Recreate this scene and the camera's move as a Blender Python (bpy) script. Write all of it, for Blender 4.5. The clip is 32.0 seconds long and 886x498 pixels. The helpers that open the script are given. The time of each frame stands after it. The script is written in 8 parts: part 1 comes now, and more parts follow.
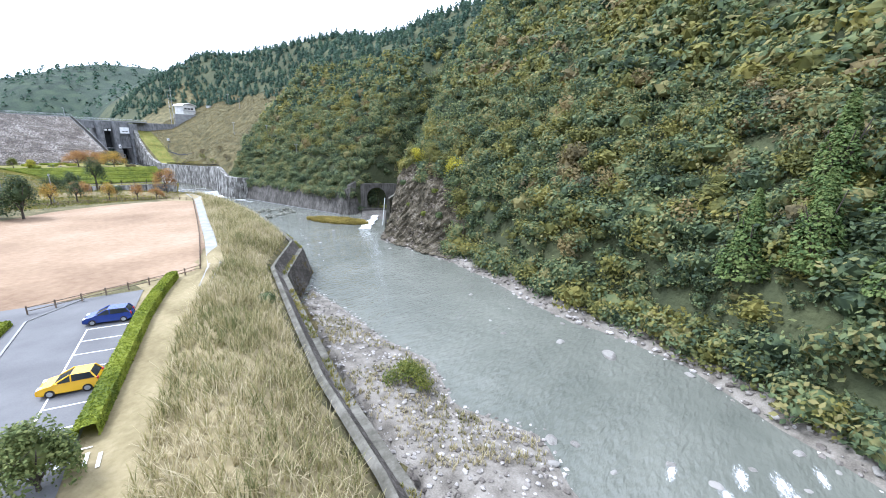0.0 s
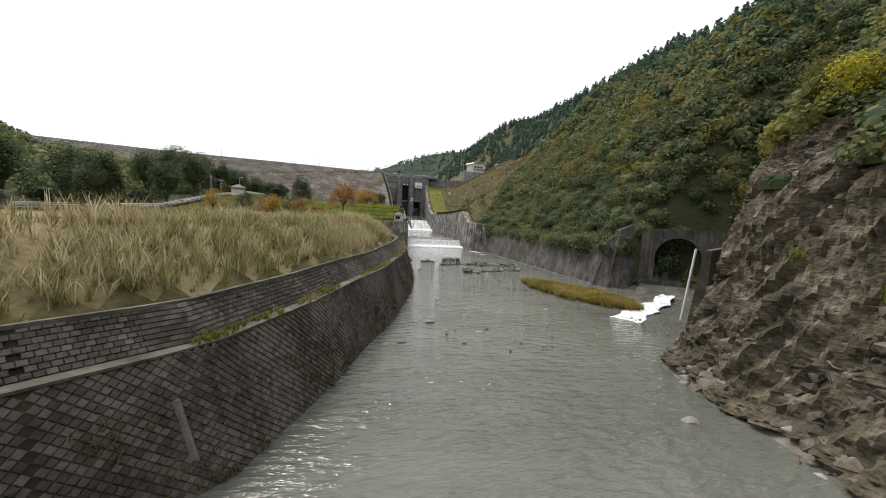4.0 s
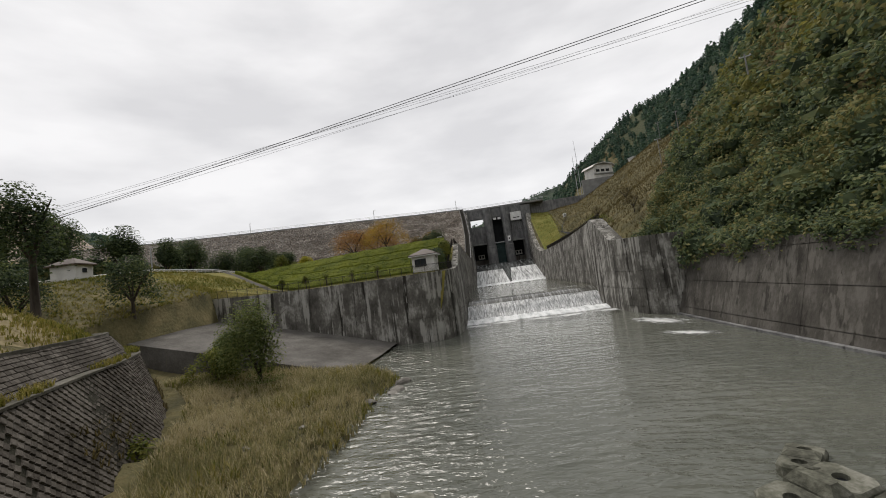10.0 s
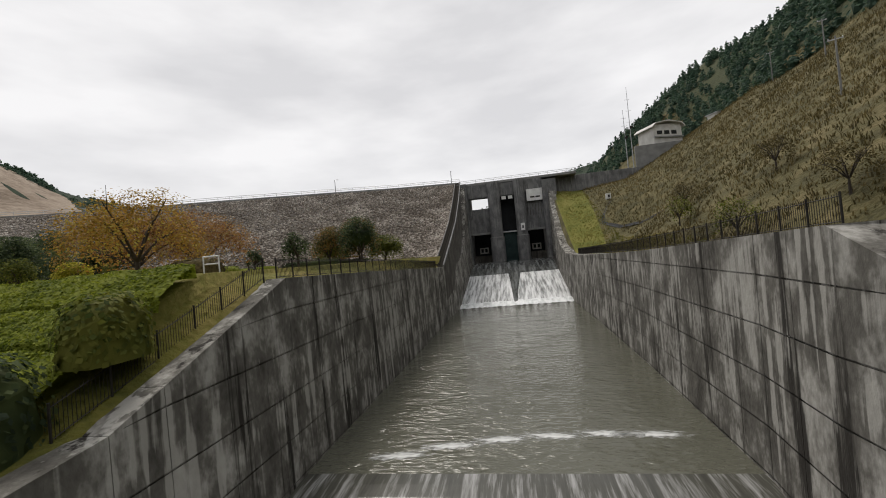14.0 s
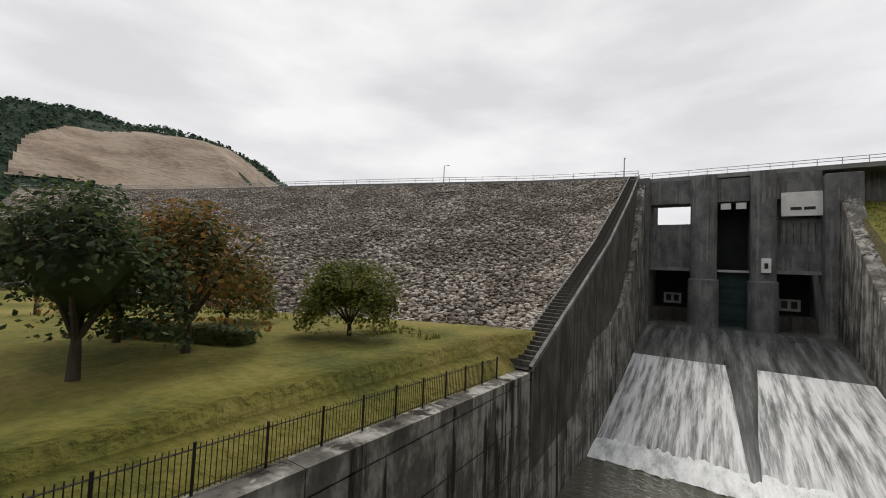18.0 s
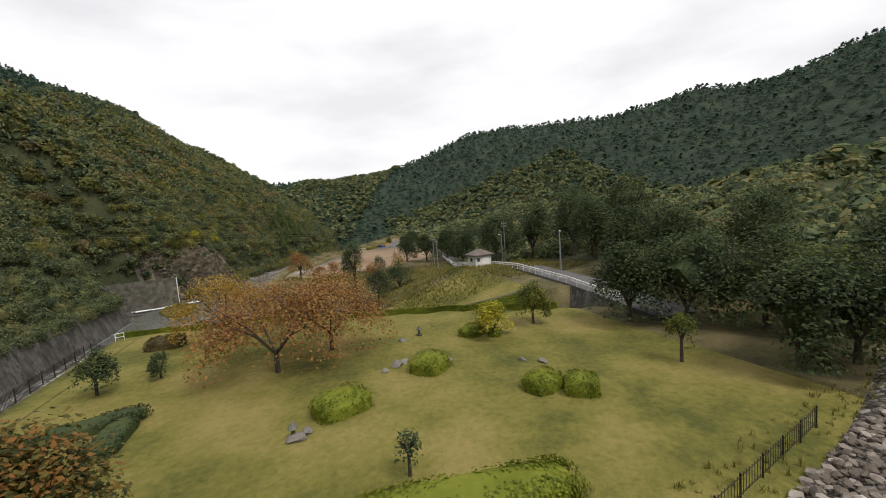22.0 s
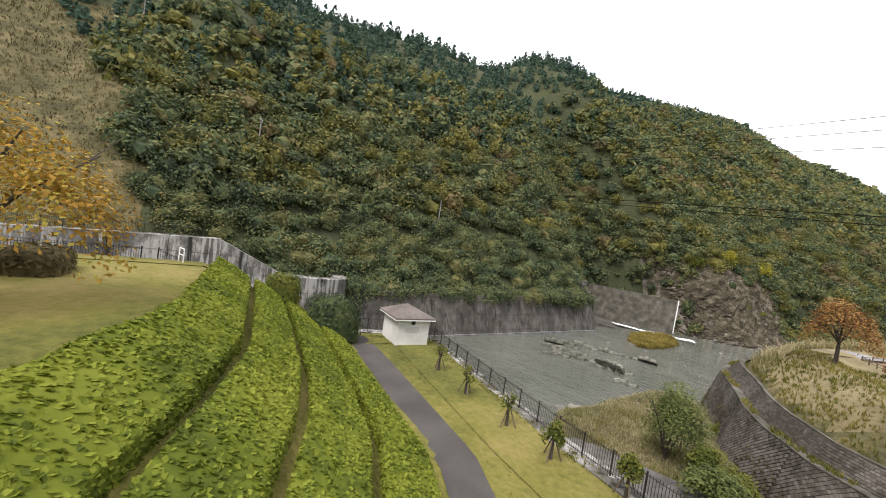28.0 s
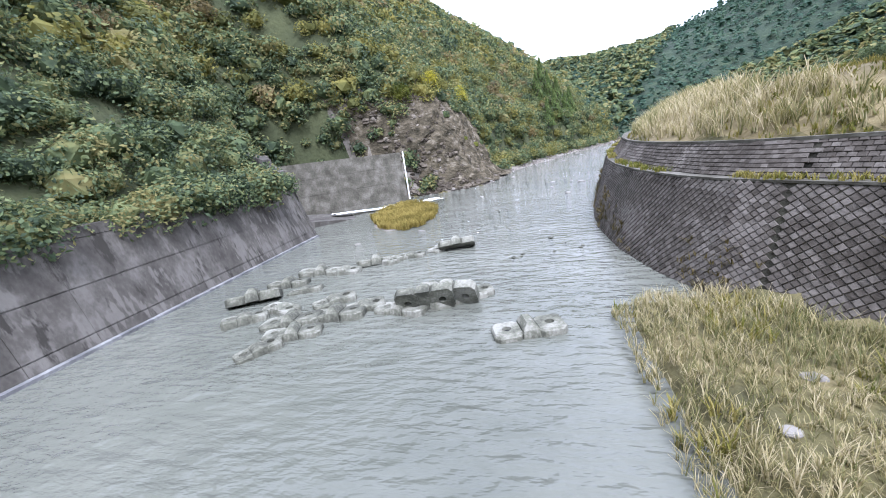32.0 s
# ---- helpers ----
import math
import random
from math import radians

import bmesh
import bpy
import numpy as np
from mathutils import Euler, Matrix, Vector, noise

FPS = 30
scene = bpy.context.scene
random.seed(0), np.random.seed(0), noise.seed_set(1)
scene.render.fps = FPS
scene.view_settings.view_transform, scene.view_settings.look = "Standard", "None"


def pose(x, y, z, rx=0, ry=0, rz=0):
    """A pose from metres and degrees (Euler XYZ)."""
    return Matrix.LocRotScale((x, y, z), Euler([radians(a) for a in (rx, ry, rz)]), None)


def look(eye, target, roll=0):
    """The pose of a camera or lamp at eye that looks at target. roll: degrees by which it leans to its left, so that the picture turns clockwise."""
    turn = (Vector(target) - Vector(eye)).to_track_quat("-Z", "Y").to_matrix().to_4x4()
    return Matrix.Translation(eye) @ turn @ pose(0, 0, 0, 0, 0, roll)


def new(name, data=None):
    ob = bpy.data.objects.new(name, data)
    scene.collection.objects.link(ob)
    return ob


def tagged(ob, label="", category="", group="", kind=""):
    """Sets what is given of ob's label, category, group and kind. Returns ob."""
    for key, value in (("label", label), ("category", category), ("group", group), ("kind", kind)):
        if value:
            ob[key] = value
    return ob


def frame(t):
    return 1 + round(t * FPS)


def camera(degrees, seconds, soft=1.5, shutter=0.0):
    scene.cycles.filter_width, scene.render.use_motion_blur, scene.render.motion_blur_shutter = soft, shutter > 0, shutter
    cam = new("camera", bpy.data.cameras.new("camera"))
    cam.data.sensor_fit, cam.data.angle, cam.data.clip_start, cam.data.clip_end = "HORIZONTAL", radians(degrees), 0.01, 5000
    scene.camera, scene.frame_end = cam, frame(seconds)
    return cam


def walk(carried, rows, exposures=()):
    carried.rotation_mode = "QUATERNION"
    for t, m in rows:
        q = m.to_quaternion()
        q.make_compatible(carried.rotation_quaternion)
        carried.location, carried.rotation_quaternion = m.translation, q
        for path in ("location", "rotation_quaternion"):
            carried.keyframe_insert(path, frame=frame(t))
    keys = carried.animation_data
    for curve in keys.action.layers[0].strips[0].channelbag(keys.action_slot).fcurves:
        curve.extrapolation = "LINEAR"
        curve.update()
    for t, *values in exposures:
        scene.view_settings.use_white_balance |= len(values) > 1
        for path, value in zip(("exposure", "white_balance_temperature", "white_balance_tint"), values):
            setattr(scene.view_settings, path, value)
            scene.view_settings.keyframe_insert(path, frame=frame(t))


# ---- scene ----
cam = camera(95.5, 32.0, 1.0)
PATH = [
    (0, (-87.52, -206.41, 28.86), (-79.748, -200.645, 26.322), 1.13),
    (0.5, (-78.36, -199.28, 25.18), (-71.046, -192.779, 23.132), -0.52),
    (1, (-69.50, -192.52, 21.95), (-62.794, -185.348, 20.049), 2.39),
    (1.5, (-61.58, -185.97, 19.25), (-55.309, -178.321, 17.793), 3.40),
    (2, (-54.27, -178.78, 16.74), (-48.657, -170.532, 16.068), 4.25),
    (2.5, (-47.19, -171.73, 14.87), (-42.082, -163.151, 14.315), 0.67),
    (3, (-40.83, -164.85, 13.64), (-36.493, -155.856, 13.076), 1.55),
    (3.5, (-35.27, -157.91, 12.99), (-32.083, -148.461, 12.295), 3.83),
    (4, (-30.31, -150.80, 12.60), (-28.249, -141.044, 11.781), 3.06),
    (4.5, (-26.06, -143.44, 12.38), (-24.750, -133.565, 11.498), 1.51),
    (6.5, (-15.00, -113.07, 10.78), (-15.124, -103.075, 10.395), -5.68),
    (7, (-13.41, -104.95, 10.39), (-13.880, -94.962, 10.155), -5.69),
    (7.5, (-11.92, -97.06, 9.86), (-12.658, -87.086, 9.835), -6.37),
    (8, (-10.61, -88.90, 10.12), (-11.434, -78.932, 10.160), -7.20),
    (8.5, (-9.59, -81.15, 9.34), (-10.457, -71.186, 9.417), -7.84),
    (9, (-8.59, -73.82, 8.82), (-9.552, -63.870, 9.063), -7.71),
    (9.5, (-7.81, -66.26, 8.60), (-8.817, -56.330, 9.127), -8.25),
    (10, (-6.92, -58.78, 8.40), (-7.940, -48.860, 9.116), -7.99),
    (10.5, (-6.00, -51.49, 8.66), (-6.946, -41.570, 9.460), -6.70),
    (11, (-5.12, -44.34, 9.07), (-6.015, -34.420, 9.903), -7.02),
    (11.5, (-4.26, -37.24, 9.54), (-5.244, -27.325, 10.378), -6.59),
    (12, (-3.47, -30.39, 10.26), (-4.528, -20.455, 10.761), -6.04),
    (12.5, (-2.54, -23.46, 11.11), (-3.734, -13.541, 11.613), -4.30),
    (13, (-1.69, -16.41, 12.31), (-2.999, -6.507, 12.705), -4.20),
    (13.5, (-0.22, -8.58, 13.85), (-1.576, 1.325, 14.129), -5.37),
    (14, (1.53, -1.41, 15.12), (-0.191, 8.434, 15.331), -5.38),
    (14.5, (1.11, 6.09, 15.96), (-0.929, 15.860, 16.161), -5.57),
    (16.5, (-1.35, 36.30, 17.05), (-4.171, 45.886, 17.449), 0.30),
    (17, (-2.40, 41.25, 17.90), (-5.760, 50.660, 18.334), 0.00),
    (17.5, (-2.30, 44.80, 18.75), (-6.900, 53.660, 19.190), 0.40),
    (18, (-2.20, 48.80, 19.70), (-7.760, 57.110, 20.225), 2.58),
    (18.5, (-3.10, 56.60, 21.20), (-10.370, 63.440, 21.772), 4.52),
    (19, (-5.82, 65.36, 23.34), (-14.789, 69.775, 23.590), 7.53),
    (19.5, (-8.04, 67.75, 24.20), (-17.834, 69.755, 24.130), 8.77),
    (20, (-12.91, 70.28, 23.50), (-22.890, 69.837, 23.125), 3.54),
    (20.5, (-17.80, 72.38, 24.78), (-27.293, 69.354, 23.951), 2.12),
    (21, (-23.56, 73.53, 25.80), (-31.833, 67.971, 24.980), 3.21),
    (21.5, (-29.97, 74.37, 26.87), (-35.929, 66.404, 25.871), 1.00),
    (22, (-36.67, 74.07, 27.64), (-39.852, 64.633, 26.729), -4.17),
    (22.5, (-42.74, 72.10, 27.37), (-43.408, 62.138, 26.877), -4.60),
    (23, (-47.05, 68.65, 26.22), (-45.791, 58.729, 26.204), -0.90),
    (23.5, (-50.03, 64.46, 25.79), (-47.548, 54.781, 26.079), -4.95),
    (24, (-51.95, 59.67, 25.42), (-48.401, 50.338, 25.936), -4.16),
    (24.5, (-53.01, 54.48, 24.35), (-48.031, 45.844, 25.137), 2.24),
    (25, (-53.67, 50.07, 23.03), (-47.804, 42.019, 23.922), 2.00),
    (25.5, (-57.77, 43.60, 22.72), (-51.374, 35.953, 23.472), 1.57),
    (27.5, (-51.78, 22.83, 21.41), (-43.350, 17.461, 21.372), 10.96),
    (28, (-48.31, 18.81, 20.12), (-39.945, 13.346, 19.716), 8.32),
    (28.5, (-44.30, 14.93, 18.99), (-36.584, 8.589, 18.431), -2.60),
    (29, (-38.89, 10.76, 17.96), (-32.325, 3.242, 17.289), -11.00),
    (29.5, (-33.18, 5.91, 17.04), (-27.321, -2.127, 15.990), -10.20),
    (30, (-28.39, 0.64, 16.17), (-23.141, -7.710, 14.485), -8.41),
    (30.5, (-23.99, -4.83, 15.10), (-19.206, -13.345, 12.948), -7.14),
    (31, (-19.82, -10.76, 13.47), (-15.674, -19.593, 11.278), -6.28),
    (31.5, (-16.04, -17.59, 11.68), (-12.624, -26.679, 9.283), -6.64),
    (32, (-12.51, -24.68, 9.72), (-10.269, -34.123, 7.298), -8.18),
]
walk(cam, [(t, look(eye, target, roll)) for t, eye, target, roll in PATH], [(0, 2.0, 5350, 13), (1, 1.38, 5500, 13), (1.5, 1.12, 6100, 12), (2, 0.85, 6500, 11), (3, 0.86, 6500, 11), (4.5, 0.8, 6500, 11), (7, 0.35, 6600, 11), (12, 0.18, 6700, 11), (18, 0.18, 6700, 11), (19, 0.1, 6700, 11), (20, 0.38, 6700, 12), (21.5, 0.42, 6700, 12), (24, 0.16, 6600, 11), (25.5, 0.18, 6600, 11), (27.5, 1.15, 6450, 14), (29, 1.15, 6500, 15), (29.6, 1.5, 6000, 18), (30.2, 1.92, 5500, 21), (31, 2.0, 5450, 20), (32, 2.06, 5400, 19)])

# ---------------------------------------------------------------- light
world = bpy.data.worlds.new("overcast_sky")
scene.world = world
world.use_nodes = True
wn, wl = world.node_tree.nodes, world.node_tree.links
wn.clear()
w_out, w_bg = wn.new("ShaderNodeOutputWorld"), wn.new("ShaderNodeBackground")
w_sky, w_co = wn.new("ShaderNodeTexSky"), wn.new("ShaderNodeTexCoord")
w_sky.sky_type, w_sky.sun_disc = "NISHITA", False
w_sky.sun_elevation, w_sky.sun_rotation = radians(48), radians(200)
w_map, w_noise, w_ramp, w_mix = wn.new("ShaderNodeMapping"), wn.new("ShaderNodeTexNoise"), wn.new("ShaderNodeValToRGB"), wn.new("ShaderNodeMix")
w_map.inputs["Scale"].default_value = (1.6, 1.6, 5.0)
w_noise.inputs["Scale"].default_value, w_noise.inputs["Detail"].default_value = 1.7, 5.0
w_noise.inputs["Roughness"].default_value = 0.5
w_ramp.color_ramp.elements[0].position, w_ramp.color_ramp.elements[0].color = 0.34, (0.70, 0.71, 0.735, 1)
w_ramp.color_ramp.elements[1].position, w_ramp.color_ramp.elements[1].color = 0.66, (0.92, 0.93, 0.95, 1)
w_mul = wn.new("ShaderNodeMix")
w_mul.data_type, w_mul.blend_type = "RGBA", "MULTIPLY"
w_mul.inputs["Factor"].default_value = 1.0
w_mul.inputs["B"].default_value = (0.1, 0.1, 0.1, 1)
w_mix.data_type = "RGBA"
w_mix.inputs["Factor"].default_value = 0.93
wl.new(w_co.outputs["Generated"], w_map.inputs["Vector"])
wl.new(w_map.outputs["Vector"], w_noise.inputs["Vector"])
wl.new(w_noise.outputs["Fac"], w_ramp.inputs["Fac"])
wl.new(w_sky.outputs["Color"], w_mul.inputs["A"])
wl.new(w_mul.outputs["Result"], w_mix.inputs["A"])
wl.new(w_ramp.outputs["Color"], w_mix.inputs["B"])
wl.new(w_mix.outputs["Result"], w_bg.inputs["Color"])
w_bg.inputs["Strength"].default_value = 0.93
wl.new(w_bg.outputs["Background"], w_out.inputs["Surface"])
sun = new("sun", bpy.data.lights.new("sun", "SUN"))
sun.data.energy, sun.data.angle, sun.data.color = 1.7, radians(20), (1.0, 0.96, 0.9)
sun.matrix_world = look((0, 0, 200), (60, -120, 0))

# ---------------------------------------------------------------- materials
MATS = {}


def mat(name, cols, scale=1.0, rough=0.85, bump=0.3, fine=8.0, stretch=(1, 1, 1), island=0.0, metal=0.0, spec=0.3, objrand=0.0):
    """Noise between the colours at two scales, with relief; island: how far single leaves or stones differ."""
    m = bpy.data.materials.new(name)
    m.use_nodes = True
    n, l = m.node_tree.nodes, m.node_tree.links
    b = n["Principled BSDF"]
    co, mp = n.new("ShaderNodeTexCoord"), n.new("ShaderNodeMapping")
    mp.inputs["Scale"].default_value = stretch
    l.new(co.outputs["Object"], mp.inputs["Vector"])
    a, f = n.new("ShaderNodeTexNoise"), n.new("ShaderNodeTexNoise")
    a.inputs["Scale"].default_value, a.inputs["Detail"].default_value = scale, 6
    f.inputs["Scale"].default_value, f.inputs["Detail"].default_value = scale * fine, 4
    l.new(mp.outputs["Vector"], a.inputs["Vector"])
    l.new(mp.outputs["Vector"], f.inputs["Vector"])
    r = n.new("ShaderNodeValToRGB")
    while len(r.color_ramp.elements) < len(cols):
        r.color_ramp.elements.new(0.5)
    for k, c in enumerate(cols):
        r.color_ramp.elements[k].position = 0.3 + 0.4 * k / max(1, len(cols) - 1)
        r.color_ramp.elements[k].color = (*c, 1)
    add = n.new("ShaderNodeMath")
    add.operation = "MULTIPLY_ADD"
    add.inputs[1].default_value = 0.35
    l.new(f.outputs["Fac"], add.inputs[0])
    sub = n.new("ShaderNodeMath")
    sub.operation = "SUBTRACT"
    sub.inputs[1].default_value = 0.175
    l.new(a.outputs["Fac"], sub.inputs[0])
    l.new(sub.outputs[0], add.inputs[2])
    last = add
    for amount, node, socket in ((island, "ShaderNodeNewGeometry", "Random Per Island"), (objrand, "ShaderNodeObjectInfo", "Random")):
        if amount:
            g = n.new(node)
            k = n.new("ShaderNodeMath")
            k.operation, k.inputs[1].default_value = "MULTIPLY_ADD", amount
            l.new(g.outputs[socket], k.inputs[0])
            k2 = n.new("ShaderNodeMath")
            k2.operation, k2.inputs[1].default_value = "SUBTRACT", amount / 2
            l.new(last.outputs[0], k2.inputs[0])
            l.new(k2.outputs[0], k.inputs[2])
            last = k
    l.new(last.outputs[0], r.inputs["Fac"])
    l.new(r.outputs["Color"], b.inputs["Base Color"])
    b.inputs["Roughness"].default_value, b.inputs["Metallic"].default_value = rough, metal
    b.inputs["Specular IOR Level"].default_value = spec
    if bump:
        bp = n.new("ShaderNodeBump")
        bp.inputs["Strength"].default_value, bp.inputs["Distance"].default_value = bump, 0.6 / max(scale * fine, 0.2)
        l.new(f.outputs["Fac"], bp.inputs["Height"])
        l.new(bp.outputs["Normal"], b.inputs["Normal"])
    MATS[name] = m
    return m


def streaked(name, cols, dark, drip=0.55, rough=0.9):
    """Board-marked concrete with run-off streaks down its height."""
    m = mat(name, cols, 0.6, rough, 0.35, 7, (1, 1, 0.6))
    n, l = m.node_tree.nodes, m.node_tree.links
    b = n["Principled BSDF"]
    src = b.inputs["Base Color"].links[0].from_socket
    co, mp, s, r, mx = n.new("ShaderNodeTexCoord"), n.new("ShaderNodeMapping"), n.new("ShaderNodeTexNoise"), n.new("ShaderNodeValToRGB"), n.new("ShaderNodeMix")
    mp.inputs["Scale"].default_value = (1.0, 1.0, 0.05)
    s.inputs["Scale"].default_value, s.inputs["Detail"].default_value, s.inputs["Roughness"].default_value = 0.95, 6, 0.66
    l.new(co.outputs["Object"], mp.inputs["Vector"])
    l.new(mp.outputs["Vector"], s.inputs["Vector"])
    r.color_ramp.elements[0].position, r.color_ramp.elements[1].position = drip - 0.06, drip + 0.01
    l.new(s.outputs["Fac"], r.inputs["Fac"])
    mx.data_type = "RGBA"
    mx.inputs["B"].default_value = (*dark, 1)
    l.new(r.outputs["Color"], mx.inputs["Factor"])
    l.new(src, mx.inputs["A"])
    # thin pale lime runs, broken along their length
    q, patch, both, k, lime = n.new("ShaderNodeTexNoise"), n.new("ShaderNodeTexNoise"), n.new("ShaderNodeMath"), n.new("ShaderNodeValToRGB"), n.new("ShaderNodeMix")
    mq = n.new("ShaderNodeMapping")
    mq.inputs["Scale"].default_value, mq.inputs["Location"].default_value = (1.0, 1.0, 0.028), (7, 3, 1)
    l.new(co.outputs["Object"], mq.inputs["Vector"])
    l.new(mq.outputs["Vector"], q.inputs["Vector"])
    q.inputs["Scale"].default_value, q.inputs["Detail"].default_value = 2.1, 3
    l.new(co.outputs["Object"], patch.inputs["Vector"])
    patch.inputs["Scale"].default_value, patch.inputs["Detail"].default_value = 0.3, 6
    both.operation = "MULTIPLY"
    l.new(q.outputs["Fac"], both.inputs[0])
    l.new(patch.outputs["Fac"], both.inputs[1])
    k.color_ramp.elements[0].position, k.color_ramp.elements[1].position = 0.285, 0.33
    k.color_ramp.elements[1].color = (0.7, 0.7, 0.7, 1)
    l.new(both.outputs[0], k.inputs["Fac"])
    lime.data_type = "RGBA"
    pale = cols[-1]
    lime.inputs["B"].default_value = (pale[0] * 1.15, pale[1] * 1.15, pale[2] * 1.15, 1)
    l.new(k.outputs["Color"], lime.inputs["Factor"])
    l.new(mx.outputs["Result"], lime.inputs["A"])
    l.new(lime.outputs["Result"], b.inputs["Base Color"])
    return m


def water(name, tint, scale, rough=0.06, height=0.35):
    """Turbid green-grey water with a rippled glossy top."""
    m = mat(name, tint, 0.06, rough, 0, 6, spec=0.5)
    n, l = m.node_tree.nodes, m.node_tree.links
    b = n["Principled BSDF"]
    co, mp, s, t = n.new("ShaderNodeTexCoord"), n.new("ShaderNodeMapping"), n.new("ShaderNodeTexNoise"), n.new("ShaderNodeTexNoise")
    mp.inputs["Scale"].default_value, mp.inputs["Rotation"].default_value = (0.55, 1.3, 1), (0, 0, 0.35)
    l.new(co.outputs["Object"], mp.inputs["Vector"])
    for node, sc in ((s, scale), (t, scale * 0.17)):
        node.inputs["Scale"].default_value, node.inputs["Detail"].default_value = sc, 3
        l.new(mp.outputs["Vector"], node.inputs["Vector"])
    mul = n.new("ShaderNodeMath")
    mul.operation = "MULTIPLY"
    l.new(s.outputs["Fac"], mul.inputs[0])
    l.new(t.outputs["Fac"], mul.inputs[1])
    bp = n.new("ShaderNodeBump")
    bp.inputs["Strength"].default_value, bp.inputs["Distance"].default_value = height, 0.85
    l.new(mul.outputs[0], bp.inputs["Height"])
    l.new(bp.outputs["Normal"], b.inputs["Normal"])
    b.inputs["IOR"].default_value = 1.33
    return m


M_RIVER = water("river_water", [(0.092, 0.097, 0.08), (0.135, 0.138, 0.115)], 1.25, 0.05, 0.75)
M_POOL = water("pool_water", [(0.088, 0.088, 0.066), (0.115, 0.115, 0.09)], 1.9, 0.05, 0.55)
M_FOAM = mat("white_water", [(0.42, 0.44, 0.44), (0.72, 0.74, 0.74), (0.86, 0.87, 0.87)], 0.8, 0.6, 1.0, 7, (1.6, 0.5, 0.5))
M_FALL = mat("falling_water", [(0.10, 0.105, 0.10), (0.30, 0.31, 0.31), (0.62, 0.63, 0.63), (0.75, 0.76, 0.76)], 0.55, 0.5, 0.6, 5, (3.2, 0.22, 0.22))
M_CONC = streaked("streaked_concrete", [(0.062, 0.058, 0.05), (0.13, 0.123, 0.108), (0.36, 0.35, 0.32)], (0.026, 0.023, 0.019), 0.605)
M_CONC_DARK = streaked("damp_dark_concrete", [(0.042, 0.038, 0.032), (0.068, 0.062, 0.053), (0.115, 0.107, 0.094)], (0.03, 0.027, 0.022), 0.62)
M_SLICK = mat("dark_sliding_water", [(0.05, 0.052, 0.05), (0.11, 0.115, 0.11), (0.24, 0.25, 0.25)], 0.4, 0.12, 0.3, 6, (2.6, 0.2, 0.2), spec=0.5)
M_CURTAIN = mat("fine_falling_curtain", [(0.16, 0.17, 0.165), (0.42, 0.43, 0.43), (0.78, 0.79, 0.79)], 2.4, 0.5, 0.6, 4, (2.0, 0.35, 0.35))
# dark base stands in for the side walls mirrored in the crest water
M_CREST = mat("crest_water_wall_reflection", [(0.05, 0.05, 0.042), (0.075, 0.074, 0.062), (0.30, 0.30, 0.29)], 1.5, 0.22, 0.15, 6, (1.6, 0.12, 0.12), spec=0.3)
M_STRAW = mat("reed_litter", [(0.12, 0.095, 0.045), (0.19, 0.155, 0.08), (0.25, 0.205, 0.115)], 0.2, 1, 0.6, 10)
M_CONC_GREY = mat("grey_concrete", [(0.17, 0.17, 0.165), (0.27, 0.27, 0.26)], 0.5, 0.9, 0.3, 12)
M_TOWER = streaked("weathered_tower_concrete", [(0.09, 0.09, 0.09), (0.14, 0.14, 0.14), (0.20, 0.20, 0.195)], (0.05, 0.05, 0.05), 0.66)
M_BLOCK = mat("dark_weathered_block", [(0.045, 0.038, 0.03), (0.085, 0.074, 0.062), (0.14, 0.125, 0.108)], 0.25, 0.95, 0.5, 10, island=0.3, objrand=0.2)
M_BLOCK_GAP = mat("mossy_wall_joint", [(0.028, 0.025, 0.019), (0.052, 0.05, 0.034)], 0.5, 1, 0.5, 8)
M_ROCK = mat("riprap_stone", [(0.12, 0.10, 0.08), (0.27, 0.235, 0.20), (0.50, 0.46, 0.405)], 0.15, 0.95, 0.5, 14, island=0.45, objrand=0.3)
def cobbled(name, cols, size):
    """Close-set stones seen in the gaps: one tone each, with the shade between them painted dark."""
    m = mat(name, cols, 0.6, 0.95, 0, 8)
    n, l = m.node_tree.nodes, m.node_tree.links
    b = n["Principled BSDF"]
    r = b.inputs["Base Color"].links[0].from_node
    co, v, e, mul, k, bp = n.new("ShaderNodeTexCoord"), n.new("ShaderNodeTexVoronoi"), n.new("ShaderNodeTexVoronoi"), n.new("ShaderNodeMix"), n.new("ShaderNodeValToRGB"), n.new("ShaderNodeBump")
    v.inputs["Scale"].default_value = e.inputs["Scale"].default_value = 1 / size
    e.feature = "DISTANCE_TO_EDGE"
    for q in (v, e):
        l.new(co.outputs["Object"], q.inputs["Vector"])
    sep = n.new("ShaderNodeSeparateColor")
    l.new(v.outputs["Color"], sep.inputs["Color"])
    l.new(sep.outputs["Red"], r.inputs["Fac"])
    r.color_ramp.elements[0].position, r.color_ramp.elements[-1].position = 0.05, 0.95
    # dark cell edges put the crevice shade into the colour
    k.color_ramp.elements[0].color, k.color_ramp.elements[1].position = (0.12, 0.11, 0.10, 1), 0.16
    l.new(e.outputs["Distance"], k.inputs["Fac"])
    mul.data_type, mul.blend_type = "RGBA", "MULTIPLY"
    mul.inputs["Factor"].default_value = 1
    l.new(r.outputs["Color"], mul.inputs["A"])
    l.new(k.outputs["Color"], mul.inputs["B"])
    l.new(mul.outputs["Result"], b.inputs["Base Color"])
    bp.inputs["Strength"].default_value, bp.inputs["Distance"].default_value = 1.0, 0.25
    l.new(e.outputs["Distance"], bp.inputs["Height"])
    l.new(bp.outputs["Normal"], b.inputs["Normal"])
    return m


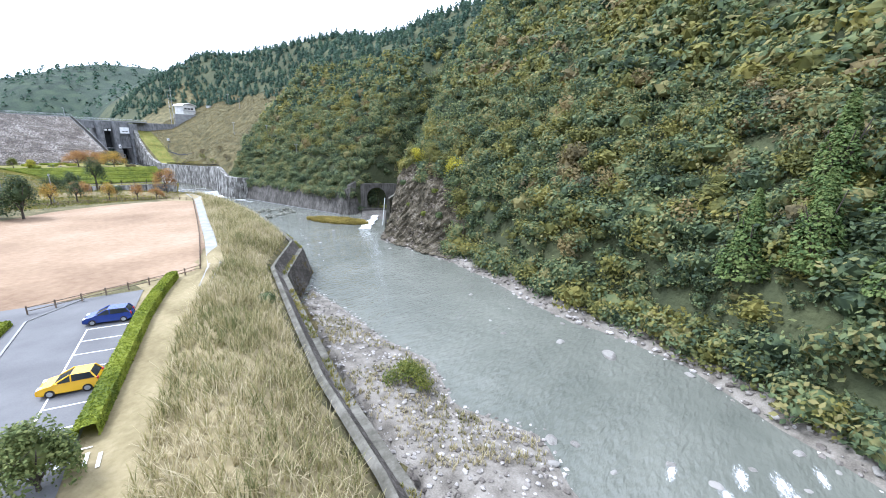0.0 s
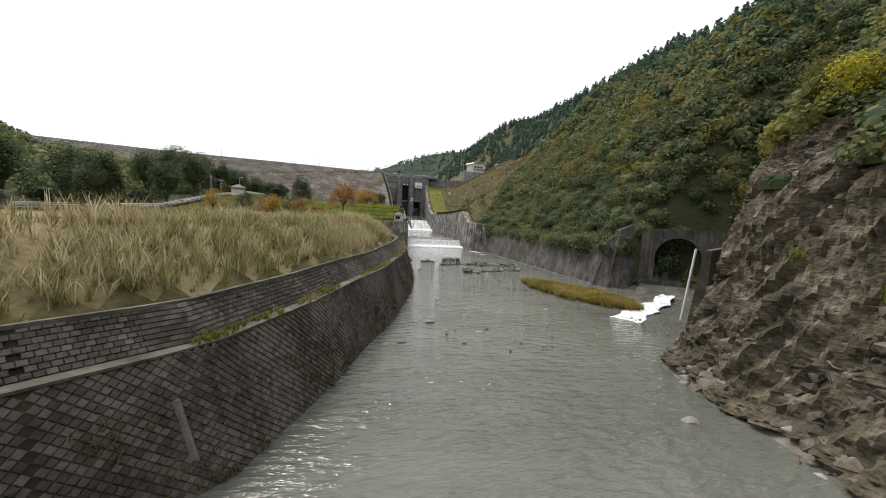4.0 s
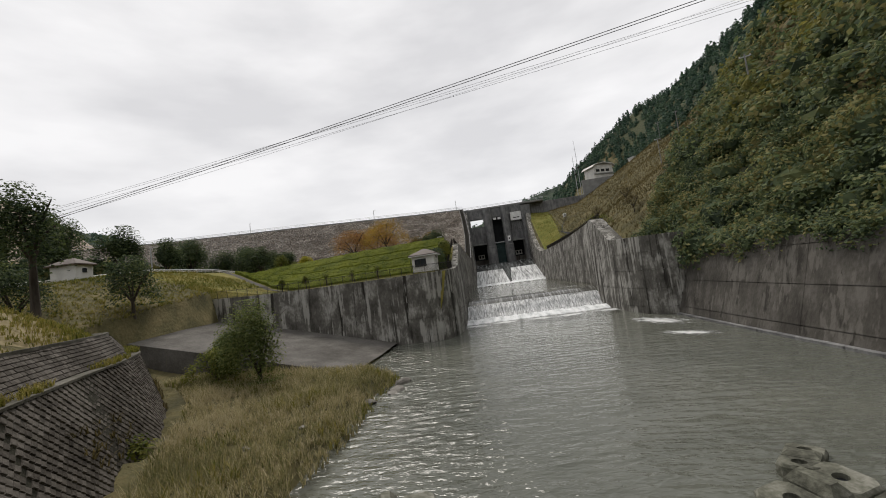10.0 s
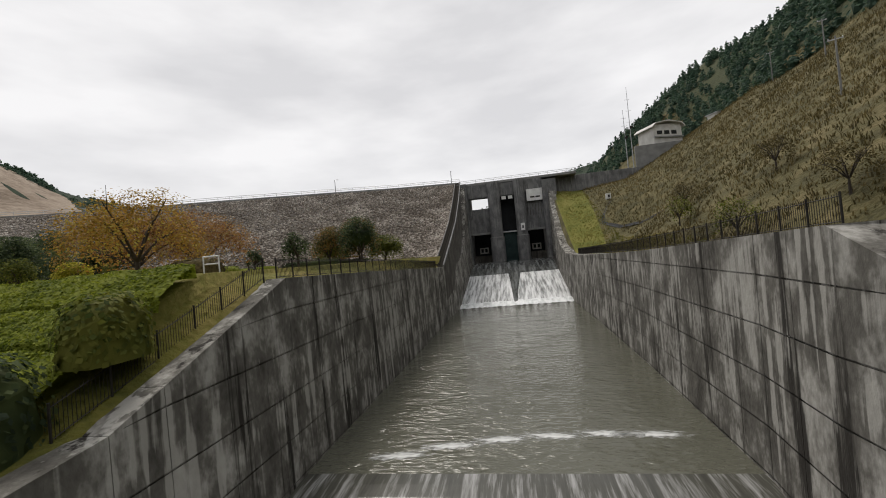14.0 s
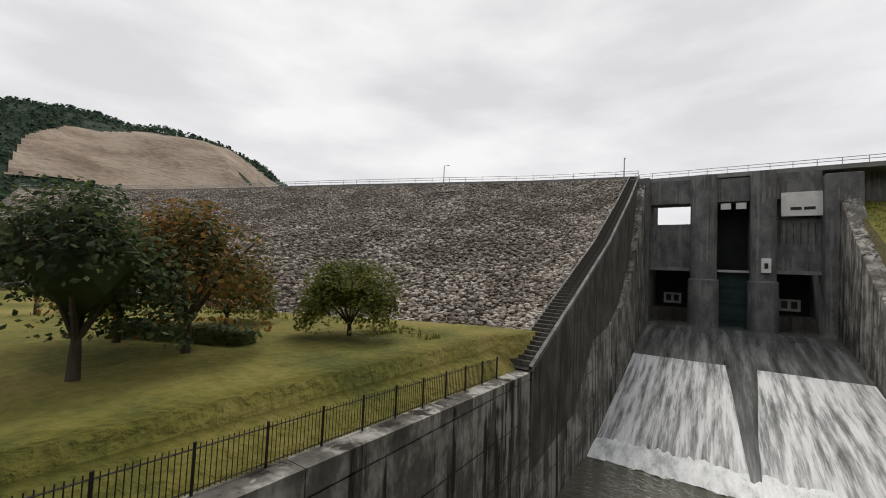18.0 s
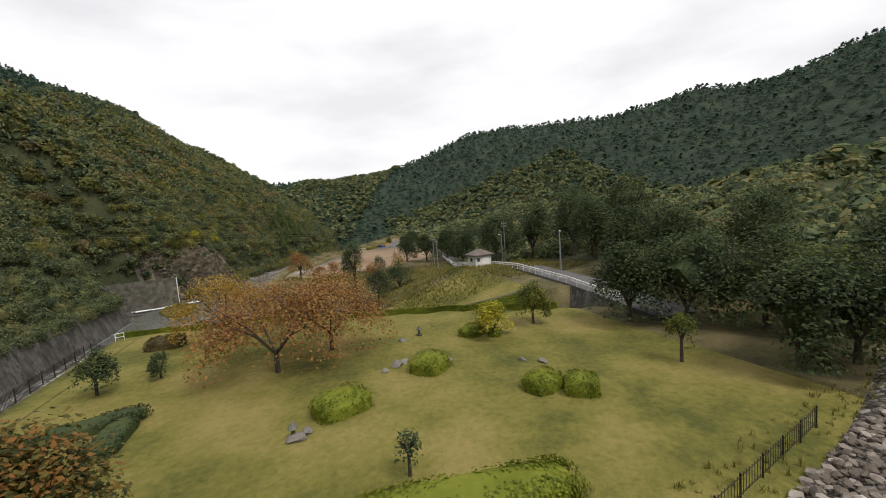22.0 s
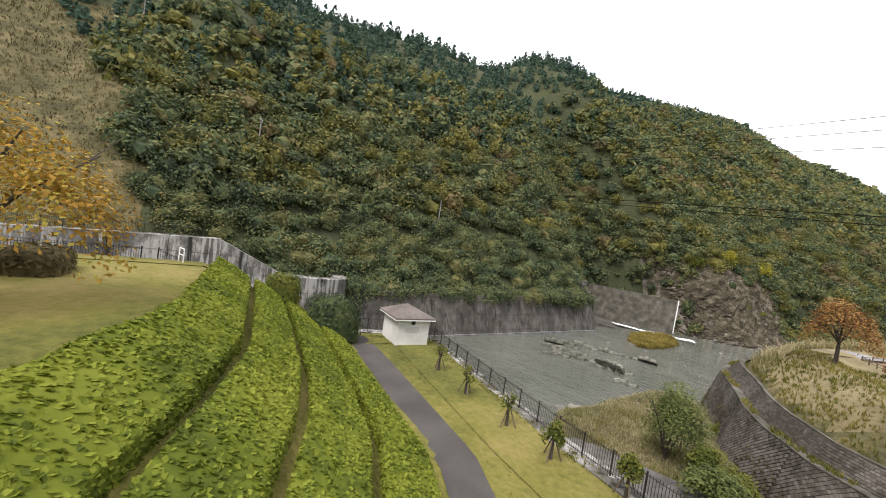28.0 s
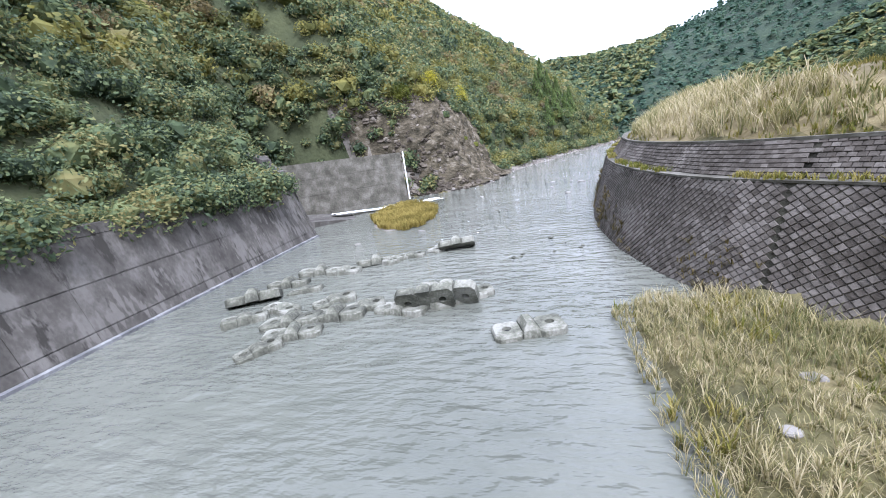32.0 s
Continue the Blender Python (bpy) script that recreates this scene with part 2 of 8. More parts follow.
M_ROCK_BED = cobbled("packed_rubble", [(0.06, 0.052, 0.044), (0.15, 0.132, 0.115), (0.29, 0.265, 0.235)], 0.5)
M_CLIFF = mat("brown_cliff_rock", [(0.055, 0.045, 0.033), (0.115, 0.096, 0.073), (0.21, 0.185, 0.15)], 0.25, 0.95, 0.8, 8, island=0.35, objrand=0.3)
M_CRAG = mat("crag_rock", [(0.026, 0.023, 0.013), (0.056, 0.047, 0.029), (0.095, 0.079, 0.052), (0.18, 0.158, 0.12)], 0.45, 0.95, 1.0, 6, (1, 1, 1.6))
M_BOULDER = mat("pale_boulder", [(0.10, 0.092, 0.08), (0.21, 0.197, 0.175)], 0.7, 0.9, 0.4, 8, island=0.4, objrand=0.4)
M_ARMOUR = mat("mossy_armour_concrete", [(0.05, 0.05, 0.038), (0.12, 0.12, 0.092), (0.23, 0.225, 0.19)], 0.8, 0.9, 0.5, 8, objrand=0.2)
M_GROUND = mat("rough_grass_soil", [(0.05, 0.046, 0.02), (0.095, 0.084, 0.036), (0.15, 0.122, 0.058)], 0.3, 1, 0.9, 9)
M_LAWN = mat("mown_lawn", [(0.068, 0.074, 0.014), (0.14, 0.13, 0.027), (0.215, 0.176, 0.056)], 0.16, 1, 0.9, 16)
M_FIELD = mat("dry_sand_field", [(0.15, 0.098, 0.058), (0.225, 0.155, 0.096), (0.29, 0.218, 0.148)], 0.05, 1, 0.3, 20)
M_FOREST_FLOOR = mat("forest_floor", [(0.035, 0.042, 0.02), (0.065, 0.072, 0.032)], 0.08, 1, 0.6, 12)
# far slope green matched to cedars in shade, with a faint haze blue
M_FAR_WOOD = mat("shade_toned_wood", [(0.012, 0.021, 0.013), (0.022, 0.036, 0.021), (0.037, 0.054, 0.028)], 0.07, 1, 1.0, 8)
M_QUARRY = mat("bare_quarry_earth", [(0.17, 0.13, 0.095), (0.27, 0.215, 0.165), (0.33, 0.275, 0.215)], 0.02, 1, 0.8, 8, (1, 1, 2.5))
M_GRAVEL = mat("river_gravel", [(0.075, 0.066, 0.053), (0.145, 0.13, 0.108), (0.22, 0.20, 0.17)], 0.5, 1, 0.8, 12)
M_BED = mat("river_bed_silt", [(0.06, 0.06, 0.045), (0.10, 0.10, 0.08)], 0.3, 1, 0.3, 8)
M_ASPHALT = mat("worn_asphalt", [(0.09, 0.088, 0.088), (0.13, 0.127, 0.125)], 0.25, 0.9, 0.3, 40)
M_PATH = mat("dark_path_asphalt", [(0.05, 0.045, 0.042), (0.085, 0.078, 0.07)], 0.4, 0.95, 0.3, 30)
M_WHITE = mat("white_paint", [(0.62, 0.62, 0.60), (0.78, 0.78, 0.76)], 0.8, 0.6, 0.05, 12)
M_OFFWHITE = mat("grubby_white_wall", [(0.50, 0.49, 0.46), (0.68, 0.67, 0.64)], 0.5, 0.8, 0.08, 12)
M_ROOF = mat("brown_roof_sheet", [(0.10, 0.08, 0.07), (0.17, 0.145, 0.13)], 0.6, 0.75, 0.2, 8)
M_STEEL = mat("dark_bronze_steel", [(0.025, 0.022, 0.02), (0.05, 0.045, 0.04)], 1.5, 0.5, 0.05, 8, metal=0.5)
M_GREYSTEEL = mat("galvanised_steel", [(0.33, 0.34, 0.35), (0.46, 0.47, 0.48)], 1.2, 0.45, 0.05, 8, metal=0.7)
# near-black that puts the shade of openings and holes into the colour
M_DARK = mat("shade_black", [(0.008, 0.009, 0.01), (0.018, 0.02, 0.022)], 0.5, 0.8, 0.1, 6)
M_FILM = mat("thin_foam_film", [(0.40, 0.41, 0.40), (0.66, 0.67, 0.66)], 1.0, 0.7, 0.2, 8)
M_GATE = mat("dark_green_gate_steel", [(0.012, 0.028, 0.028), (0.025, 0.05, 0.048)], 0.5, 0.55, 0.1, 6, metal=0.3)
M_GLASS = mat("dark_window_glass", [(0.02, 0.023, 0.027), (0.04, 0.045, 0.05)], 0.7, 0.08, 0, 4, spec=0.6)
M_WOOD = mat("weathered_wood", [(0.09, 0.065, 0.045), (0.17, 0.13, 0.095)], 1.5, 0.9, 0.4, 6, (1, 1, 0.2))
M_BARK = mat("tree_bark", [(0.04, 0.032, 0.025), (0.09, 0.075, 0.06)], 1.5, 0.95, 0.6, 5, (1, 1, 0.25))


def leafmat(name, cols, scale=0.05, island=0.5):
    """Leaves that let part of the light through."""
    m = mat(name, cols, scale, 0.75, 0, 6, island=island, spec=0.25)
    n, l = m.node_tree.nodes, m.node_tree.links
    b, out = n["Principled BSDF"], n["Material Output"]
    t, mx = n.new("ShaderNodeBsdfTranslucent"), n.new("ShaderNodeMixShader")
    mx.inputs["Fac"].default_value = 0.42
    l.new(b.inputs["Base Color"].links[0].from_socket, t.inputs["Color"])
    l.new(b.outputs["BSDF"], mx.inputs[1])
    l.new(t.outputs["BSDF"], mx.inputs[2])
    l.new(mx.outputs["Shader"], out.inputs["Surface"])
    return m


M_LEAF = leafmat("mixed_wood_leaves", [(0.046, 0.068, 0.038), (0.085, 0.118, 0.058), (0.122, 0.16, 0.072), (0.172, 0.195, 0.078), (0.23, 0.208, 0.08)], 0.14, 0.42)
M_WYELLOW = leafmat("yellowing_wood_leaves", [(0.085, 0.095, 0.03), (0.155, 0.155, 0.042), (0.24, 0.215, 0.056)], 0.14, 0.35)
M_WAUTUMN = leafmat("autumn_wood_leaves", [(0.11, 0.095, 0.05), (0.18, 0.145, 0.065), (0.25, 0.195, 0.08)], 0.14, 0.2)
# cedar green with a bluish cast put in for the haze of distance
M_CEDAR = leafmat("haze_tinted_cedar_leaves", [(0.030, 0.060, 0.042), (0.052, 0.094, 0.062), (0.082, 0.130, 0.076)], 0.12, 0.3)
M_DARKLEAF = leafmat("evergreen_leaves", [(0.03, 0.048, 0.024), (0.06, 0.088, 0.036), (0.10, 0.128, 0.045)], 0.3)
M_REDLEAF = leafmat("red_brown_autumn_leaves", [(0.17, 0.08, 0.03), (0.31, 0.15, 0.05), (0.40, 0.22, 0.07), (0.30, 0.22, 0.075)], 0.25)
M_YELLEAF = leafmat("bright_yellow_leaves", [(0.2, 0.19, 0.018), (0.38, 0.345, 0.03), (0.5, 0.45, 0.042)], 0.5)
M_ORLEAF = leafmat("orange_yellow_leaves", [(0.22, 0.14, 0.025), (0.44, 0.24, 0.04), (0.40, 0.33, 0.06)], 0.25)
M_LIME = leafmat("yellow_green_leaves", [(0.057, 0.081, 0.014), (0.127, 0.144, 0.023), (0.184, 0.184, 0.034)], 0.3)
M_HEDGE = leafmat("clipped_hedge_leaves", [(0.085, 0.115, 0.012), (0.175, 0.21, 0.02), (0.255, 0.285, 0.034)], 0.3)
M_REED = leafmat("dry_reed_grass", [(0.125, 0.13, 0.048), (0.25, 0.222, 0.092), (0.38, 0.325, 0.17), (0.48, 0.415, 0.265)], 0.09, 0.45)
M_GOLD = leafmat("golden_reed_grass", [(0.13, 0.105, 0.02), (0.26, 0.205, 0.05), (0.37, 0.30, 0.09)], 0.3, 0.4)
M_GRASS = leafmat("yellowing_grass", [(0.081, 0.098, 0.014), (0.172, 0.161, 0.029), (0.276, 0.230, 0.069)], 0.12, 0.4)
M_BROWNGRASS = leafmat("brown_slope_grass", [(0.057, 0.048, 0.018), (0.115, 0.092, 0.037), (0.184, 0.144, 0.063)], 0.07, 0.4)


# ---------------------------------------------------------------- mesh helpers
def mesh_np(name, verts, faces, material, smooth=False):
    """A mesh from arrays; faces is n x 3 or n x 4."""
    me = bpy.data.meshes.new(name)
    verts, faces = np.asarray(verts, np.float32), np.asarray(faces, np.int32)
    n, k = faces.shape
    me.vertices.add(len(verts))
    me.vertices.foreach_set("co", verts.ravel())
    me.loops.add(n * k)
    me.loops.foreach_set("vertex_index", faces.ravel())
    me.polygons.add(n)
    me.polygons.foreach_set("loop_start", np.arange(0, n * k, k, dtype=np.int32))
    me.update(calc_edges=True)
    if not smooth:
        me.shade_flat()
    me.materials.append(material)
    return me


def thing(name, label, category, at=(0, 0, 0), rz=0.0, group="", kind=""):
    ob = new(name)
    ob.matrix_world = pose(*at, 0, 0, rz)
    return tagged(ob, label, category, group, kind)


def part(name, bm, material, parent, label=""):
    me = bpy.data.meshes.new(name)
    bm.to_mesh(me)
    bm.free()
    me.materials.append(material)
    ob = new(name, me)
    ob.parent = parent
    return tagged(ob, label)


def mpart(name, me, parent, label=""):
    ob = new(name, me)
    ob.parent = parent
    return tagged(ob, label)


def box(x0, x1, y0, y1, z0, z1, bevel=0.0, bm=None):
    bm = bm or bmesh.new()
    got = bmesh.ops.create_cube(bm, size=1, matrix=Matrix.LocRotScale(((x0 + x1) / 2, (y0 + y1) / 2, (z0 + z1) / 2), None, (abs(x1 - x0), abs(y1 - y0), abs(z1 - z0))))
    if bevel:
        edges = list({e for v in got["verts"] for e in v.link_edges})
        bmesh.ops.bevel(bm, geom=edges, offset=bevel, segments=1, affect="EDGES")
    return bm


def rod(a, b, r, sides=8, r2=None, bm=None):
    bm = bm or bmesh.new()
    a, b = Vector(a), Vector(b)
    turn = (b - a).to_track_quat("Z", "Y")
    bmesh.ops.create_cone(bm, cap_ends=True, segments=sides, radius1=r, radius2=r if r2 is None else r2, depth=(b - a).length,
                          matrix=Matrix.LocRotScale((a + b) / 2, turn, None))
    return bm


def prism(outline, z0, z1, bm=None):
    """A solid from a plan outline; z1 may be a number or a list of heights, one for each corner."""
    bm = bm or bmesh.new()
    n = len(outline)
    lo = [bm.verts.new((x, y, z0)) for x, y in outline]
    hi = [bm.verts.new((x, y, z1 if isinstance(z1, (int, float)) else z1[k])) for k, (x, y) in enumerate(outline)]
    bm.faces.new(lo[::-1])
    bm.faces.new(hi)
    for k in range(n):
        bm.faces.new((lo[k], lo[(k + 1) % n], hi[(k + 1) % n], hi[k]))
    bmesh.ops.recalc_face_normals(bm, faces=bm.faces)
    return bm


def loft(rows, closed=False, bm=None):
    """Quads between rows of points."""
    bm = bm or bmesh.new()
    vs = [[bm.verts.new(p) for p in row] for row in rows]
    for a, b in zip(vs, vs[1:]):
        m = len(a)
        for k in range(m if closed else m - 1):
            bm.faces.new((a[k], a[(k + 1) % m], b[(k + 1) % m], b[k]))
    bmesh.ops.recalc_face_normals(bm, faces=bm.faces)
    return bm


def table(*pairs):
    xs, ys = zip(*sorted(pairs))
    return lambda v: np.interp(v, xs, ys)


def sstep(a, b, v):
    t = np.clip((np.asarray(v, float) - a) / (b - a), 0, 1)
    return t * t * (3 - 2 * t)


def wob(x, y, s, seed=0.0):
    """A smooth cheap noise of about -1 to 1 on arrays."""
    x, y = np.asarray(x, float) / s, np.asarray(y, float) / s
    return (np.sin(x * 1.7 + 1.3 * np.sin(y * 1.1 + seed) + seed) + np.sin(y * 2.1 + 1.7 * np.sin(x * 0.9 - seed)) + np.sin((x + y) * 1.3 + seed * 2.3)) / 3


# ---------------------------------------------------------------- plan
# y runs upstream along the spillway, x to the river's true left looking upstream's right; the river's surface is z = 0.
WALL = [(-101, -266), (-86, -230), (-76, -207), (-68.8, -193.4), (-63.7, -179.4), (-57.4, -165.4), (-48.1, -145.4), (-35.2, -131.5), (-31.2, -121.2), (-28.8, -113), (-25.4, -103.6), (-20.8, -84), (-18.9, -72), (-18.4, -65), (-18.7, -57.5), (-19.8, -51.5), (-21.2, -47.5), (-23.7, -43.5), (-26.4, -39), (-29.2, -33.5), (-32.5, -29), (-37.5, -24), (-44, -20.5), (-56, -18), (-70, -17)]
right_edge = table((30, 15.6), (1, 15.8), (-4, 15.3), (-10, 15.4), (-40, 16.2), (-76, 17.4), (-80, 22), (-84, 27), (-92, 34), (-100, 32), (-105, 28), (-110, 18), (-114, 4), (-119, -2.5), (-125, -4), (-135, -5.5), (-150, -8.5), (-164, -13.5), (-179, -21.5), (-187, -24), (-195, -25), (-205, -29), (-213, -36), (-222, -42), (-270, -64), (-400, -120), (-700, -240))
left_water = table((-133, -38), (-140, -42), (-151, -44), (-166, -48), (-176, -48.5), (-184, -54.5), (-194, -53), (-199, -58), (-230, -72), (-270, -90), (-400, -150), (-700, -270))
ridge_z = table((600, 88), (340, 98), (205, 108), (96, 104), (20, 95), (-25, 95), (-63, 100), (-110, 107), (-160, 115), (-240, 119), (-300, 109), (-400, 86), (-540, 64), (-640, 52), (-800, 42))
ridge_x = table((600, 120), (-200, 116), (-330, 105), (-467, 96), (-640, 60), (-800, 0))
WP = np.array(WALL, float)


def wall_side(x, y):
    """The distance from the foot of the block wall: above 0 on its land side."""
    x, y = np.asarray(x, float), np.asarray(y, float)
    best, sign = np.full(x.shape, 1e9), np.ones(x.shape)
    for a, b in zip(WP, WP[1:]):
        d = b - a
        L2 = d @ d
        t = np.clip(((x - a[0]) * d[0] + (y - a[1]) * d[1]) / L2, 0, 1)
        dx, dy = x - a[0] - t * d[0], y - a[1] - t * d[1]
        r = np.hypot(dx, dy)
        s = np.sign(d[0] * (y - a[1]) - d[1] * (x - a[0]))
        m = r < best
        best, sign = np.where(m, r, best), np.where(m, s, sign)
    return best * sign


PROF = ([-50, -9, 1.2, 3.4, 4.4, 5.2, 8, 10.5, 13, 15, 400], [-1.4, -1.4, -1.4, 5.5, 7.1, 7.6, 9.6, 10.9, 11.1, 10.0, 10.0])
hedge_north = table((-10, 16), (-16, 16.5), (-30, 18.8), (-40, 23), (-54, 28), (-60, 31.8), (-70, 37))
hedge_south = table((-10, 6.4), (-19, 6.8), (-34, 8.6), (-45, 13), (-55, 20.5), (-62, 26.5), (-72, 32))
front_y = table((-60, 1.6), (-52, 1.0), (-34, -0.8), (-20.8, -2.9), (-15.6, -3.9), (-13, -2))      # the river front of the park's wall
spit_edge = table((-60, -36), (-50, -20), (-47, -16), (-43, -14.6), (-39, -14.9), (-35, -15.3), (-30, -16.2), (-26, -15.8), (-23, -15.6), (-18, -18.5), (-14, -20.5), (-4, -19.5), (3, -19.5))
FAR = [(0, 92), (8, 66), (15, 55), (25, 42), (36, 56), (40, 68), (44, 98), (48, 120), (52, 136), (55, 145), (58, 166), (62, 188), (66, 197), (70, 198), (75, 200), (82, 194), (88, 180), (98, 172), (104, 174), (110, 180), (116, 176), (124, 158), (132, 154), (140, 152), (146, 150), (152, 148), (157, 146), (161, 128), (164, 114), (169, 102), (176, 92), (184, 84), (190, 72), (205, 56), (235, 62), (270, 80), (325, 110), (333, 136), (341, 148), (348, 140), (354, 110), (360, 92)]


def far_height(x, y):
    dx, dy = x + 45, y - 60
    r, az = np.hypot(dx, dy), np.degrees(np.arctan2(-dx, dy)) % 360
    h = np.interp(az, [a for a, _ in FAR], [b for _, b in FAR])
    return (h * (1 + 0.07 * wob(x, y, 70, 2) + 0.03 * wob(x, y, 25, 5))) * sstep(260, 640, r) * (1 - 0.5 * sstep(750, 2500, r))


def ground_z(x, y):
    x, y = np.asarray(x, float), np.asarray(y, float)
    # left terraces behind the block wall
    s = wall_side(x, y)
    left = np.interp(s, *PROF)
    bar = np.clip((left_water(y) - x) * 0.16, -1.3, 1.2)
    left = np.where((s < 0) & (y < -131), np.maximum(bar, -1.3), left)
    # the low spit and its gully upstream of the wall's head
    into = spit_edge(y) - x + 0.45 * wob(x, y, 2.2, 5)
    spit = np.clip(into * 0.45 - 0.25, -1.4, 0.8) + np.clip((into - 6) * 0.05, 0, 2) + np.clip((-42 - x) * 0.22, 0, 9) + 0.12 * wob(x, y, 2.5, 3) * (into > 1)
    spit = np.where(y > -19.5, np.minimum(spit, np.clip((-22 - x) * 0.24 + 0.2, -1.4, 9)), spit)
    low = np.where(s > 1.0, left, np.where(y > -46, np.where(x < -16, np.maximum(spit, -1.4), -1.4), left))
    # the park behind the training wall
    north, south = hedge_north(x), hedge_south(x)
    foot = 9.7 + 3.0 * sstep(-40, -60, x)
    park = foot + (15.45 - foot) * np.clip((y - south - 0.2) / (north - south), 0, 1) + 0.05 * wob(x, y, 6, 1)
    inpark = (y > front_y(x) + 0.7) & (x < -12.5) & (x > -78)
    z = np.where(inpark, park, low)
    # the road's grassy embankment
    ramp = 10 + 6.6 * sstep(-50, 10, y) - np.clip(x + 66, 0, 99) * 0.32
    z = np.where((y < 30) & (y > -52) & (x < -50), np.maximum(z, ramp), z)
    # road side and the wooded hill to the west
    hill = 10 + 7 * sstep(-25, 20, y) + np.clip(-78 - 44 * sstep(-55, -105, y) - x - 0.06 * np.abs(y), 0, 72) * 0.20 * (1 - 0.9 * sstep(12, 50, y))
    z = np.where(x < -60, np.maximum(z, np.where((x < -78) & ((s > 14) | (y > -60)), hill, z)), z)
    # the channel
    z = np.where((x >= -12.5) & (x < 14.5) & (y > -1), -1.5, z)
    # right hillside
    d = x - right_edge(np.minimum(y, 20))
    top = ridge_z(y)
    span = ridge_x(y) - right_edge(np.minimum(y, 20))
    steep = np.clip(d, 0, None)
    rise = top * (1 - (1 - np.clip(steep / span, 0, 1)) ** 1.5) - np.clip(d - span, 0, 300) * 0.12
    rise = rise * (1 + 0.06 * wob(x, y, 26, 4)) + 1.6 * wob(x, y, 9, 1) * sstep(10, 30, d)
    crag = sstep(-112, -117, y) * (1 - sstep(-134, -146, y))
    bank = np.interp(d, [-7, -1, 1.0, 4.0, 6.5, 9.5], [-1.5, -0.5, 0.35, 1.2, 2.6, 6.0]) + crag * np.interp(d, [2.5, 5, 9, 14], [0, 3.5, 11, 17]) + 0.35 * wob(x, y, 3, 2) * (d > 0)
    rightz = np.maximum(bank, (rise + 2.5) * sstep(6, 11, d) + bank * (1 - sstep(6, 11, d)))
    rightw = np.where(d < 2.9, np.where(d < 2, -1.3, 5.0), np.maximum(7.2, rise))
    rz = np.where(y > -79, rightw, rightz)
    # the grass slope beside the spillway
    k = sstep(18, 40, y) * (1 - sstep(175, 240, y))
    slope = np.interp(x, [14, 15.6, 18, 24, 45, 80, 120, 180], [11.5, 11.6, 12.6, 15.5, 31, 58, 103, 98]) + 1.0 * wob(x, y, 14, 3)
    up = sstep(88, 146, y)
    slope = slope + up * np.interp(x, [14, 40, 80], [24, 8, 0])
    rz = np.where(x > 14, rz * (1 - k) + slope * k, rz)
    z = np.where(x > right_edge(np.minimum(y, 20)) - 6, np.where((d > 0) | (y < -79), np.maximum(rz, -1.4), z), z)
    z = np.where((x >= 14.5) & (y >= 20), rz, z)
    # behind the dam, the reservoir's valley
    res = (y > 150) & (x < 20) & (x > -190)
    z = np.where(res, np.minimum(z, 20), z)
    toe = np.interp(x, [-190, -135, -98, -73, -45, -12], [79, 70, 63, 61, 66, 75])
    z = np.where((y > toe + 5) & (y <= 150) & (x < -14) & (x > -190), np.minimum(z, 14.5), z)
    return np.maximum(z, far_height(x, y) - 6)


def film_material(m):
    """Foam that thins out towards its rim and breaks into lace."""
    n, l = m.node_tree.nodes, m.node_tree.links
    b, out = n["Principled BSDF"], n["Material Output"]
    co, g, nz, add, r, t, mx = n.new("ShaderNodeTexCoord"), n.new("ShaderNodeTexGradient"), n.new("ShaderNodeTexNoise"), n.new("ShaderNodeMath"), n.new("ShaderNodeValToRGB"), n.new("ShaderNodeBsdfTransparent"), n.new("ShaderNodeMixShader")
    g.gradient_type = "SPHERICAL"
    nz.inputs["Scale"].default_value, nz.inputs["Detail"].default_value, nz.inputs["Roughness"].default_value = 3.5, 8, 0.68
    l.new(co.outputs["Object"], g.inputs["Vector"])
    l.new(co.outputs["Object"], nz.inputs["Vector"])
    add.operation, add.inputs[1].default_value = "MULTIPLY_ADD", 0.42
    l.new(g.outputs["Fac"], add.inputs[0])
    l.new(nz.outputs["Fac"], add.inputs[2])
    r.color_ramp.elements[0].position, r.color_ramp.elements[1].position = 0.60, 0.82
    l.new(add.outputs[0], r.inputs["Fac"])
    l.new(r.outputs["Color"], mx.inputs["Fac"])
    l.new(t.outputs["BSDF"], mx.inputs[1])
    l.new(b.outputs["BSDF"], mx.inputs[2])
    l.new(mx.outputs["Shader"], out.inputs["Surface"])


film_material(M_FILM)


def film(name, label, x, y, rx, ry, rz, z=0.035):
    """A thin raft of foam on the water."""
    bm = bmesh.new()
    bmesh.ops.create_circle(bm, cap_ends=True, segments=28, radius=1)
    ob = part(name, bm, M_FILM, None)
    ob.matrix_world = pose(x, y, z, 0, 0, rz) @ Matrix.Diagonal((rx, ry, 1, 1))
    return tagged(ob, label, "foam", "foam rafts")


# ---------------------------------------------------------------- ground
def lines(lo, hi, step, far, grow):
    v = list(np.arange(lo, hi + 0.01, step))
    s = step
    while v[-1] < far:
        s *= grow
        v.append(v[-1] + s)
    s = step
    while v[0] > -far:
        s *= grow
        v.insert(0, v[0] - s)
    return np.array(v)


GX, GY = lines(-115, 62, 1.5, 3200, 1.13), lines(-236, 100, 1.7, 3200, 1.13)
XX, YY = np.meshgrid(GX, GY)
ZZ = ground_z(XX, YY)
behind = ((YY > front_y(XX) - 0.2) & (YY < front_y(XX) + 2.4) & (XX > -54) & (XX < -12)) | ((XX > -13.7) & (XX < -11) & (YY > -4) & (YY < 75))
ZZ = np.where(behind, np.minimum(ZZ, -1.3), ZZ)
nx, ny = len(GX), len(GY)
gv = np.stack([XX.ravel(), YY.ravel(), ZZ.ravel()], 1)
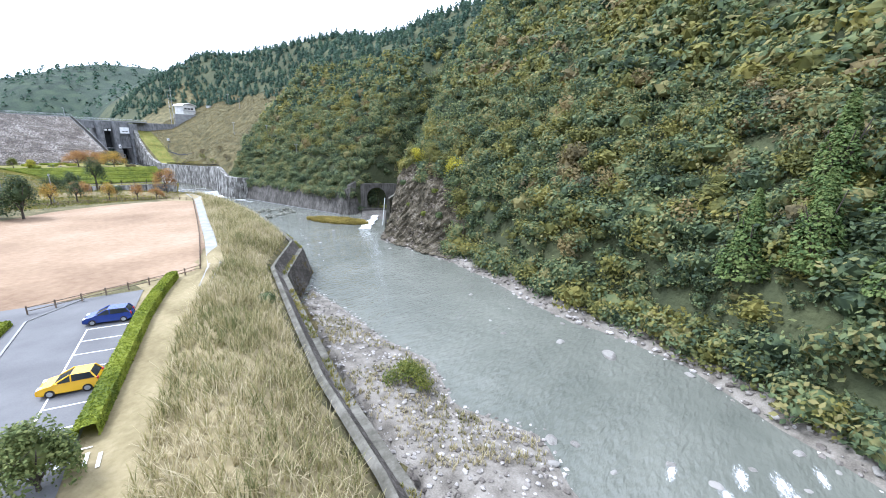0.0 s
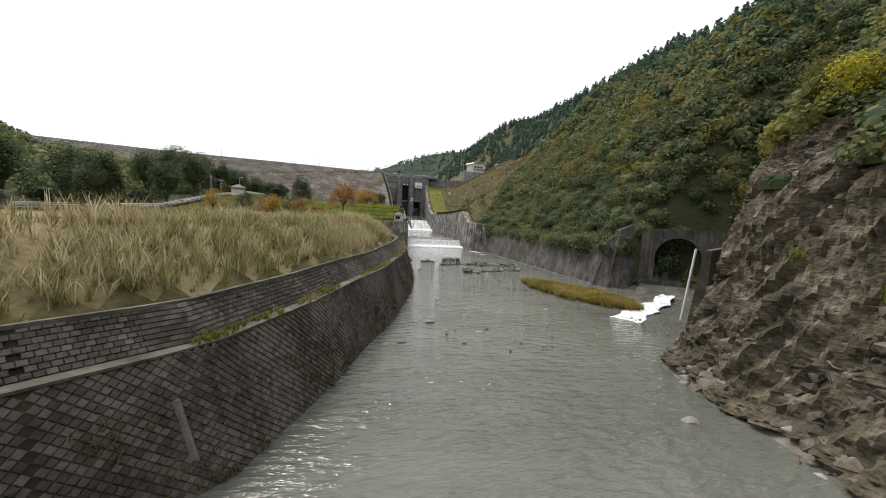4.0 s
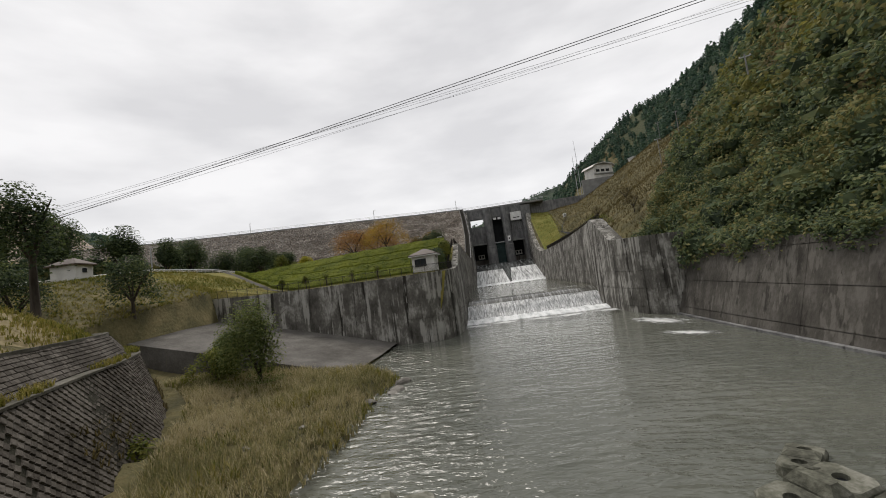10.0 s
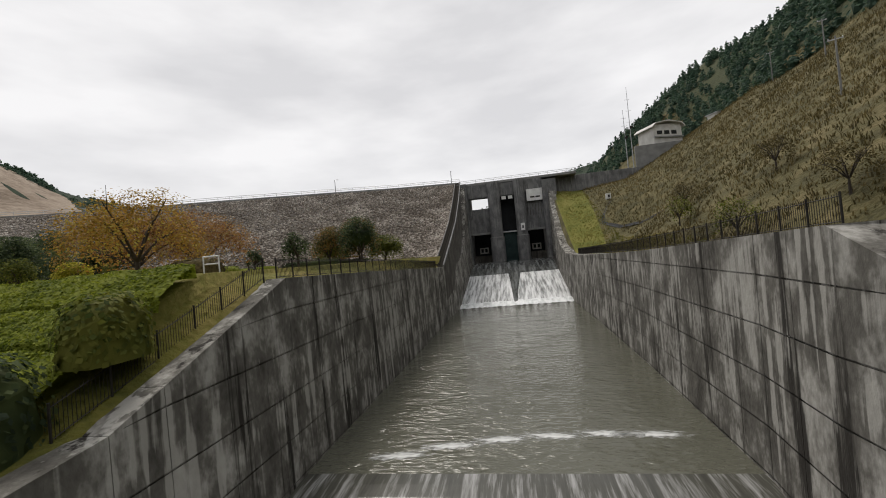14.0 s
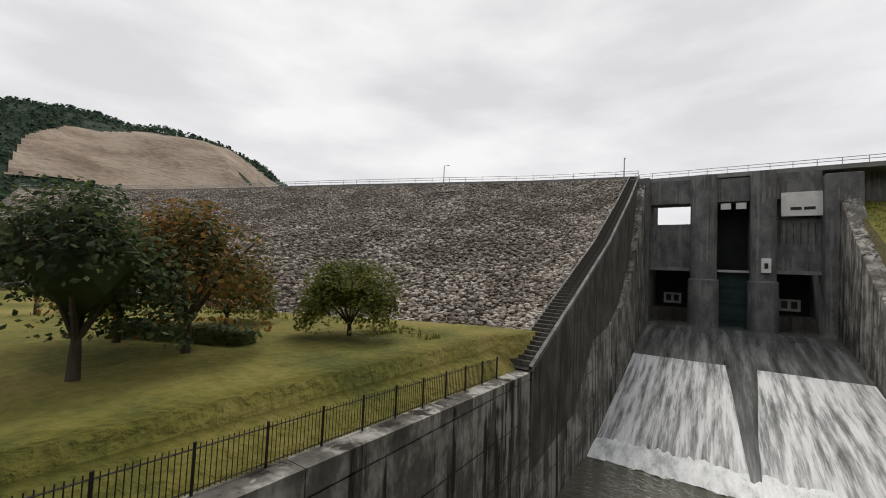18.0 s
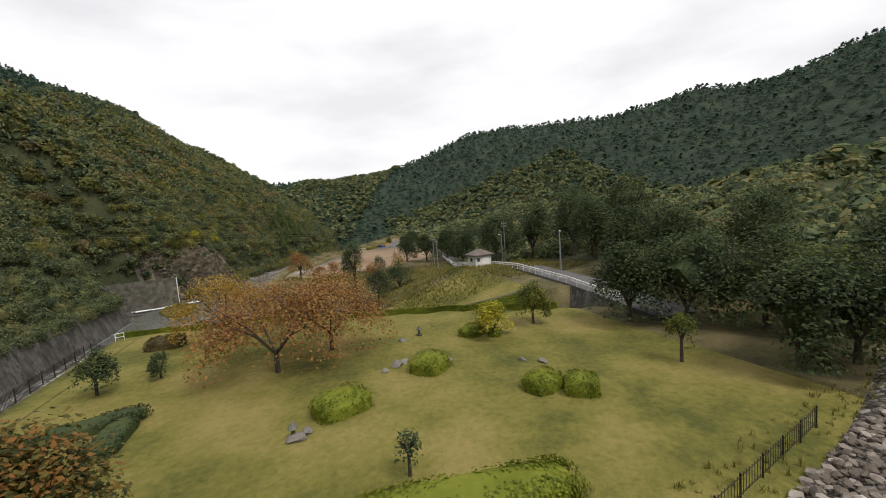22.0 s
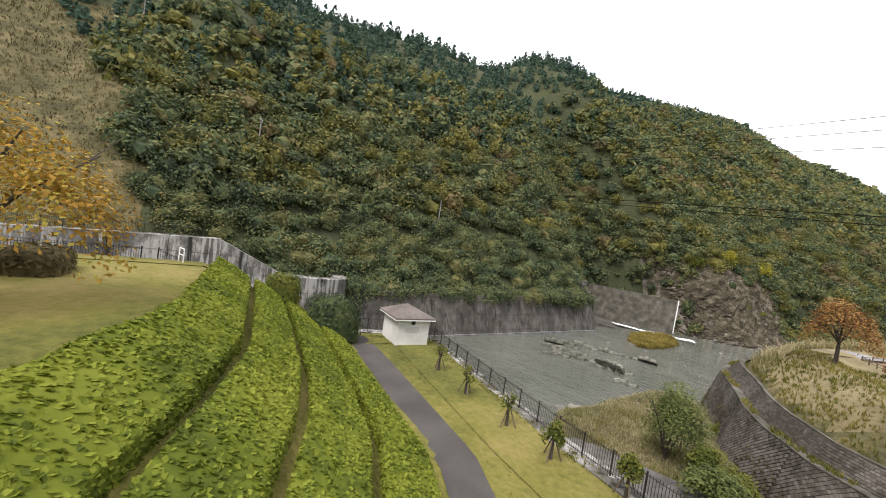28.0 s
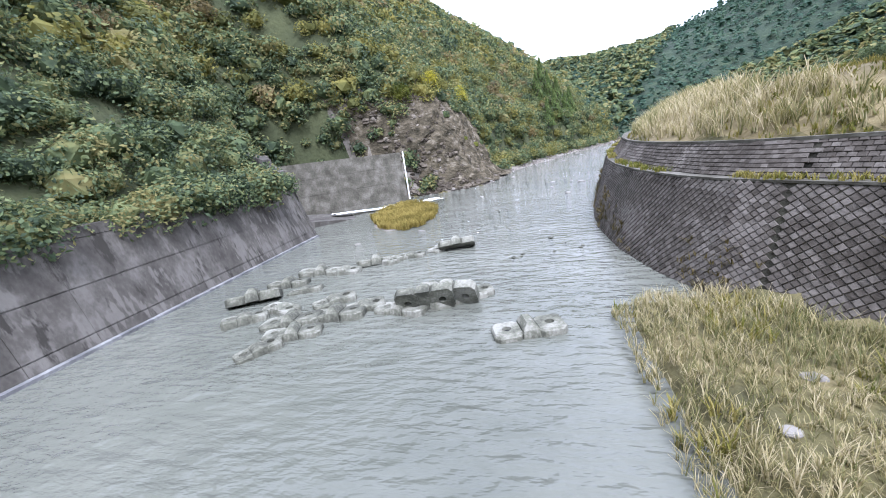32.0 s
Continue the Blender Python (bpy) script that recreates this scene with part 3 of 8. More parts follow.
ii = (np.arange(ny - 1)[:, None] * nx + np.arange(nx - 1)[None, :]).ravel()
gf = np.stack([ii, ii + 1, ii + nx + 1, ii + nx], 1)
ground_me = mesh_np("ground", gv, gf, M_GROUND, True)
for m in (M_FOREST_FLOOR, M_FAR_WOOD, M_LAWN, M_FIELD, M_QUARRY, M_GRAVEL, M_BED, M_STRAW):
    ground_me.materials.append(m)
cx, cy, cz = gv[gf].mean(1).T
rr = np.hypot(cx + 45, cy - 60)
azc = np.degrees(np.arctan2(-(cx + 45), cy - 60)) % 360
side = wall_side(cx, cy)
gi = np.zeros(len(gf), np.int32)
dright = cx - right_edge(np.minimum(cy, 20))
gi[(dright > 4) & ((cy < 24) | (cx > 85) | (cy > 215))] = 1
gi[(cx < -82 - 44 * sstep(-55, -105, cy))] = 1
gi[(side > 5.5) & (side < 21) & (cy < -30)] = 8
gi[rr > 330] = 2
gi[(cx > -66) & (cx < -12) & (cy > front_y(cx)) & (cy < 78)] = 3
gi[(side < 0) & (cy < -131) & (cy > -262) & (cx < right_edge(cy) - 5) & (cz > -0.4)] = 6
gi[(np.abs(dright - 2.5) < 3.2) & (cy < -80) & (cy > -262)] = 6
gi[(dright > 1.5) & (dright < 14) & (cy > -148) & (cy < -111)] = 6
gi[cz < -0.7] = 7
ground_me.polygons.foreach_set("material_index", gi)
ground_me.update()
tagged(new("ground", ground_me), "valley ground of rough grass, lawn, gravel and forest floor", "ground", kind="structure")

# turf that runs up to the backs of the river walls
fx = np.linspace(-53, -14.2, 60)
verge = []
for g in (1.15, 2.2, 3.4, 5.6):
    verge.append(np.c_[fx, front_y(fx) + g, np.full(60, 9.52) if g < 2 else ground_z(fx, front_y(fx) + g) + 0.05])
k = (np.arange(3)[:, None] * 60 + np.arange(59)[None, :]).ravel()
tagged(new("front_verge", mesh_np("front_verge", np.concatenate(verge), np.stack([k, k + 1, k + 61, k + 60], 1), M_LAWN, True)), "rough turf behind the river wall of the park", "grass verge", kind="structure")
fy = np.linspace(-3, 77, 80)
wall_top = np.interp(fy, [-3, 4, 9.5, 15, 20.5, 34, 50, 70, 77], [9.5, 9.7, 10.4, 12.6, 14.8, 14.5, 14.0, 13.4, 13.3])
inner = ground_z(np.full(80, -16.9), fy) + 0.05
side_verge = [np.c_[np.full(80, x), fy, wall_top - 0.12 + (inner - wall_top + 0.12) * f] for x, f in ((-12.75, 0), (-13.6, 0.35), (-15, 0.75), (-16.9, 1))]
k = (np.arange(3)[:, None] * 80 + np.arange(79)[None, :]).ravel()
tagged(new("side_verge", mesh_np("side_verge", np.concatenate(side_verge), np.stack([k, k + 1, k + 81, k + 80], 1), M_LAWN, True)), "rough turf behind the spillway wall", "grass verge", kind="structure")

# ---------------------------------------------------------------- water
rv = np.stack(np.meshgrid(np.linspace(-330, 60, 60), np.linspace(-720, 24, 90)), -1).reshape(-1, 2)
ri = (np.arange(89)[:, None] * 60 + np.arange(59)[None, :]).ravel()
river = new("river", mesh_np("river", np.c_[rv, np.zeros(len(rv))], np.stack([ri, ri + 1, ri + 61, ri + 60], 1), M_RIVER, True))
tagged(river, "turbid green-grey rippled river water", "water", kind="structure")

XL, XR = -11.6, 13.2      # inner faces of the spillway's side walls
ZP = 3.2                  # level of the stilling pool
stilling = part("stilling_pool", box(XL - 0.6, XR + 0.3, 20.6, 90.5, -1, ZP), M_POOL, None)
tagged(stilling, "calm murky green stilling pool between concrete walls", "water", kind="structure")


def sheet(name, profile, x0, x1, material, label, cols=26, jag=0.0):
    """A sheet of falling water over the profile of (y, z) pairs."""
    rows = []
    for k, (yy, zz) in enumerate(profile):
        rows.append([(x0 + (x1 - x0) * c / cols, yy + jag * random.uniform(-1, 1), zz + jag * 0.5 * random.uniform(-1, 1)) for c in range(cols + 1)])
    ob = part(name, loft(rows), material, None)
    return tagged(ob, label, "water", kind="structure")


sheet("weir_lip", [(20.6, ZP), (19.6, ZP - 0.03), (18.6, ZP - 0.12), (17.7, ZP - 0.3), (17.0, ZP - 0.55), (16.4, ZP - 0.85), (16.0, ZP - 1.15)], XL, XR, M_CREST, "smooth water bending over the weir crest, coloured dark for reflected walls", 40, 0.0)
sheet("weir_fall", [(16.6, ZP - 0.72), (16.1, ZP - 1.02), (15.4, 1.75), (14.4, 0.9), (13, 0.1), (12.5, -0.2)], XL, XR, M_CURTAIN, "thin white sheet of water falling over the low weir", 40, 0.05)
sheet("weir_foam", [(13.5, 0.12), (12.4, 0.42), (11.4, 0.40), (10.4, 0.22), (9.2, 0.03), (8.8, -0.1)], XL - 0.2, XR + 0.2, M_FOAM, "churned white foam along the foot of the weir", 60, 0.22)
CHUTE = [(139, 12.0), (131, 12.0), (126, 11.5), (121, 10.5), (114, 8.9), (107, 7.2), (100, 5.8), (96, 4.9), (91.5, 3.7), (89, ZP + 0.03)]
sheet("chute_slick", CHUTE[:5], XL, XR, M_SLICK, "dark smooth water sliding over the head of the chute", 44, 0.02)
sheet("chute_flow", CHUTE[4:], XL, XR, M_FALL, "fast shallow white water sliding down the spillway chute", 44, 0.04)
tongue = []
for y, w in ((123, 2.2), (114, 1.7), (106, 1.1), (98, 0.7), (89, 0.3)):
    z = float(np.interp(y, [p[0] for p in CHUTE][::-1], [p[1] for p in CHUTE][::-1])) + 0.05
    tongue.append([(1.0 + w * q + 0.12 * math.sin(y * 1.3 + q * 9), y, z) for q in (-1, -0.5, 0, 0.5, 1)])
tagged(part("chute_tongue", loft(tongue), M_SLICK, None), "dark smooth tongue of water between the white fans", "water", kind="structure")
sheet("chute_foam", [(92.6, ZP + 0.7), (91.2, ZP + 0.62), (90.2, ZP + 0.5), (89.3, ZP + 0.3), (88.2, ZP + 0.02)], XL, XR, M_FOAM, "white foam where the chute meets the pool", 60, 0.2)
part("chute_slab", loft([[(x, yy, zz - dz) for x, dz in ((XL - 1, 0.25), (XR + 1, 0.25), (XR + 1, 8), (XL - 1, 8))] for yy, zz in CHUTE], True), M_CONC_DARK, None)
tagged(bpy.data.objects["chute_slab"], "dark wet concrete floor of the spillway chute", "spillway", kind="structure")
part("weir_slab", prism([(XL - 1, 17.3), (XR + 1, 17.3), (XR + 1, 20.5), (XL - 1, 20.5)], -2, ZP - 1.3), M_CONC_DARK, None)
tagged(bpy.data.objects["weir_slab"], "dark concrete sill under the low weir", "weir", kind="structure")

# ---------------------------------------------------------------- spillway walls
def ribbon_wall(name, label, pts, material, batter=0.0, thick=1.0, joint=9.0, lift=2.4):
    """An upright wall along pts of (x, y, z_low, z_high); the land side is on the left of the run. Panels of one pour are pieces."""
    root = thing(name, label, "retaining wall", kind="structure")
    P = np.array(pts, float)
    run = np.r_[0, np.cumsum(np.hypot(*np.diff(P[:, :2], axis=0).T))]
    cuts = np.unique(np.r_[run, np.arange(joint, run[-1], joint)])
    keep = [cuts[0]]
    for c in cuts[1:]:
        if c - keep[-1] > 0.6 or c == cuts[-1]:
            keep.append(c)
    core = []
    for k in range(len(P)):
        d = P[min(k + 1, len(P) - 1), :2] - P[max(k - 1, 0), :2]
        d /= np.hypot(*d)
        x, y, zl, zh = P[k]
        core.append([(x - d[1] * (0.12 + batter * g * (zh - zl)), y + d[0] * (0.12 + batter * g * (zh - zl)), zl + (zh - 0.25 - zl) * g) for g in (0, 1)])
    part("joint_filler", loft(core), M_CONC_DARK, root)
    for a, b in zip(keep, keep[1:]):
        bm = bmesh.new()
        gap = 0.02
        ends = []
        for q in (a + gap, b - gap):
            x, y, zl, zh = (np.interp(q, run, P[:, k]) for k in range(4))
            d = np.array([np.interp(b, run, P[:, 0]) - np.interp(a, run, P[:, 0]), np.interp(b, run, P[:, 1]) - np.interp(a, run, P[:, 1])])
            d /= np.hypot(*d)
            nrm = np.array([-d[1], d[0]])
            ends.append((x, y, zl, zh, nrm))
        low = min(ends[0][2], ends[1][2])
        high = max(ends[0][3], ends[1][3])
        cuts_z = [low]
        for z in np.arange(math.floor(low / lift) * lift + 0.9, high, lift):
            cuts_z += [z, z + 0.07]
        cuts_z = [z for z in cuts_z if z >= low] + [high]
        for za, zb in zip(cuts_z, cuts_z[1:]):
            groove = 0.05 if 0.06 < zb - za < 0.08 else 0.0
            quad = []
            for (x, y, zl, zh, nrm), order in ((ends[0], (za, zb)), (ends[1], (zb, za))):
                quad.append([])
                for z in order:
                    z = min(max(z, zl), zh)
                    off = batter * (z - zl) + groove
                    quad[-1].append((x + nrm[0] * off, y + nrm[1] * off, z))
            ring = [quad[0][0], quad[1][1], quad[1][0], quad[0][1]]
            ring = [q for k, q in enumerate(ring) if max(abs(q[c] - ring[k - 1][c]) for c in range(3)) > 0.003]
            if len(ring) > 2:
                bm.faces.new([bm.verts.new(q) for q in ring])
        tops = [(x + nrm[0] * batter * (zh - zl), y + nrm[1] * batter * (zh - zl), zh, nrm) for x, y, zl, zh, nrm in ends]
        back = [(x + nrm[0] * thick, y + nrm[1] * thick, zh) for x, y, zh, nrm in tops]
        foot = [(bx, by, zl) for (bx, by, _), (_, _, zl, _, _) in zip(back, ends)]
        v = [bm.verts.new(p) for p in ((*tops[0][:3],), (*tops[1][:3],), back[1], back[0], foot[0], foot[1])]
        bm.faces.new((v[0], v[1], v[2], v[3]))
        bm.faces.new((v[3], v[2], v[5], v[4]))
        for e in (0, 1):
            x, y, zl, zh, nrm = ends[e]
            bm.faces.new([bm.verts.new(p) for p in ((x, y, zl), (*tops[e][:3],), back[e], foot[e])])
        bmesh.ops.remove_doubles(bm, verts=bm.verts, dist=0.002)
        bmesh.ops.recalc_face_normals(bm, faces=bm.faces)
        part("wall_panel", bm, material, root)
    return root


ribbon_wall("wall_spillway_left", "tall streaked grey concrete side wall of the spillway, sloping down to the river", [
    (XL - 0.8, 134, 8, 38), (XL - 0.5, 126, 8, 29.5), (XL - 0.3, 117, 6, 21.8), (XL, 107, 4, 16.4), (XL, 97, 2, 14.0), (XL, 87, 1, 13.2), (XL, 70, -1, 13.4), (XL, 50, -1, 14.0), (XL, 34, -1, 14.5), (XL, 20.5, -1, 14.8),
    (XL, 15, -1, 12.6), (XL, 9.5, -1, 10.4), (XL - 0.1, 4, -1, 9.7), (XL - 0.5, 0.2, -1, 9.6), (XL - 1.6, -2.6, -1, 9.5), (XL - 4, -3.9, -1, 9.5), (-20.8, -2.9, -1, 9.5), (-34, -0.8, -1, 9.6), (-43, 0.2, 0, 9.8), (-52, 1.0, 3, 10.2)][::-1], M_CONC, 0.02, 1.3)
ribbon_wall("wall_spillway_right", "tall streaked grey concrete side wall of the spillway with a rounded end", [
    (XR + 0.6, 134, 8, 33.5), (XR + 0.4, 125, 8, 26.5), (XR + 0.2, 116, 6, 20), (XR, 107, 4, 15.6), (XR, 96, 2, 13.3), (XR, 80, -1, 13.2), (XR, 60, -1, 13.5), (XR - 0.2, 40, -1, 14), (XR - 0.8, 20, -1, 14.8),
    (XR - 1.5, 14.4, -1, 15.0), (XR - 1.5, 10, -1, 12.8), (XR - 1.4, 5.6, -1, 10.6), (XR - 1.1, 1, -1, 10.4), (XR - 0.2, -2.6, -1, 10.3), (XR + 1.6, -4.8, -1, 10.2), (XR + 4.4, -5.8, -1, 10.1), (XR + 8.6, -6.4, -1, 10)], M_CONC, 0.02, 2.2)
ribbon_wall("wall_river_right", "dark damp battered concrete retaining wall along the river", [(15.6, -4.4, -1, 8.8), (15.4, -8, -1, 8.2), (15.6, -20, -1, 7.9), (16.2, -40, -1, 7.8), (17, -66, -1, 8.2), (17.5, -76, -1, 8.6), (19.2, -79.0, -1, 9.6), (22.4, -80.4, -1, 11.5), (25.8, -80.6, -1, 13)], M_CONC_DARK, 0.30, 1.8, 10, 3.1)
part("wall_foot_ledge", loft([[(x, y, z) for x, z in ((12.5 + k, 0.2), (12.95 + k, 0.2), (12.95 + k, -0.8), (12.5 + k, -0.8))] for y, k in ((-6, 2.7), (-20, 2.9), (-40, 3.5), (-76, 4.8))], True), M_TOWER, None)
tagged(bpy.data.objects["wall_foot_ledge"], "pale concrete ledge along the foot of the river wall", "ledge", kind="structure")

# ---------------------------------------------------------------- gate tower
tower = thing("gate_tower", "tall weathered concrete spillway gate tower with two rounded piers", "dam tower")
TY = 135.0
part("left_abutment", box(-15.6, -12.2, TY - 1, TY + 14, 6, 39.2, 0.08), M_TOWER, tower)
part("right_abutment", box(12.6, 17.0, TY - 1, TY + 14, 6, 37.6, 0.08), M_TOWER, tower)
for x0, x1 in ((-5.5, -1.4), (3.3, 6.8)):
    w = (x1 - x0) / 2
    out = [(x0, TY + 14), (x0, TY)] + [(x0 + w - w * math.cos(a), TY - w * 0.9 * math.sin(a)) for a in [math.pi * k / 10 for k in range(1, 10)]] + [(x1, TY), (x1, TY + 14)]
    part("pier", prism(out, 6, 38.8), M_TOWER, tower)
    low = [(x0 - 0.3, TY + 9), (x0 - 0.3, TY)] + [(x0 + w - (w + 0.3) * math.cos(a), TY - (w + 0.3) * 0.9 * math.sin(a)) for a in [math.pi * k / 10 for k in range(1, 10)]] + [(x1 + 0.3, TY), (x1 + 0.3, TY + 9)]
    part("pier_base", prism(low, 6, 20.0, None), M_TOWER, tower)
    part("pier_cap", prism([(px * 1.0, py) for px, py in low], 20.0, 20.25), M_CONC_GREY, tower)
for x0, x1, z1 in ((-12.2, -5.5, 30.4), (6.8, 12.6, 31.0)):
    part("curtain_wall", box(x0, x1, TY + 2, TY + 4, 22.2, z1), M_TOWER, tower)
    part("gallery_beam", box(x0, x1, TY + 1, TY + 5, 34.2, 38.6), M_TOWER, tower)
    part("sill_beam", box(x0, x1, TY + 1.6, TY + 4.4, 21.6, 22.2), M_CONC_GREY, tower)
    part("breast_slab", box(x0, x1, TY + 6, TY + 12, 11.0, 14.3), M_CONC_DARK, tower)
part("panel_wall", box(6.8, 12.6, TY + 2.6, TY + 4, 31.0, 34.2), M_TOWER, tower)
for k in range(6):
    part("panel_rib", box(7.3 + k * 0.9, 7.45 + k * 0.9, TY + 1.85, TY + 2.0, 26.6, 30.2), M_CONC_DARK, tower)
# black back wall: the chamber's deep shade is in its colour
part("chamber_back", box(-12.2, 12.6, TY + 12, TY + 13, 10, 27), M_DARK, tower, "gate chamber back coloured near-black for its shade")
part("gate_leaf", box(-1.4, 3.3, TY + 3.2, TY + 4, 10, 21.5), M_GATE, tower, "dark green steel gate leaf")
for z in (13, 16, 19):
    part("gate_rib", box(-1.4, 3.3, TY + 2.9, TY + 3.2, z, z + 0.35), M_GATE, tower)
part("gate_walkway", box(-1.4, 3.3, TY + 1.6, TY + 3.0, 21.6, 22.0), M_GREYSTEEL, tower)
# the slot's shade is painted as a black back
part("gate_shaft_back", box(-1.4, 3.3, TY + 6, TY + 7, 21, 36), M_DARK, tower, "back of the slot above the gate, shade painted near-black")
part("hoist_lintel", box(-1.4, 3.3, TY + 1.2, TY + 4, 34.2, 38.4), M_TOWER, tower)
for x in (-0.9, 1.3):
    part("hoist_window", box(x, x + 1.5, TY + 1.1, TY + 1.2, 32.8, 33.9), M_WHITE, tower, "small pale hoist window")
for x in (-10.6, 8.2):
    lit = part("chamber_window_frame", box(x, x + 3.2, TY + 11.7, TY + 12, 15.0, 17.2), M_OFFWHITE, tower)
    for k in (0.45, 1.85):
        part("chamber_window_pane", box(x + k, x + k + 0.9, TY + 11.6, TY + 11.7, 15.5, 16.8), M_GLASS, lit)
part("gauge_box", box(4.6, 5.9, TY - 2.1, TY - 1.5, 21.6, 24.0, 0.05), M_WHITE, tower, "white gauge box on the pier")
part("gauge_window", box(5.0, 5.5, TY - 2.16, TY - 2.1, 22.3, 23.2), M_GLASS, tower)
sign = part("sign_board", box(7.4, 12.6, TY + 0.6, TY + 0.8, 31.2, 35.2, 0.04), M_WHITE, tower, "white sign board")
for k in (0, 1):
    part("sign_bar", box(8.6 + 1.7 * k, 10.0 + 1.7 * k, TY + 0.55, TY + 0.6, 32.2, 32.7), M_STEEL, sign)
part("deck", box(-16.5, 24, TY + 1, TY + 9, 38.6, 39.4, 0.05), M_CONC_GREY, tower)


def railing(name, pts, high=1.1, step=2.0, material=None, rails=(1.0, 0.5), label="", bar=0.05, group="", post=0.045):
    root = thing(name, label, "railing", group=group)
    P = [Vector(p) for p in pts]
    first = True
    for a, b in zip(P, P[1:]):
        n = max(1, int(round((b - a).length / step)))
        for k in range(n if b is not P[-1] else n + 1):
            q = a.lerp(b, k / n)
            part("post", rod(q, q + Vector((0, 0, high)), post, 6), material, root)
        for f in rails:
            part("rail", rod(a + Vector((0, 0, high * f)), b + Vector((0, 0, high * f)), bar, 6), material, root)
    return root


CREST = [(-15, 139.8), (-36, 135.5), (-55, 129.5), (-72, 124.5), (-90, 119), (-112, 113.5), (-138, 107), (-195, 81)]
CZ = 40.6
railing("crest_railing", [(x, y - 0.3, CZ + 0.3) for x, y in CREST], 1.2, 4.0, M_GREYSTEEL, (1.0, 0.55), "pale steel guard rail along the dam crest", 0.07, "guard rails", 0.06)
railing("deck_railing", [(-15, TY + 1.2, 39.4), (24, TY + 1.2, 39.4)], 1.1, 3.0, M_GREYSTEEL, (1.0, 0.55), "pale steel guard rail on the tower deck", 0.06, "guard rails", 0.05)
part("abutment_wall", box(17.0, 46, TY + 5, TY + 7, 20, 38.8, 0.05), M_TOWER, None)
tagged(bpy.data.objects["abutment_wall"], "dark concrete crest wall running into the hillside", "retaining wall", kind="structure")

# ---------------------------------------------------------------- rockfill dam
TOE = [(-12.2, 75.5, 13.8), (-24, 72.5, 14.6), (-36, 68.5, 15), (-48, 65.5, 15.3), (-60, 62.8, 15.5), (-73, 61.2, 16.5), (-98, 63, 22), (-135, 70, 31), (-190, 79, 39.2)]
TOP = [(-16, 139.6, CZ), (-36, 135.5, CZ), (-52, 130.5, CZ), (-66, 126.3, CZ), (-80, 122, CZ), (-94, 118, CZ), (-112, 113.5, CZ), (-145, 104, CZ), (-195, 81, CZ)]


def dam_point(u, v):
    """u along the crest, v up the face, both 0 to 1."""
    u = np.asarray(u, float) * (len(TOE) - 1)
    k = np.clip(u.astype(int), 0, len(TOE) - 2)
    f = (u - k)[:, None]
    lo, hi = np.array(TOE), np.array(TOP)
    a, b = lo[k] * (1 - f) + lo[k + 1] * f, hi[k] * (1 - f) + hi[k + 1] * f
    v = np.asarray(v, float)[:, None]
    return a * (1 - v) + b * v


dam = thing("rockfill_dam", "broad rockfill dam face of grey-brown riprap stones", "dam")
us, vs = np.meshgrid(np.linspace(0, 1, 60), np.linspace(-0.06, 1, 26))
dp = dam_point(us.ravel(), vs.ravel())
di = (np.arange(25)[:, None] * 60 + np.arange(59)[None, :]).ravel()
crest_back = dam_point(np.linspace(0, 1, 60), np.ones(60)) + [0, 7, 0]
dv = np.r_[dp, crest_back, crest_back - [0, -30, 22]]
top0, b0, b1 = 25 * 60, 26 * 60, 27 * 60
ex = np.arange(59)
df = np.r_[np.stack([di, di + 60, di + 61, di + 1], 1), np.stack([top0 + ex, b0 + ex, b0 + ex + 1, top0 + ex + 1], 1), np.stack([b0 + ex, b1 + ex, b1 + ex + 1, b0 + ex + 1], 1)]
mpart("embankment", mesh_np("embankment", dv, df, M_ROCK_BED), dam, "rubble bed under the stones")
part("crest_kerb", loft([[(x + a, y + c, z + e) for a, c, e in ((0, -0.5, -0.3), (0, -0.5, 0.35), (0, 0.1, 0.35), (0, 0.1, -0.3))] for x, y, z in TOP], True), M_CONC_GREY, dam)


def ico(sub=1):
    bm = bmesh.new()
    bmesh.ops.create_icosphere(bm, subdivisions=sub, radius=1)
    v = np.array([p.co[:] for p in bm.verts])
    f = np.array([[q.index for q in p.verts] for p in bm.faces])
    bm.free()
    return v, f


ICO1, ICO1F = ico(1)
ICO2, ICO2F = ico(2)
RNG = np.random.default_rng(7)


def spin(n):
    """n random turns about z."""
    a = RNG.uniform(0, 2 * np.pi, n)
    m = np.zeros((n, 3, 3))
    m[:, 0, 0], m[:, 0, 1], m[:, 1, 0], m[:, 1, 1], m[:, 2, 2] = np.cos(a), -np.sin(a), np.sin(a), np.cos(a), 1
    return m


def rough_stone(v, amount):
    """Chips a unit ball into an angular stone."""
    w = v.copy()
    for _ in range(7):
        d = RNG.normal(size=3)
        d /= np.linalg.norm(d)
        h = RNG.uniform(0.45, 0.8)
        over = np.clip(w @ d - h, 0, None)
        w -= over[:, None] * d * amount
    return w


STONES = [rough_stone(ICO1, 0.8) for _ in range(14)]


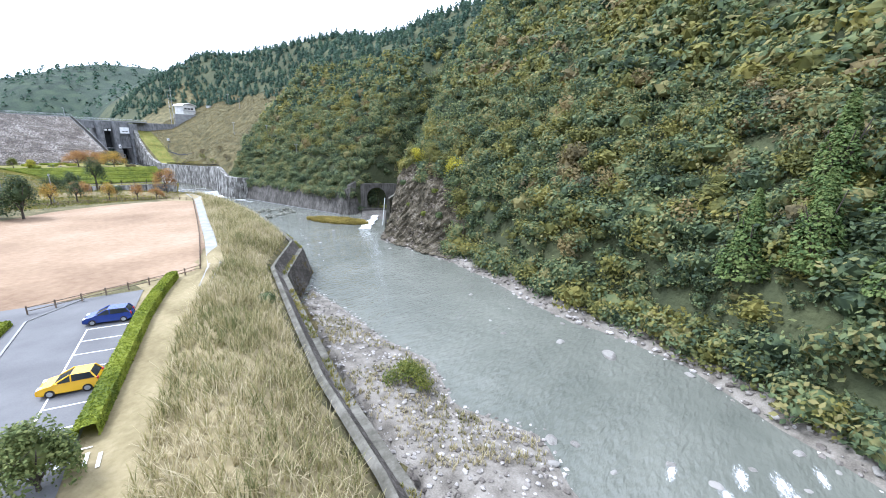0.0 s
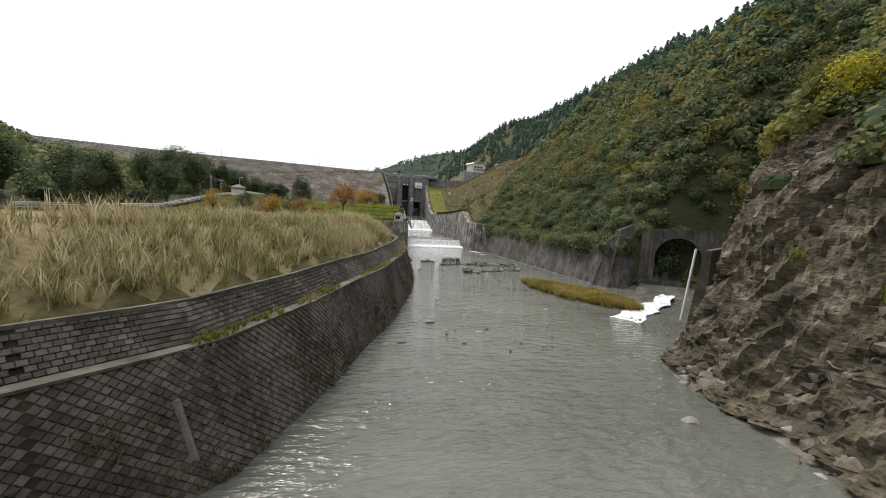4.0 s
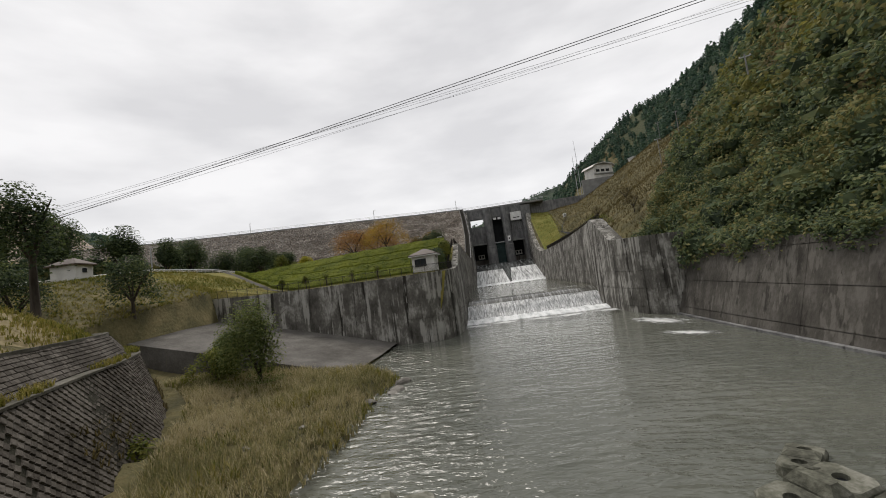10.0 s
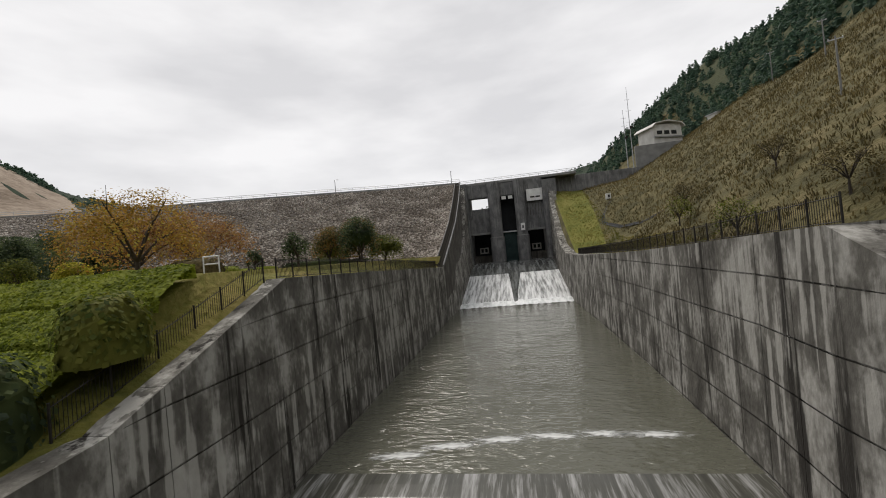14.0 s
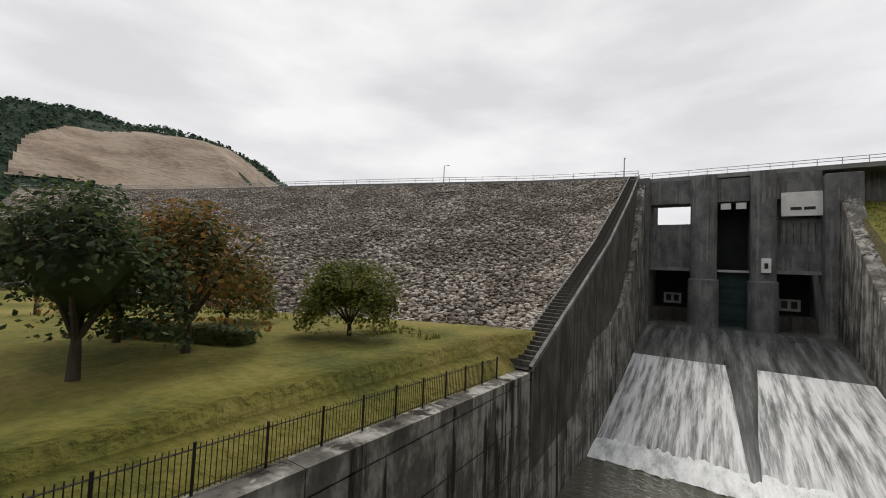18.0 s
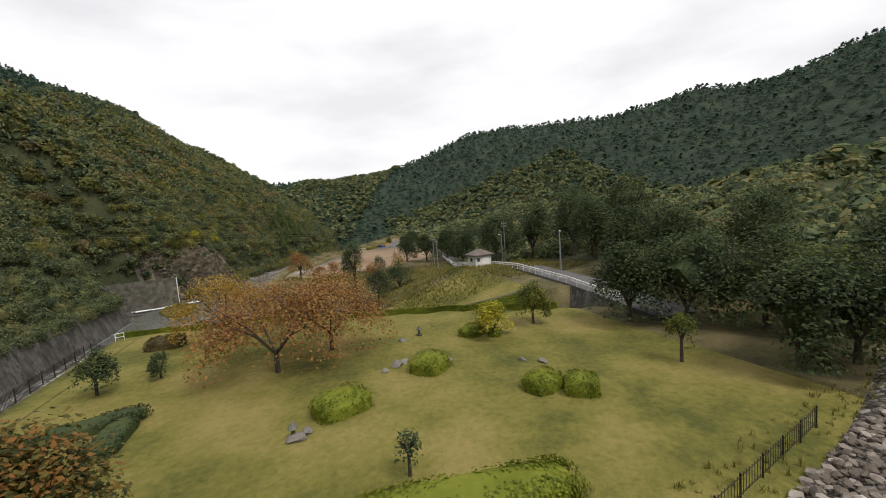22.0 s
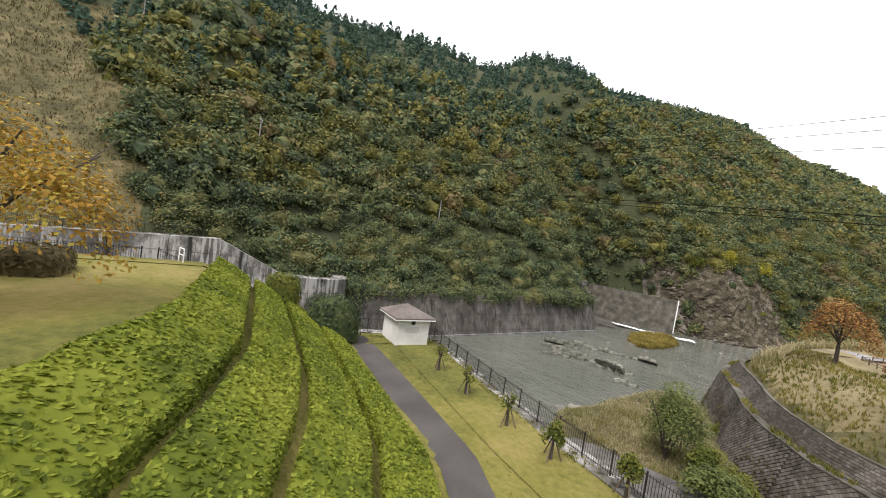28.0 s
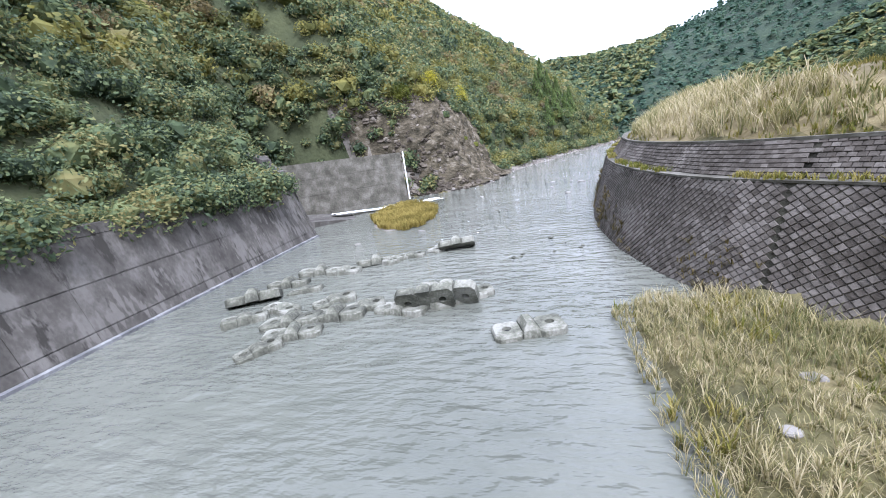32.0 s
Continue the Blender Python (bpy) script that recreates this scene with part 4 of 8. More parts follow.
def scatter_stones(points, size, flat=(0.55, 0.9), spread=(0.6, 1.5)):
    """Many angular stones at the points as one array mesh."""
    n = len(points)
    if n == 0:
        return np.zeros((0, 3)), np.zeros((0, 3), int)
    base = np.array(STONES)[RNG.integers(0, len(STONES), n)]
    s = size * RNG.uniform(*spread, n)
    sc = np.stack([s * RNG.uniform(0.8, 1.25, n), s * RNG.uniform(0.7, 1.1, n), s * RNG.uniform(*flat, n)], 1)
    v = np.einsum("nij,nkj->nki", spin(n), base * sc[:, None, :]) + np.asarray(points)[:, None, :]
    k = v.shape[1]
    f = ICO1F[None] + (np.arange(n) * k)[:, None, None]
    return v.reshape(-1, 3), f.reshape(-1, 3)


NS = 36000
su, sv = RNG.uniform(0.0, 1, NS) ** 1.5, RNG.uniform(0, 0.985, NS) ** 1.25
dstones = dam_point(su, sv) + [0, 0, 0.1]
v, f = scatter_stones(dstones, 0.265, (0.45, 0.8), (0.6, 1.35))
ob = mpart("riprap", mesh_np("riprap", v, f, M_ROCK), dam, "loose angular grey-brown stones")
tagged(ob, kind="stuff")

# stone steps and kerb up the dam's edge beside the spillway
stair = thing("abutment_stair", "long concrete stair with dark treads up the edge of the dam", "stairs")
EDGE = [(-12.7, 74, 13.2), (-12.7, 84, 17.5), (-12.9, 98, 23.3), (-14.0, 118, 31.8), (-15.6, 139, 40.5)]
part("stair_bed", loft([[(x - 0.9, y, z + 0.25), (x + 0.95, y, z + 0.3), (x + 0.95, y, z - 12), (x - 0.9, y, z - 4)] for x, y, z in EDGE], True), M_CONC_DARK, stair)
part("stair_kerb", loft([[(x + a, y, z + c) for a, c in ((0.7, 0.2), (0.7, 0.55), (0.96, 0.55), (0.96, 0.2))] for x, y, z in EDGE], True), M_TOWER, stair)
part("stair_kerb", loft([[(x + a, y, z + c) for a, c in ((-1.05, 0), (-1.05, 0.42), (-0.85, 0.42), (-0.85, 0))] for x, y, z in EDGE], True), M_TOWER, stair)
tread_me = bpy.data.meshes.new("tread")
bm = box(-0.8, 0.66, -0.2, 0.2, 0.0, 0.3)
bm.to_mesh(tread_me)
bm.free()
tread_me.materials.append(M_CONC_DARK)
for k in range(112):
    yy = 74.5 + k * 0.57
    x, z = np.interp(yy, [e[1] for e in EDGE], [e[0] for e in EDGE]), np.interp(yy, [e[1] for e in EDGE], [e[2] for e in EDGE])
    o = mpart("tread", tread_me, stair)
    o.location = (x, yy, z + 0.25)

# ---------------------------------------------------------------- block wall along the left bank
bank = thing("wall_river_left", "dark two-tier retaining wall of interlocking concrete blocks, mossy at the joints", "retaining wall", kind="structure")
WR = np.r_[0, np.cumsum(np.hypot(*np.diff(WP, axis=0).T))]


def wall_at(r, off, z):
    """A point at run r along the wall's foot, off metres into the land."""
    r = np.atleast_1d(np.asarray(r, float))
    x, y = np.interp(r, WR, WP[:, 0]), np.interp(r, WR, WP[:, 1])
    e = 2.5
    dx = np.interp(r + e, WR, WP[:, 0]) - np.interp(r - e, WR, WP[:, 0])
    dy = np.interp(r + e, WR, WP[:, 1]) - np.interp(r - e, WR, WP[:, 1])
    L = np.hypot(dx, dy)
    nx_, ny_ = -dy / L, dx / L
    return np.stack([x + nx_ * off, y + ny_ * off, np.zeros_like(x) + z], 1)


def strip(name, lines_, material, label=""):
    rs = np.linspace(0, WR[-1], 90)
    rows = [wall_at(rs, o, z) for o, z in lines_]
    v = np.concatenate(rows)
    k = (np.arange(len(rows) - 1)[:, None] * 90 + np.arange(89)[None, :]).ravel()
    return mpart(name, mesh_np(name, v, np.stack([k, k + 1, k + 91, k + 90], 1), material), bank, label)


LOW, UP = (0.0, -1.2, 2.1, 5.9), (2.85, 6.0, 4.05, 7.7)       # offset and height at foot and top of each tier
strip("lower_face", [(LOW[0], LOW[1]), (LOW[2], LOW[3])], M_BLOCK_GAP)
M_BENCH = mat("mossy_bench_concrete", [(0.05, 0.046, 0.034), (0.09, 0.084, 0.066), (0.15, 0.14, 0.116)], 0.6, 0.95, 0.4, 6)
strip("bench", [(2.0, 5.9), (2.0, 6.02), (2.4, 6.02), (3.1, 5.98)], M_BENCH, "pale concrete bench between the tiers")
strip("upper_face", [(UP[0], UP[1] - 0.4), (UP[2], UP[3])], M_BLOCK_GAP)
strip("top_kerb", [(3.95, 7.65), (3.95, 7.82), (4.2, 7.82), (4.6, 7.55)], M_BENCH)


def wall_blocks(tier, w, h, r0, r1):
    """Blocks in staggered rows on one tier: place, run, rise and face of each."""
    o0, z0, o1, z1 = tier
    rows = int(round(math.hypot(o1 - o0, z1 - z0) / h))
    out = []
    for k in range(rows):
        f = (k + 0.5) / rows
        rs = np.arange(r0 + (k % 2) * w * 0.5, r1, w)
        rs = rs[(rs % 24.0 > 0.12)]
        p = wall_at(rs, o0 + (o1 - o0) * f, z0 + (z1 - z0) * f)
        q = wall_at(rs + 0.3, o0 + (o1 - o0) * f, z0 + (z1 - z0) * f)
        along = (q - p) / np.linalg.norm(q - p, axis=1, keepdims=True)
        nrm = np.stack([-along[:, 1], along[:, 0]], 1)
        tall = np.stack([nrm[:, 0] * (o1 - o0), nrm[:, 1] * (o1 - o0), np.full(len(rs), z1 - z0)], 1)
        tall /= np.linalg.norm(tall, axis=1, keepdims=True)
        face = np.cross(along, tall)
        out.append(np.concatenate([p[:, None], along[:, None], tall[:, None], face[:, None]], 1))
    B = np.concatenate(out)
    return B[B[:, 0, 2] > -0.5]


SHAPE = np.array([(-1, -1, 0), (1, -1, 0), (1, 1, 0), (-1, 1, 0), (-0.86, -0.84, 0.8), (0.86, -0.86, 1), (0.84, 0.84, 0.7), (-0.86, 0.86, 0.5)], float)
SHAPEF = np.array([(4, 5, 6, 7), (0, 1, 5, 4), (1, 2, 6, 5), (2, 3, 7, 6), (3, 0, 4, 7)])


DIAMOND = np.array([(-1, 0, 0), (0, -1, 0), (1, 0, 0), (0, 1, 0), (-0.8, 0, 0.8), (0, -0.8, 1), (0.8, 0, 0.7), (0, 0.8, 0.4)], float)


def blocks_mesh(B, shape, w, h, depth):
    n = len(B)
    jit = 1 + RNG.uniform(-0.3, 0.3, n)
    loc = shape * [w * 0.485, h * 0.485, 1]
    v = B[:, None, 0] + loc[None, :, 0:1] * B[:, None, 1] + loc[None, :, 1:2] * B[:, None, 2] + (loc[None, :, 2:3] * depth * jit[:, None, None]) * B[:, None, 3]
    f = SHAPEF[None] + (np.arange(n) * 8)[:, None, None]
    return v.reshape(-1, 3), f.reshape(-1, 4)


LB = wall_blocks(LOW, 0.50, 0.21, 1, WR[-1] - 1)
UB = wall_blocks(UP, 0.36, 0.26, 1, WR[-1] - 1)
near_lb = (LB[:, 0, 1] > -66) & (LB[:, 0, 1] < -48) & (LB[:, 0, 2] > 3.6)
near_idx = np.nonzero(near_lb)[0][:300]
rest = np.ones(len(LB), bool)
rest[near_idx] = False
v, f = blocks_mesh(LB[rest], DIAMOND, 0.50, 0.42, 0.07)
tagged(mpart("lower_blocks", mesh_np("lower_blocks", v, f, M_BLOCK), bank), kind="stuff")
v, f = blocks_mesh(UB, SHAPE, 0.36, 0.26, 0.06)
tagged(mpart("upper_blocks", mesh_np("upper_blocks", v, f, M_BLOCK), bank), kind="stuff")

# ---------------------------------------------------------------- foliage
def leaf_cloud(n, shape, size, up=0.5, lumps=9, tilt=0.9, core=0.8, full=False):
    """n leaf quads on a lumpy crown of unit half-width; shape 'round', 'cone' or 'spread'."""
    if shape == "cone":
        z = RNG.uniform(0, 1, n) ** 1.25
        a = RNG.uniform(0, 2 * np.pi, n)
        r = (1 - z) * RNG.uniform(0.72, 1.05, n) * (1 + 0.18 * np.sin(a * 3 + z * 14)) + 0.04
        p = np.stack([r * np.cos(a), r * np.sin(a), z * 2.9 - 0.6], 1)
        out = np.stack([np.cos(a), np.sin(a), np.full(n, 0.35)], 1)
    else:
        c = RNG.normal(size=(lumps, 3))
        c /= np.linalg.norm(c, axis=1, keepdims=True)
        c[:, 2] = (c[:, 2] * 0.9 if full else np.abs(c[:, 2]) * (0.85 if shape == "round" else 0.6)) - 0.15
        c *= RNG.uniform(0.45, 0.72, (lumps, 1))
        rad = RNG.uniform(0.34, 0.52, lumps)
        k = RNG.integers(0, lumps, n)
        d = RNG.normal(size=(n, 3))
        d /= np.linalg.norm(d, axis=1, keepdims=True)
        if not full:
            d[:, 2] = np.where(d[:, 2] < -0.35, -d[:, 2], d[:, 2])
        p = c[k] + d * (rad[k] * RNG.uniform(core, 1.08, n))[:, None] * [1, 1, 0.6 if shape == "spread" else 0.85]
        out = d
    nrm = out * (1 - up) + [0, 0, up] + RNG.normal(size=(n, 3)) * 0.35 * tilt
    nrm /= np.linalg.norm(nrm, axis=1, keepdims=True)
    t = np.cross(nrm, RNG.normal(size=(n, 3)))
    t /= np.linalg.norm(t, axis=1, keepdims=True)
    b = np.cross(nrm, t)
    s = size * RNG.uniform(0.6, 1.35, n)[:, None]
    q = np.stack([p - t * s * 0.5, p + b * s * 0.34 - t * s * 0.05, p + t * s * 0.62 + nrm * s * 0.08, p - b * s * 0.34], 1)
    return q.reshape(-1, 3)


def crowns(points, radius, variants, squash=(0.8, 1.1)):
    """Copies the crown variants to the points as one array of quads."""
    n = len(points)
    base = np.array(variants)[RNG.integers(0, len(variants), n)]
    r = np.asarray(radius)
    sc = np.stack([r, r, r * RNG.uniform(*squash, n)], 1)
    v = np.einsum("nij,nkj->nki", spin(n), base) * sc[:, None, :] + np.asarray(points)[:, None, :]
    return v.reshape(-1, 3), np.arange(n * base.shape[1]).reshape(-1, 4)


def spots(n, x0, x1, y0, y1, test, gap):
    """Random plan points that pass the test, no two nearer than about the gap."""
    p = np.stack([RNG.uniform(x0, x1, n), RNG.uniform(y0, y1, n)], 1)
    p = p[test(p[:, 0], p[:, 1])]
    cell = np.floor(p / gap).astype(int)
    _, keep = np.unique(cell[:, 0] * 100003 + cell[:, 1], return_index=True)
    return p[np.sort(keep)]


def right_wood(x, y):
    d = x - right_edge(np.minimum(y, 20))
    edge = np.where(y > -78, 3.0, np.where(y > -111, 3.2, np.where(y > -143, 12.0 + 2.6 * wob(x, y, 4, 3), 4.2 + 1.2 * wob(x, y, 4, 2))))
    open_slope = (y > 16 + 0.42 * np.clip(x - 16, 0, 80) + 5 * wob(x, y, 7, 1)) & (x < 78 - 0.1 * (y - 100) + 6 * wob(x, y, 9, 6)) & (y < 205)
    return (d > edge) & ~open_slope


CROWN_HI = [leaf_cloud(400, "round", 0.18, 0.3, 18, 0.9, 0.75, True) for _ in range(6)]
CROWN_MID = [leaf_cloud(150, "round", 0.31, 0.3, 12, 0.9, 0.75, True) for _ in range(6)]
CEDAR_MID = [leaf_cloud(56, "cone", 0.46, 0.2) for _ in range(4)]
CROWN_LO = [leaf_cloud(40, "round", 0.7, 0.5, 8) for _ in range(5)]
CEDAR_LO = [leaf_cloud(26, "cone", 0.75, 0.2) for _ in range(4)]
HEARTS = [ICO1 * (1 + 0.16 * RNG.normal(size=(len(ICO1), 1))) for _ in range(5)]


def wood(name, label, p, r0, r1, variants, material, sink=0.3, heart=0.62, squash=(0.8, 1.1)):
    z = ground_z(p[:, 0], p[:, 1])
    r = RNG.uniform(r0, r1, len(p))
    at = np.c_[p, z + r * (0.62 - sink)]
    v, f = crowns(at, r, variants, squash)
    ob = tagged(new(name, mesh_np(name, v, f, material)), label, "woodland", kind="stuff")
    if not heart:
        return ob
    n = len(p)
    base = np.array(HEARTS)[RNG.integers(0, 5, n)]
    flat = heart * np.array([1, 1, 0.8 if heart > 0.55 else 1.9])
    v = (np.einsum("nij,nkj->nki", spin(n), base * flat) * r[:, None, None] + (at + [0, 0, -0.25])[:, None, :]).reshape(-1, 3)
    tagged(mpart("inner_foliage", mesh_np("inner_foliage", v, (ICO1F[None] + (np.arange(n) * len(ICO1))[:, None, None]).reshape(-1, 3), material), ob, "shaded inner leaves"), kind="stuff")
    return ob


near = spots(60000, -60, 75, -300, 40, right_wood, 2.55)
d = near[:, 0] - right_edge(np.minimum(near[:, 1], 20))
fringe = (d < 16) & (near[:, 1] > -86)
CROWN_NEAR = [leaf_cloud(1150, "round", 0.125, 0.35, 20, 0.9, 0.7, True) for _ in range(4)]
wood("fringe_wood", "leafy broadleaf trees overhanging the river wall", near[fringe], 1.9, 3.8, CROWN_NEAR, M_LEAF)
tone = RNG.uniform(0, 1, len(near)) + 0.12 * wob(near[:, 0], near[:, 1], 12, 3)
low, high_up = (d < 34) & ~fringe, (d >= 34) & (RNG.uniform(0, 1, len(d)) < np.interp(near[:, 0], [48, 68], [0.9, 0.3]))
for m, pick, say in ((M_LEAF, tone < 0.7, "dense green broadleaf wood on the steep right bank"), (M_WYELLOW, (tone >= 0.7) & (tone < 0.96), "yellow-green trees among the wood on the bank"), (M_WAUTUMN, tone >= 0.96, "rusty autumn trees among the wood on the bank")):
    wood("riverside_wood", say, near[low & pick], 2.5, 4.4, CROWN_HI, m, 0.3, 0.56)
    wood("hillside_wood", say.replace("on the steep right bank", "higher on the hillside").replace("on the bank", "on the hillside"), near[high_up & pick], 2.8, 4.4, CROWN_MID, m)
p = spots(14000, 20, 190, -520, 330, lambda x, y: right_wood(x, y) & (x > np.minimum(50 + 8 * wob(x, y, 14, 2), ridge_x(y) - 45)) & (x < 170), 4.0)
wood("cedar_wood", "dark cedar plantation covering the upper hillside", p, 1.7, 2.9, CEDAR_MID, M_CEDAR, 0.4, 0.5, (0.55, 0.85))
p = spots(5000, -240, 60, -760, -290, lambda x, y: (x - right_edge(y) > 5) & (x - right_edge(y) < 130), 6)
wood("downstream_wood", "wooded slopes of the valley downstream", p, 3.5, 6, CROWN_LO, M_LEAF)
p = spots(9000, -330, -84, -330, 150, lambda x, y: (x < np.where(y > 12, -79, -84 - 0.1 * np.abs(y))) & ~((x > -205) & (y > np.interp(x, [-190, -135, -98, -73], [77, 68, 61, 59]))), 4.4)
wood("west_wood", "mixed wood on the low hill beside the road", p[(p[:, 0] > -150) & (p[:, 1] > -60)], 2.6, 4.6, CROWN_MID, M_LEAF)
p = p[((p[:, 0] <= -150) | (p[:, 1] <= -60)) & (RNG.uniform(0, 1, len(p)) < 0.8)]
wood("back_wood", "mixed wood further back on the low hill", p, 3.4, 6, CROWN_LO, M_LEAF)

# brush on the steep foot of the right bank
p = spots(40000, -60, 60, -300, -146, lambda x, y: right_wood(x, y) & (x - right_edge(np.minimum(y, 20)) < 15), 1.7)
wood("bank_brush", "low dense brush on the steep foot of the bank", p, 1.2, 2.1, CROWN_MID, M_LEAF, 0.2, 0.6)
p = spots(30000, -10, 70, -114, -80, lambda x, y: (x - right_edge(np.minimum(y, 20)) > np.where(y > -92, 4.5, 3.0)) & (x - right_edge(np.minimum(y, 20)) < 22) & ~((x < 36) & (y > -99) & (y < -80)), 1.8)
wood("bay_brush", "low dense brush on the slope above the outlet bay", p, 1.3, 2.3, CROWN_MID, M_LEAF, 0.2, 0.6)


def far_slope(x, y):
    r = np.hypot(x + 45, y - 60)
    return (r > 330) & (r < 900) & ~((y > 150) & (x > -230) & (x < 25) & (y < 420))


def valley_side(x, y):
    a = np.degrees(np.arctan2(-(x + 45), y - 60)) % 360
    return far_slope(x, y) & (a > 84) & (a < 196) & (np.hypot(x + 45, y - 60) < 680)


quarry_top = table((53, 96), (55, 126), (58, 150), (62, 172), (66, 178), (72, 168), (78, 152), (81, 128), (83, 60))


def quarry_rim(x, y):
    a, z = np.degrees(np.arctan2(-(x + 45), y - 60)) % 360, ground_z(x, y)
    return far_slope(x, y) & (a > 44) & (a < 88) & (z > 30) & (np.hypot(x + 45, y - 60) < 720)


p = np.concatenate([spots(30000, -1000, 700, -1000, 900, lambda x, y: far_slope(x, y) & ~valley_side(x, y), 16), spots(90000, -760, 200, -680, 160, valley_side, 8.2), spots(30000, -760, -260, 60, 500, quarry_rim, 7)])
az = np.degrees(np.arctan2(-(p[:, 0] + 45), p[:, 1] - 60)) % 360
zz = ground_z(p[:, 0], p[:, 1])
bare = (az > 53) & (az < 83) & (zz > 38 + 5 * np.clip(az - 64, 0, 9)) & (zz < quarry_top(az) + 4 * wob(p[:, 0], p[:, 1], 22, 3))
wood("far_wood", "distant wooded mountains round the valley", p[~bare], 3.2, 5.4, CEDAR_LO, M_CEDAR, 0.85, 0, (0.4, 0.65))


# bare cut slope of the far quarry
def coarse_z(x, y):
    """Height of the ground sheet between its grid lines."""
    i, j = np.clip(np.searchsorted(GX, x) - 1, 0, nx - 2), np.clip(np.searchsorted(GY, y) - 1, 0, ny - 2)
    f, g = (x - GX[i]) / (GX[i + 1] - GX[i]), (y - GY[j]) / (GY[j + 1] - GY[j])
    return (ZZ[j, i] * (1 - f) + ZZ[j, i + 1] * f) * (1 - g) + (ZZ[j + 1, i] * (1 - f) + ZZ[j + 1, i + 1] * f) * g


qa, qr = np.meshgrid(np.radians(np.linspace(51, 85, 130)), np.arange(332, 720, 3.0))
qx, qy = -45 - qr * np.sin(qa), 60 + qr * np.cos(qa)
qz = coarse_z(qx, qy) + 1.8 + 0.8 * wob(qx, qy, 11, 4)
qi = (np.arange(qa.shape[0] - 1)[:, None] * 130 + np.arange(129)[None, :]).ravel()
qf = np.stack([qi, qi + 130, qi + 131, qi + 1], 1)
qv = np.stack([qx.ravel(), qy.ravel(), qz.ravel()], 1)
mx, my, mz = qv[qf].mean(1).T
ma = np.degrees(np.arctan2(-(mx + 45), my - 60)) % 360
wave = wob(mx, my, 22, 3)
keep = (ma > 53) & (ma < 83) & (mz > 38 + 5 * np.clip(ma - 64, 0, 9) + 3 * wave) & (mz < quarry_top(ma) + 4 * wave)
tagged(new("quarry_slope", mesh_np("quarry_slope", qv, qf[keep], M_QUARRY)), "bare tan cut slope on the far hill", "slope", kind="structure")

# jagged rock face of the crag, in tilted strata
cy_, ct_ = np.meshgrid(np.linspace(-149, -110.5, 150), np.linspace(0, 1, 64))
cd_ = 0.9 + 13 * ct_
cx_ = right_edge(cy_) + cd_
fade = sstep(-110.5, -115, cy_) * sstep(-149, -143, cy_)
cz_ = ground_z(cx_, cy_)
across, along = cy_ * 0.8 + cz_ * 0.6, cz_ * 0.8 - cy_ * 0.6
saw = across / 1.7 + 0.5 * wob(across, along, 3.5, 1)
ledge = (saw - np.floor(saw)) ** 2
gully = np.abs(wob(across, along * 0.25, 1.0, 7)) + 1.3 * np.abs(wob(cy_, cz_, 4.5, 2))
knob = RNG.normal(size=cy_.shape) * 0.09
push = fade * (0.6 * ledge + 0.75 * gully - 0.3 + knob) + 0.35
cv = np.stack([cx_ - push, cy_ + fade * 0.3 * wob(cz_, cx_, 1.1, 4), cz_ + 0.15 + fade * 0.4 * knob], -1).reshape(-1, 3)
ci = (np.arange(63)[:, None] * 150 + np.arange(149)[None, :]).ravel()
tagged(new("crag_face", mesh_np("crag_face", cv, np.stack([ci, ci + 1, ci + 151, ci + 150], 1), M_CRAG)), "jagged brown rock face in tilted broken strata above the river", "crag", kind="structure")

# ---------------------------------------------------------------- single trees and shrubs
def gz(x, y):
    return float(ground_z(np.array([x]), np.array([y]))[0])


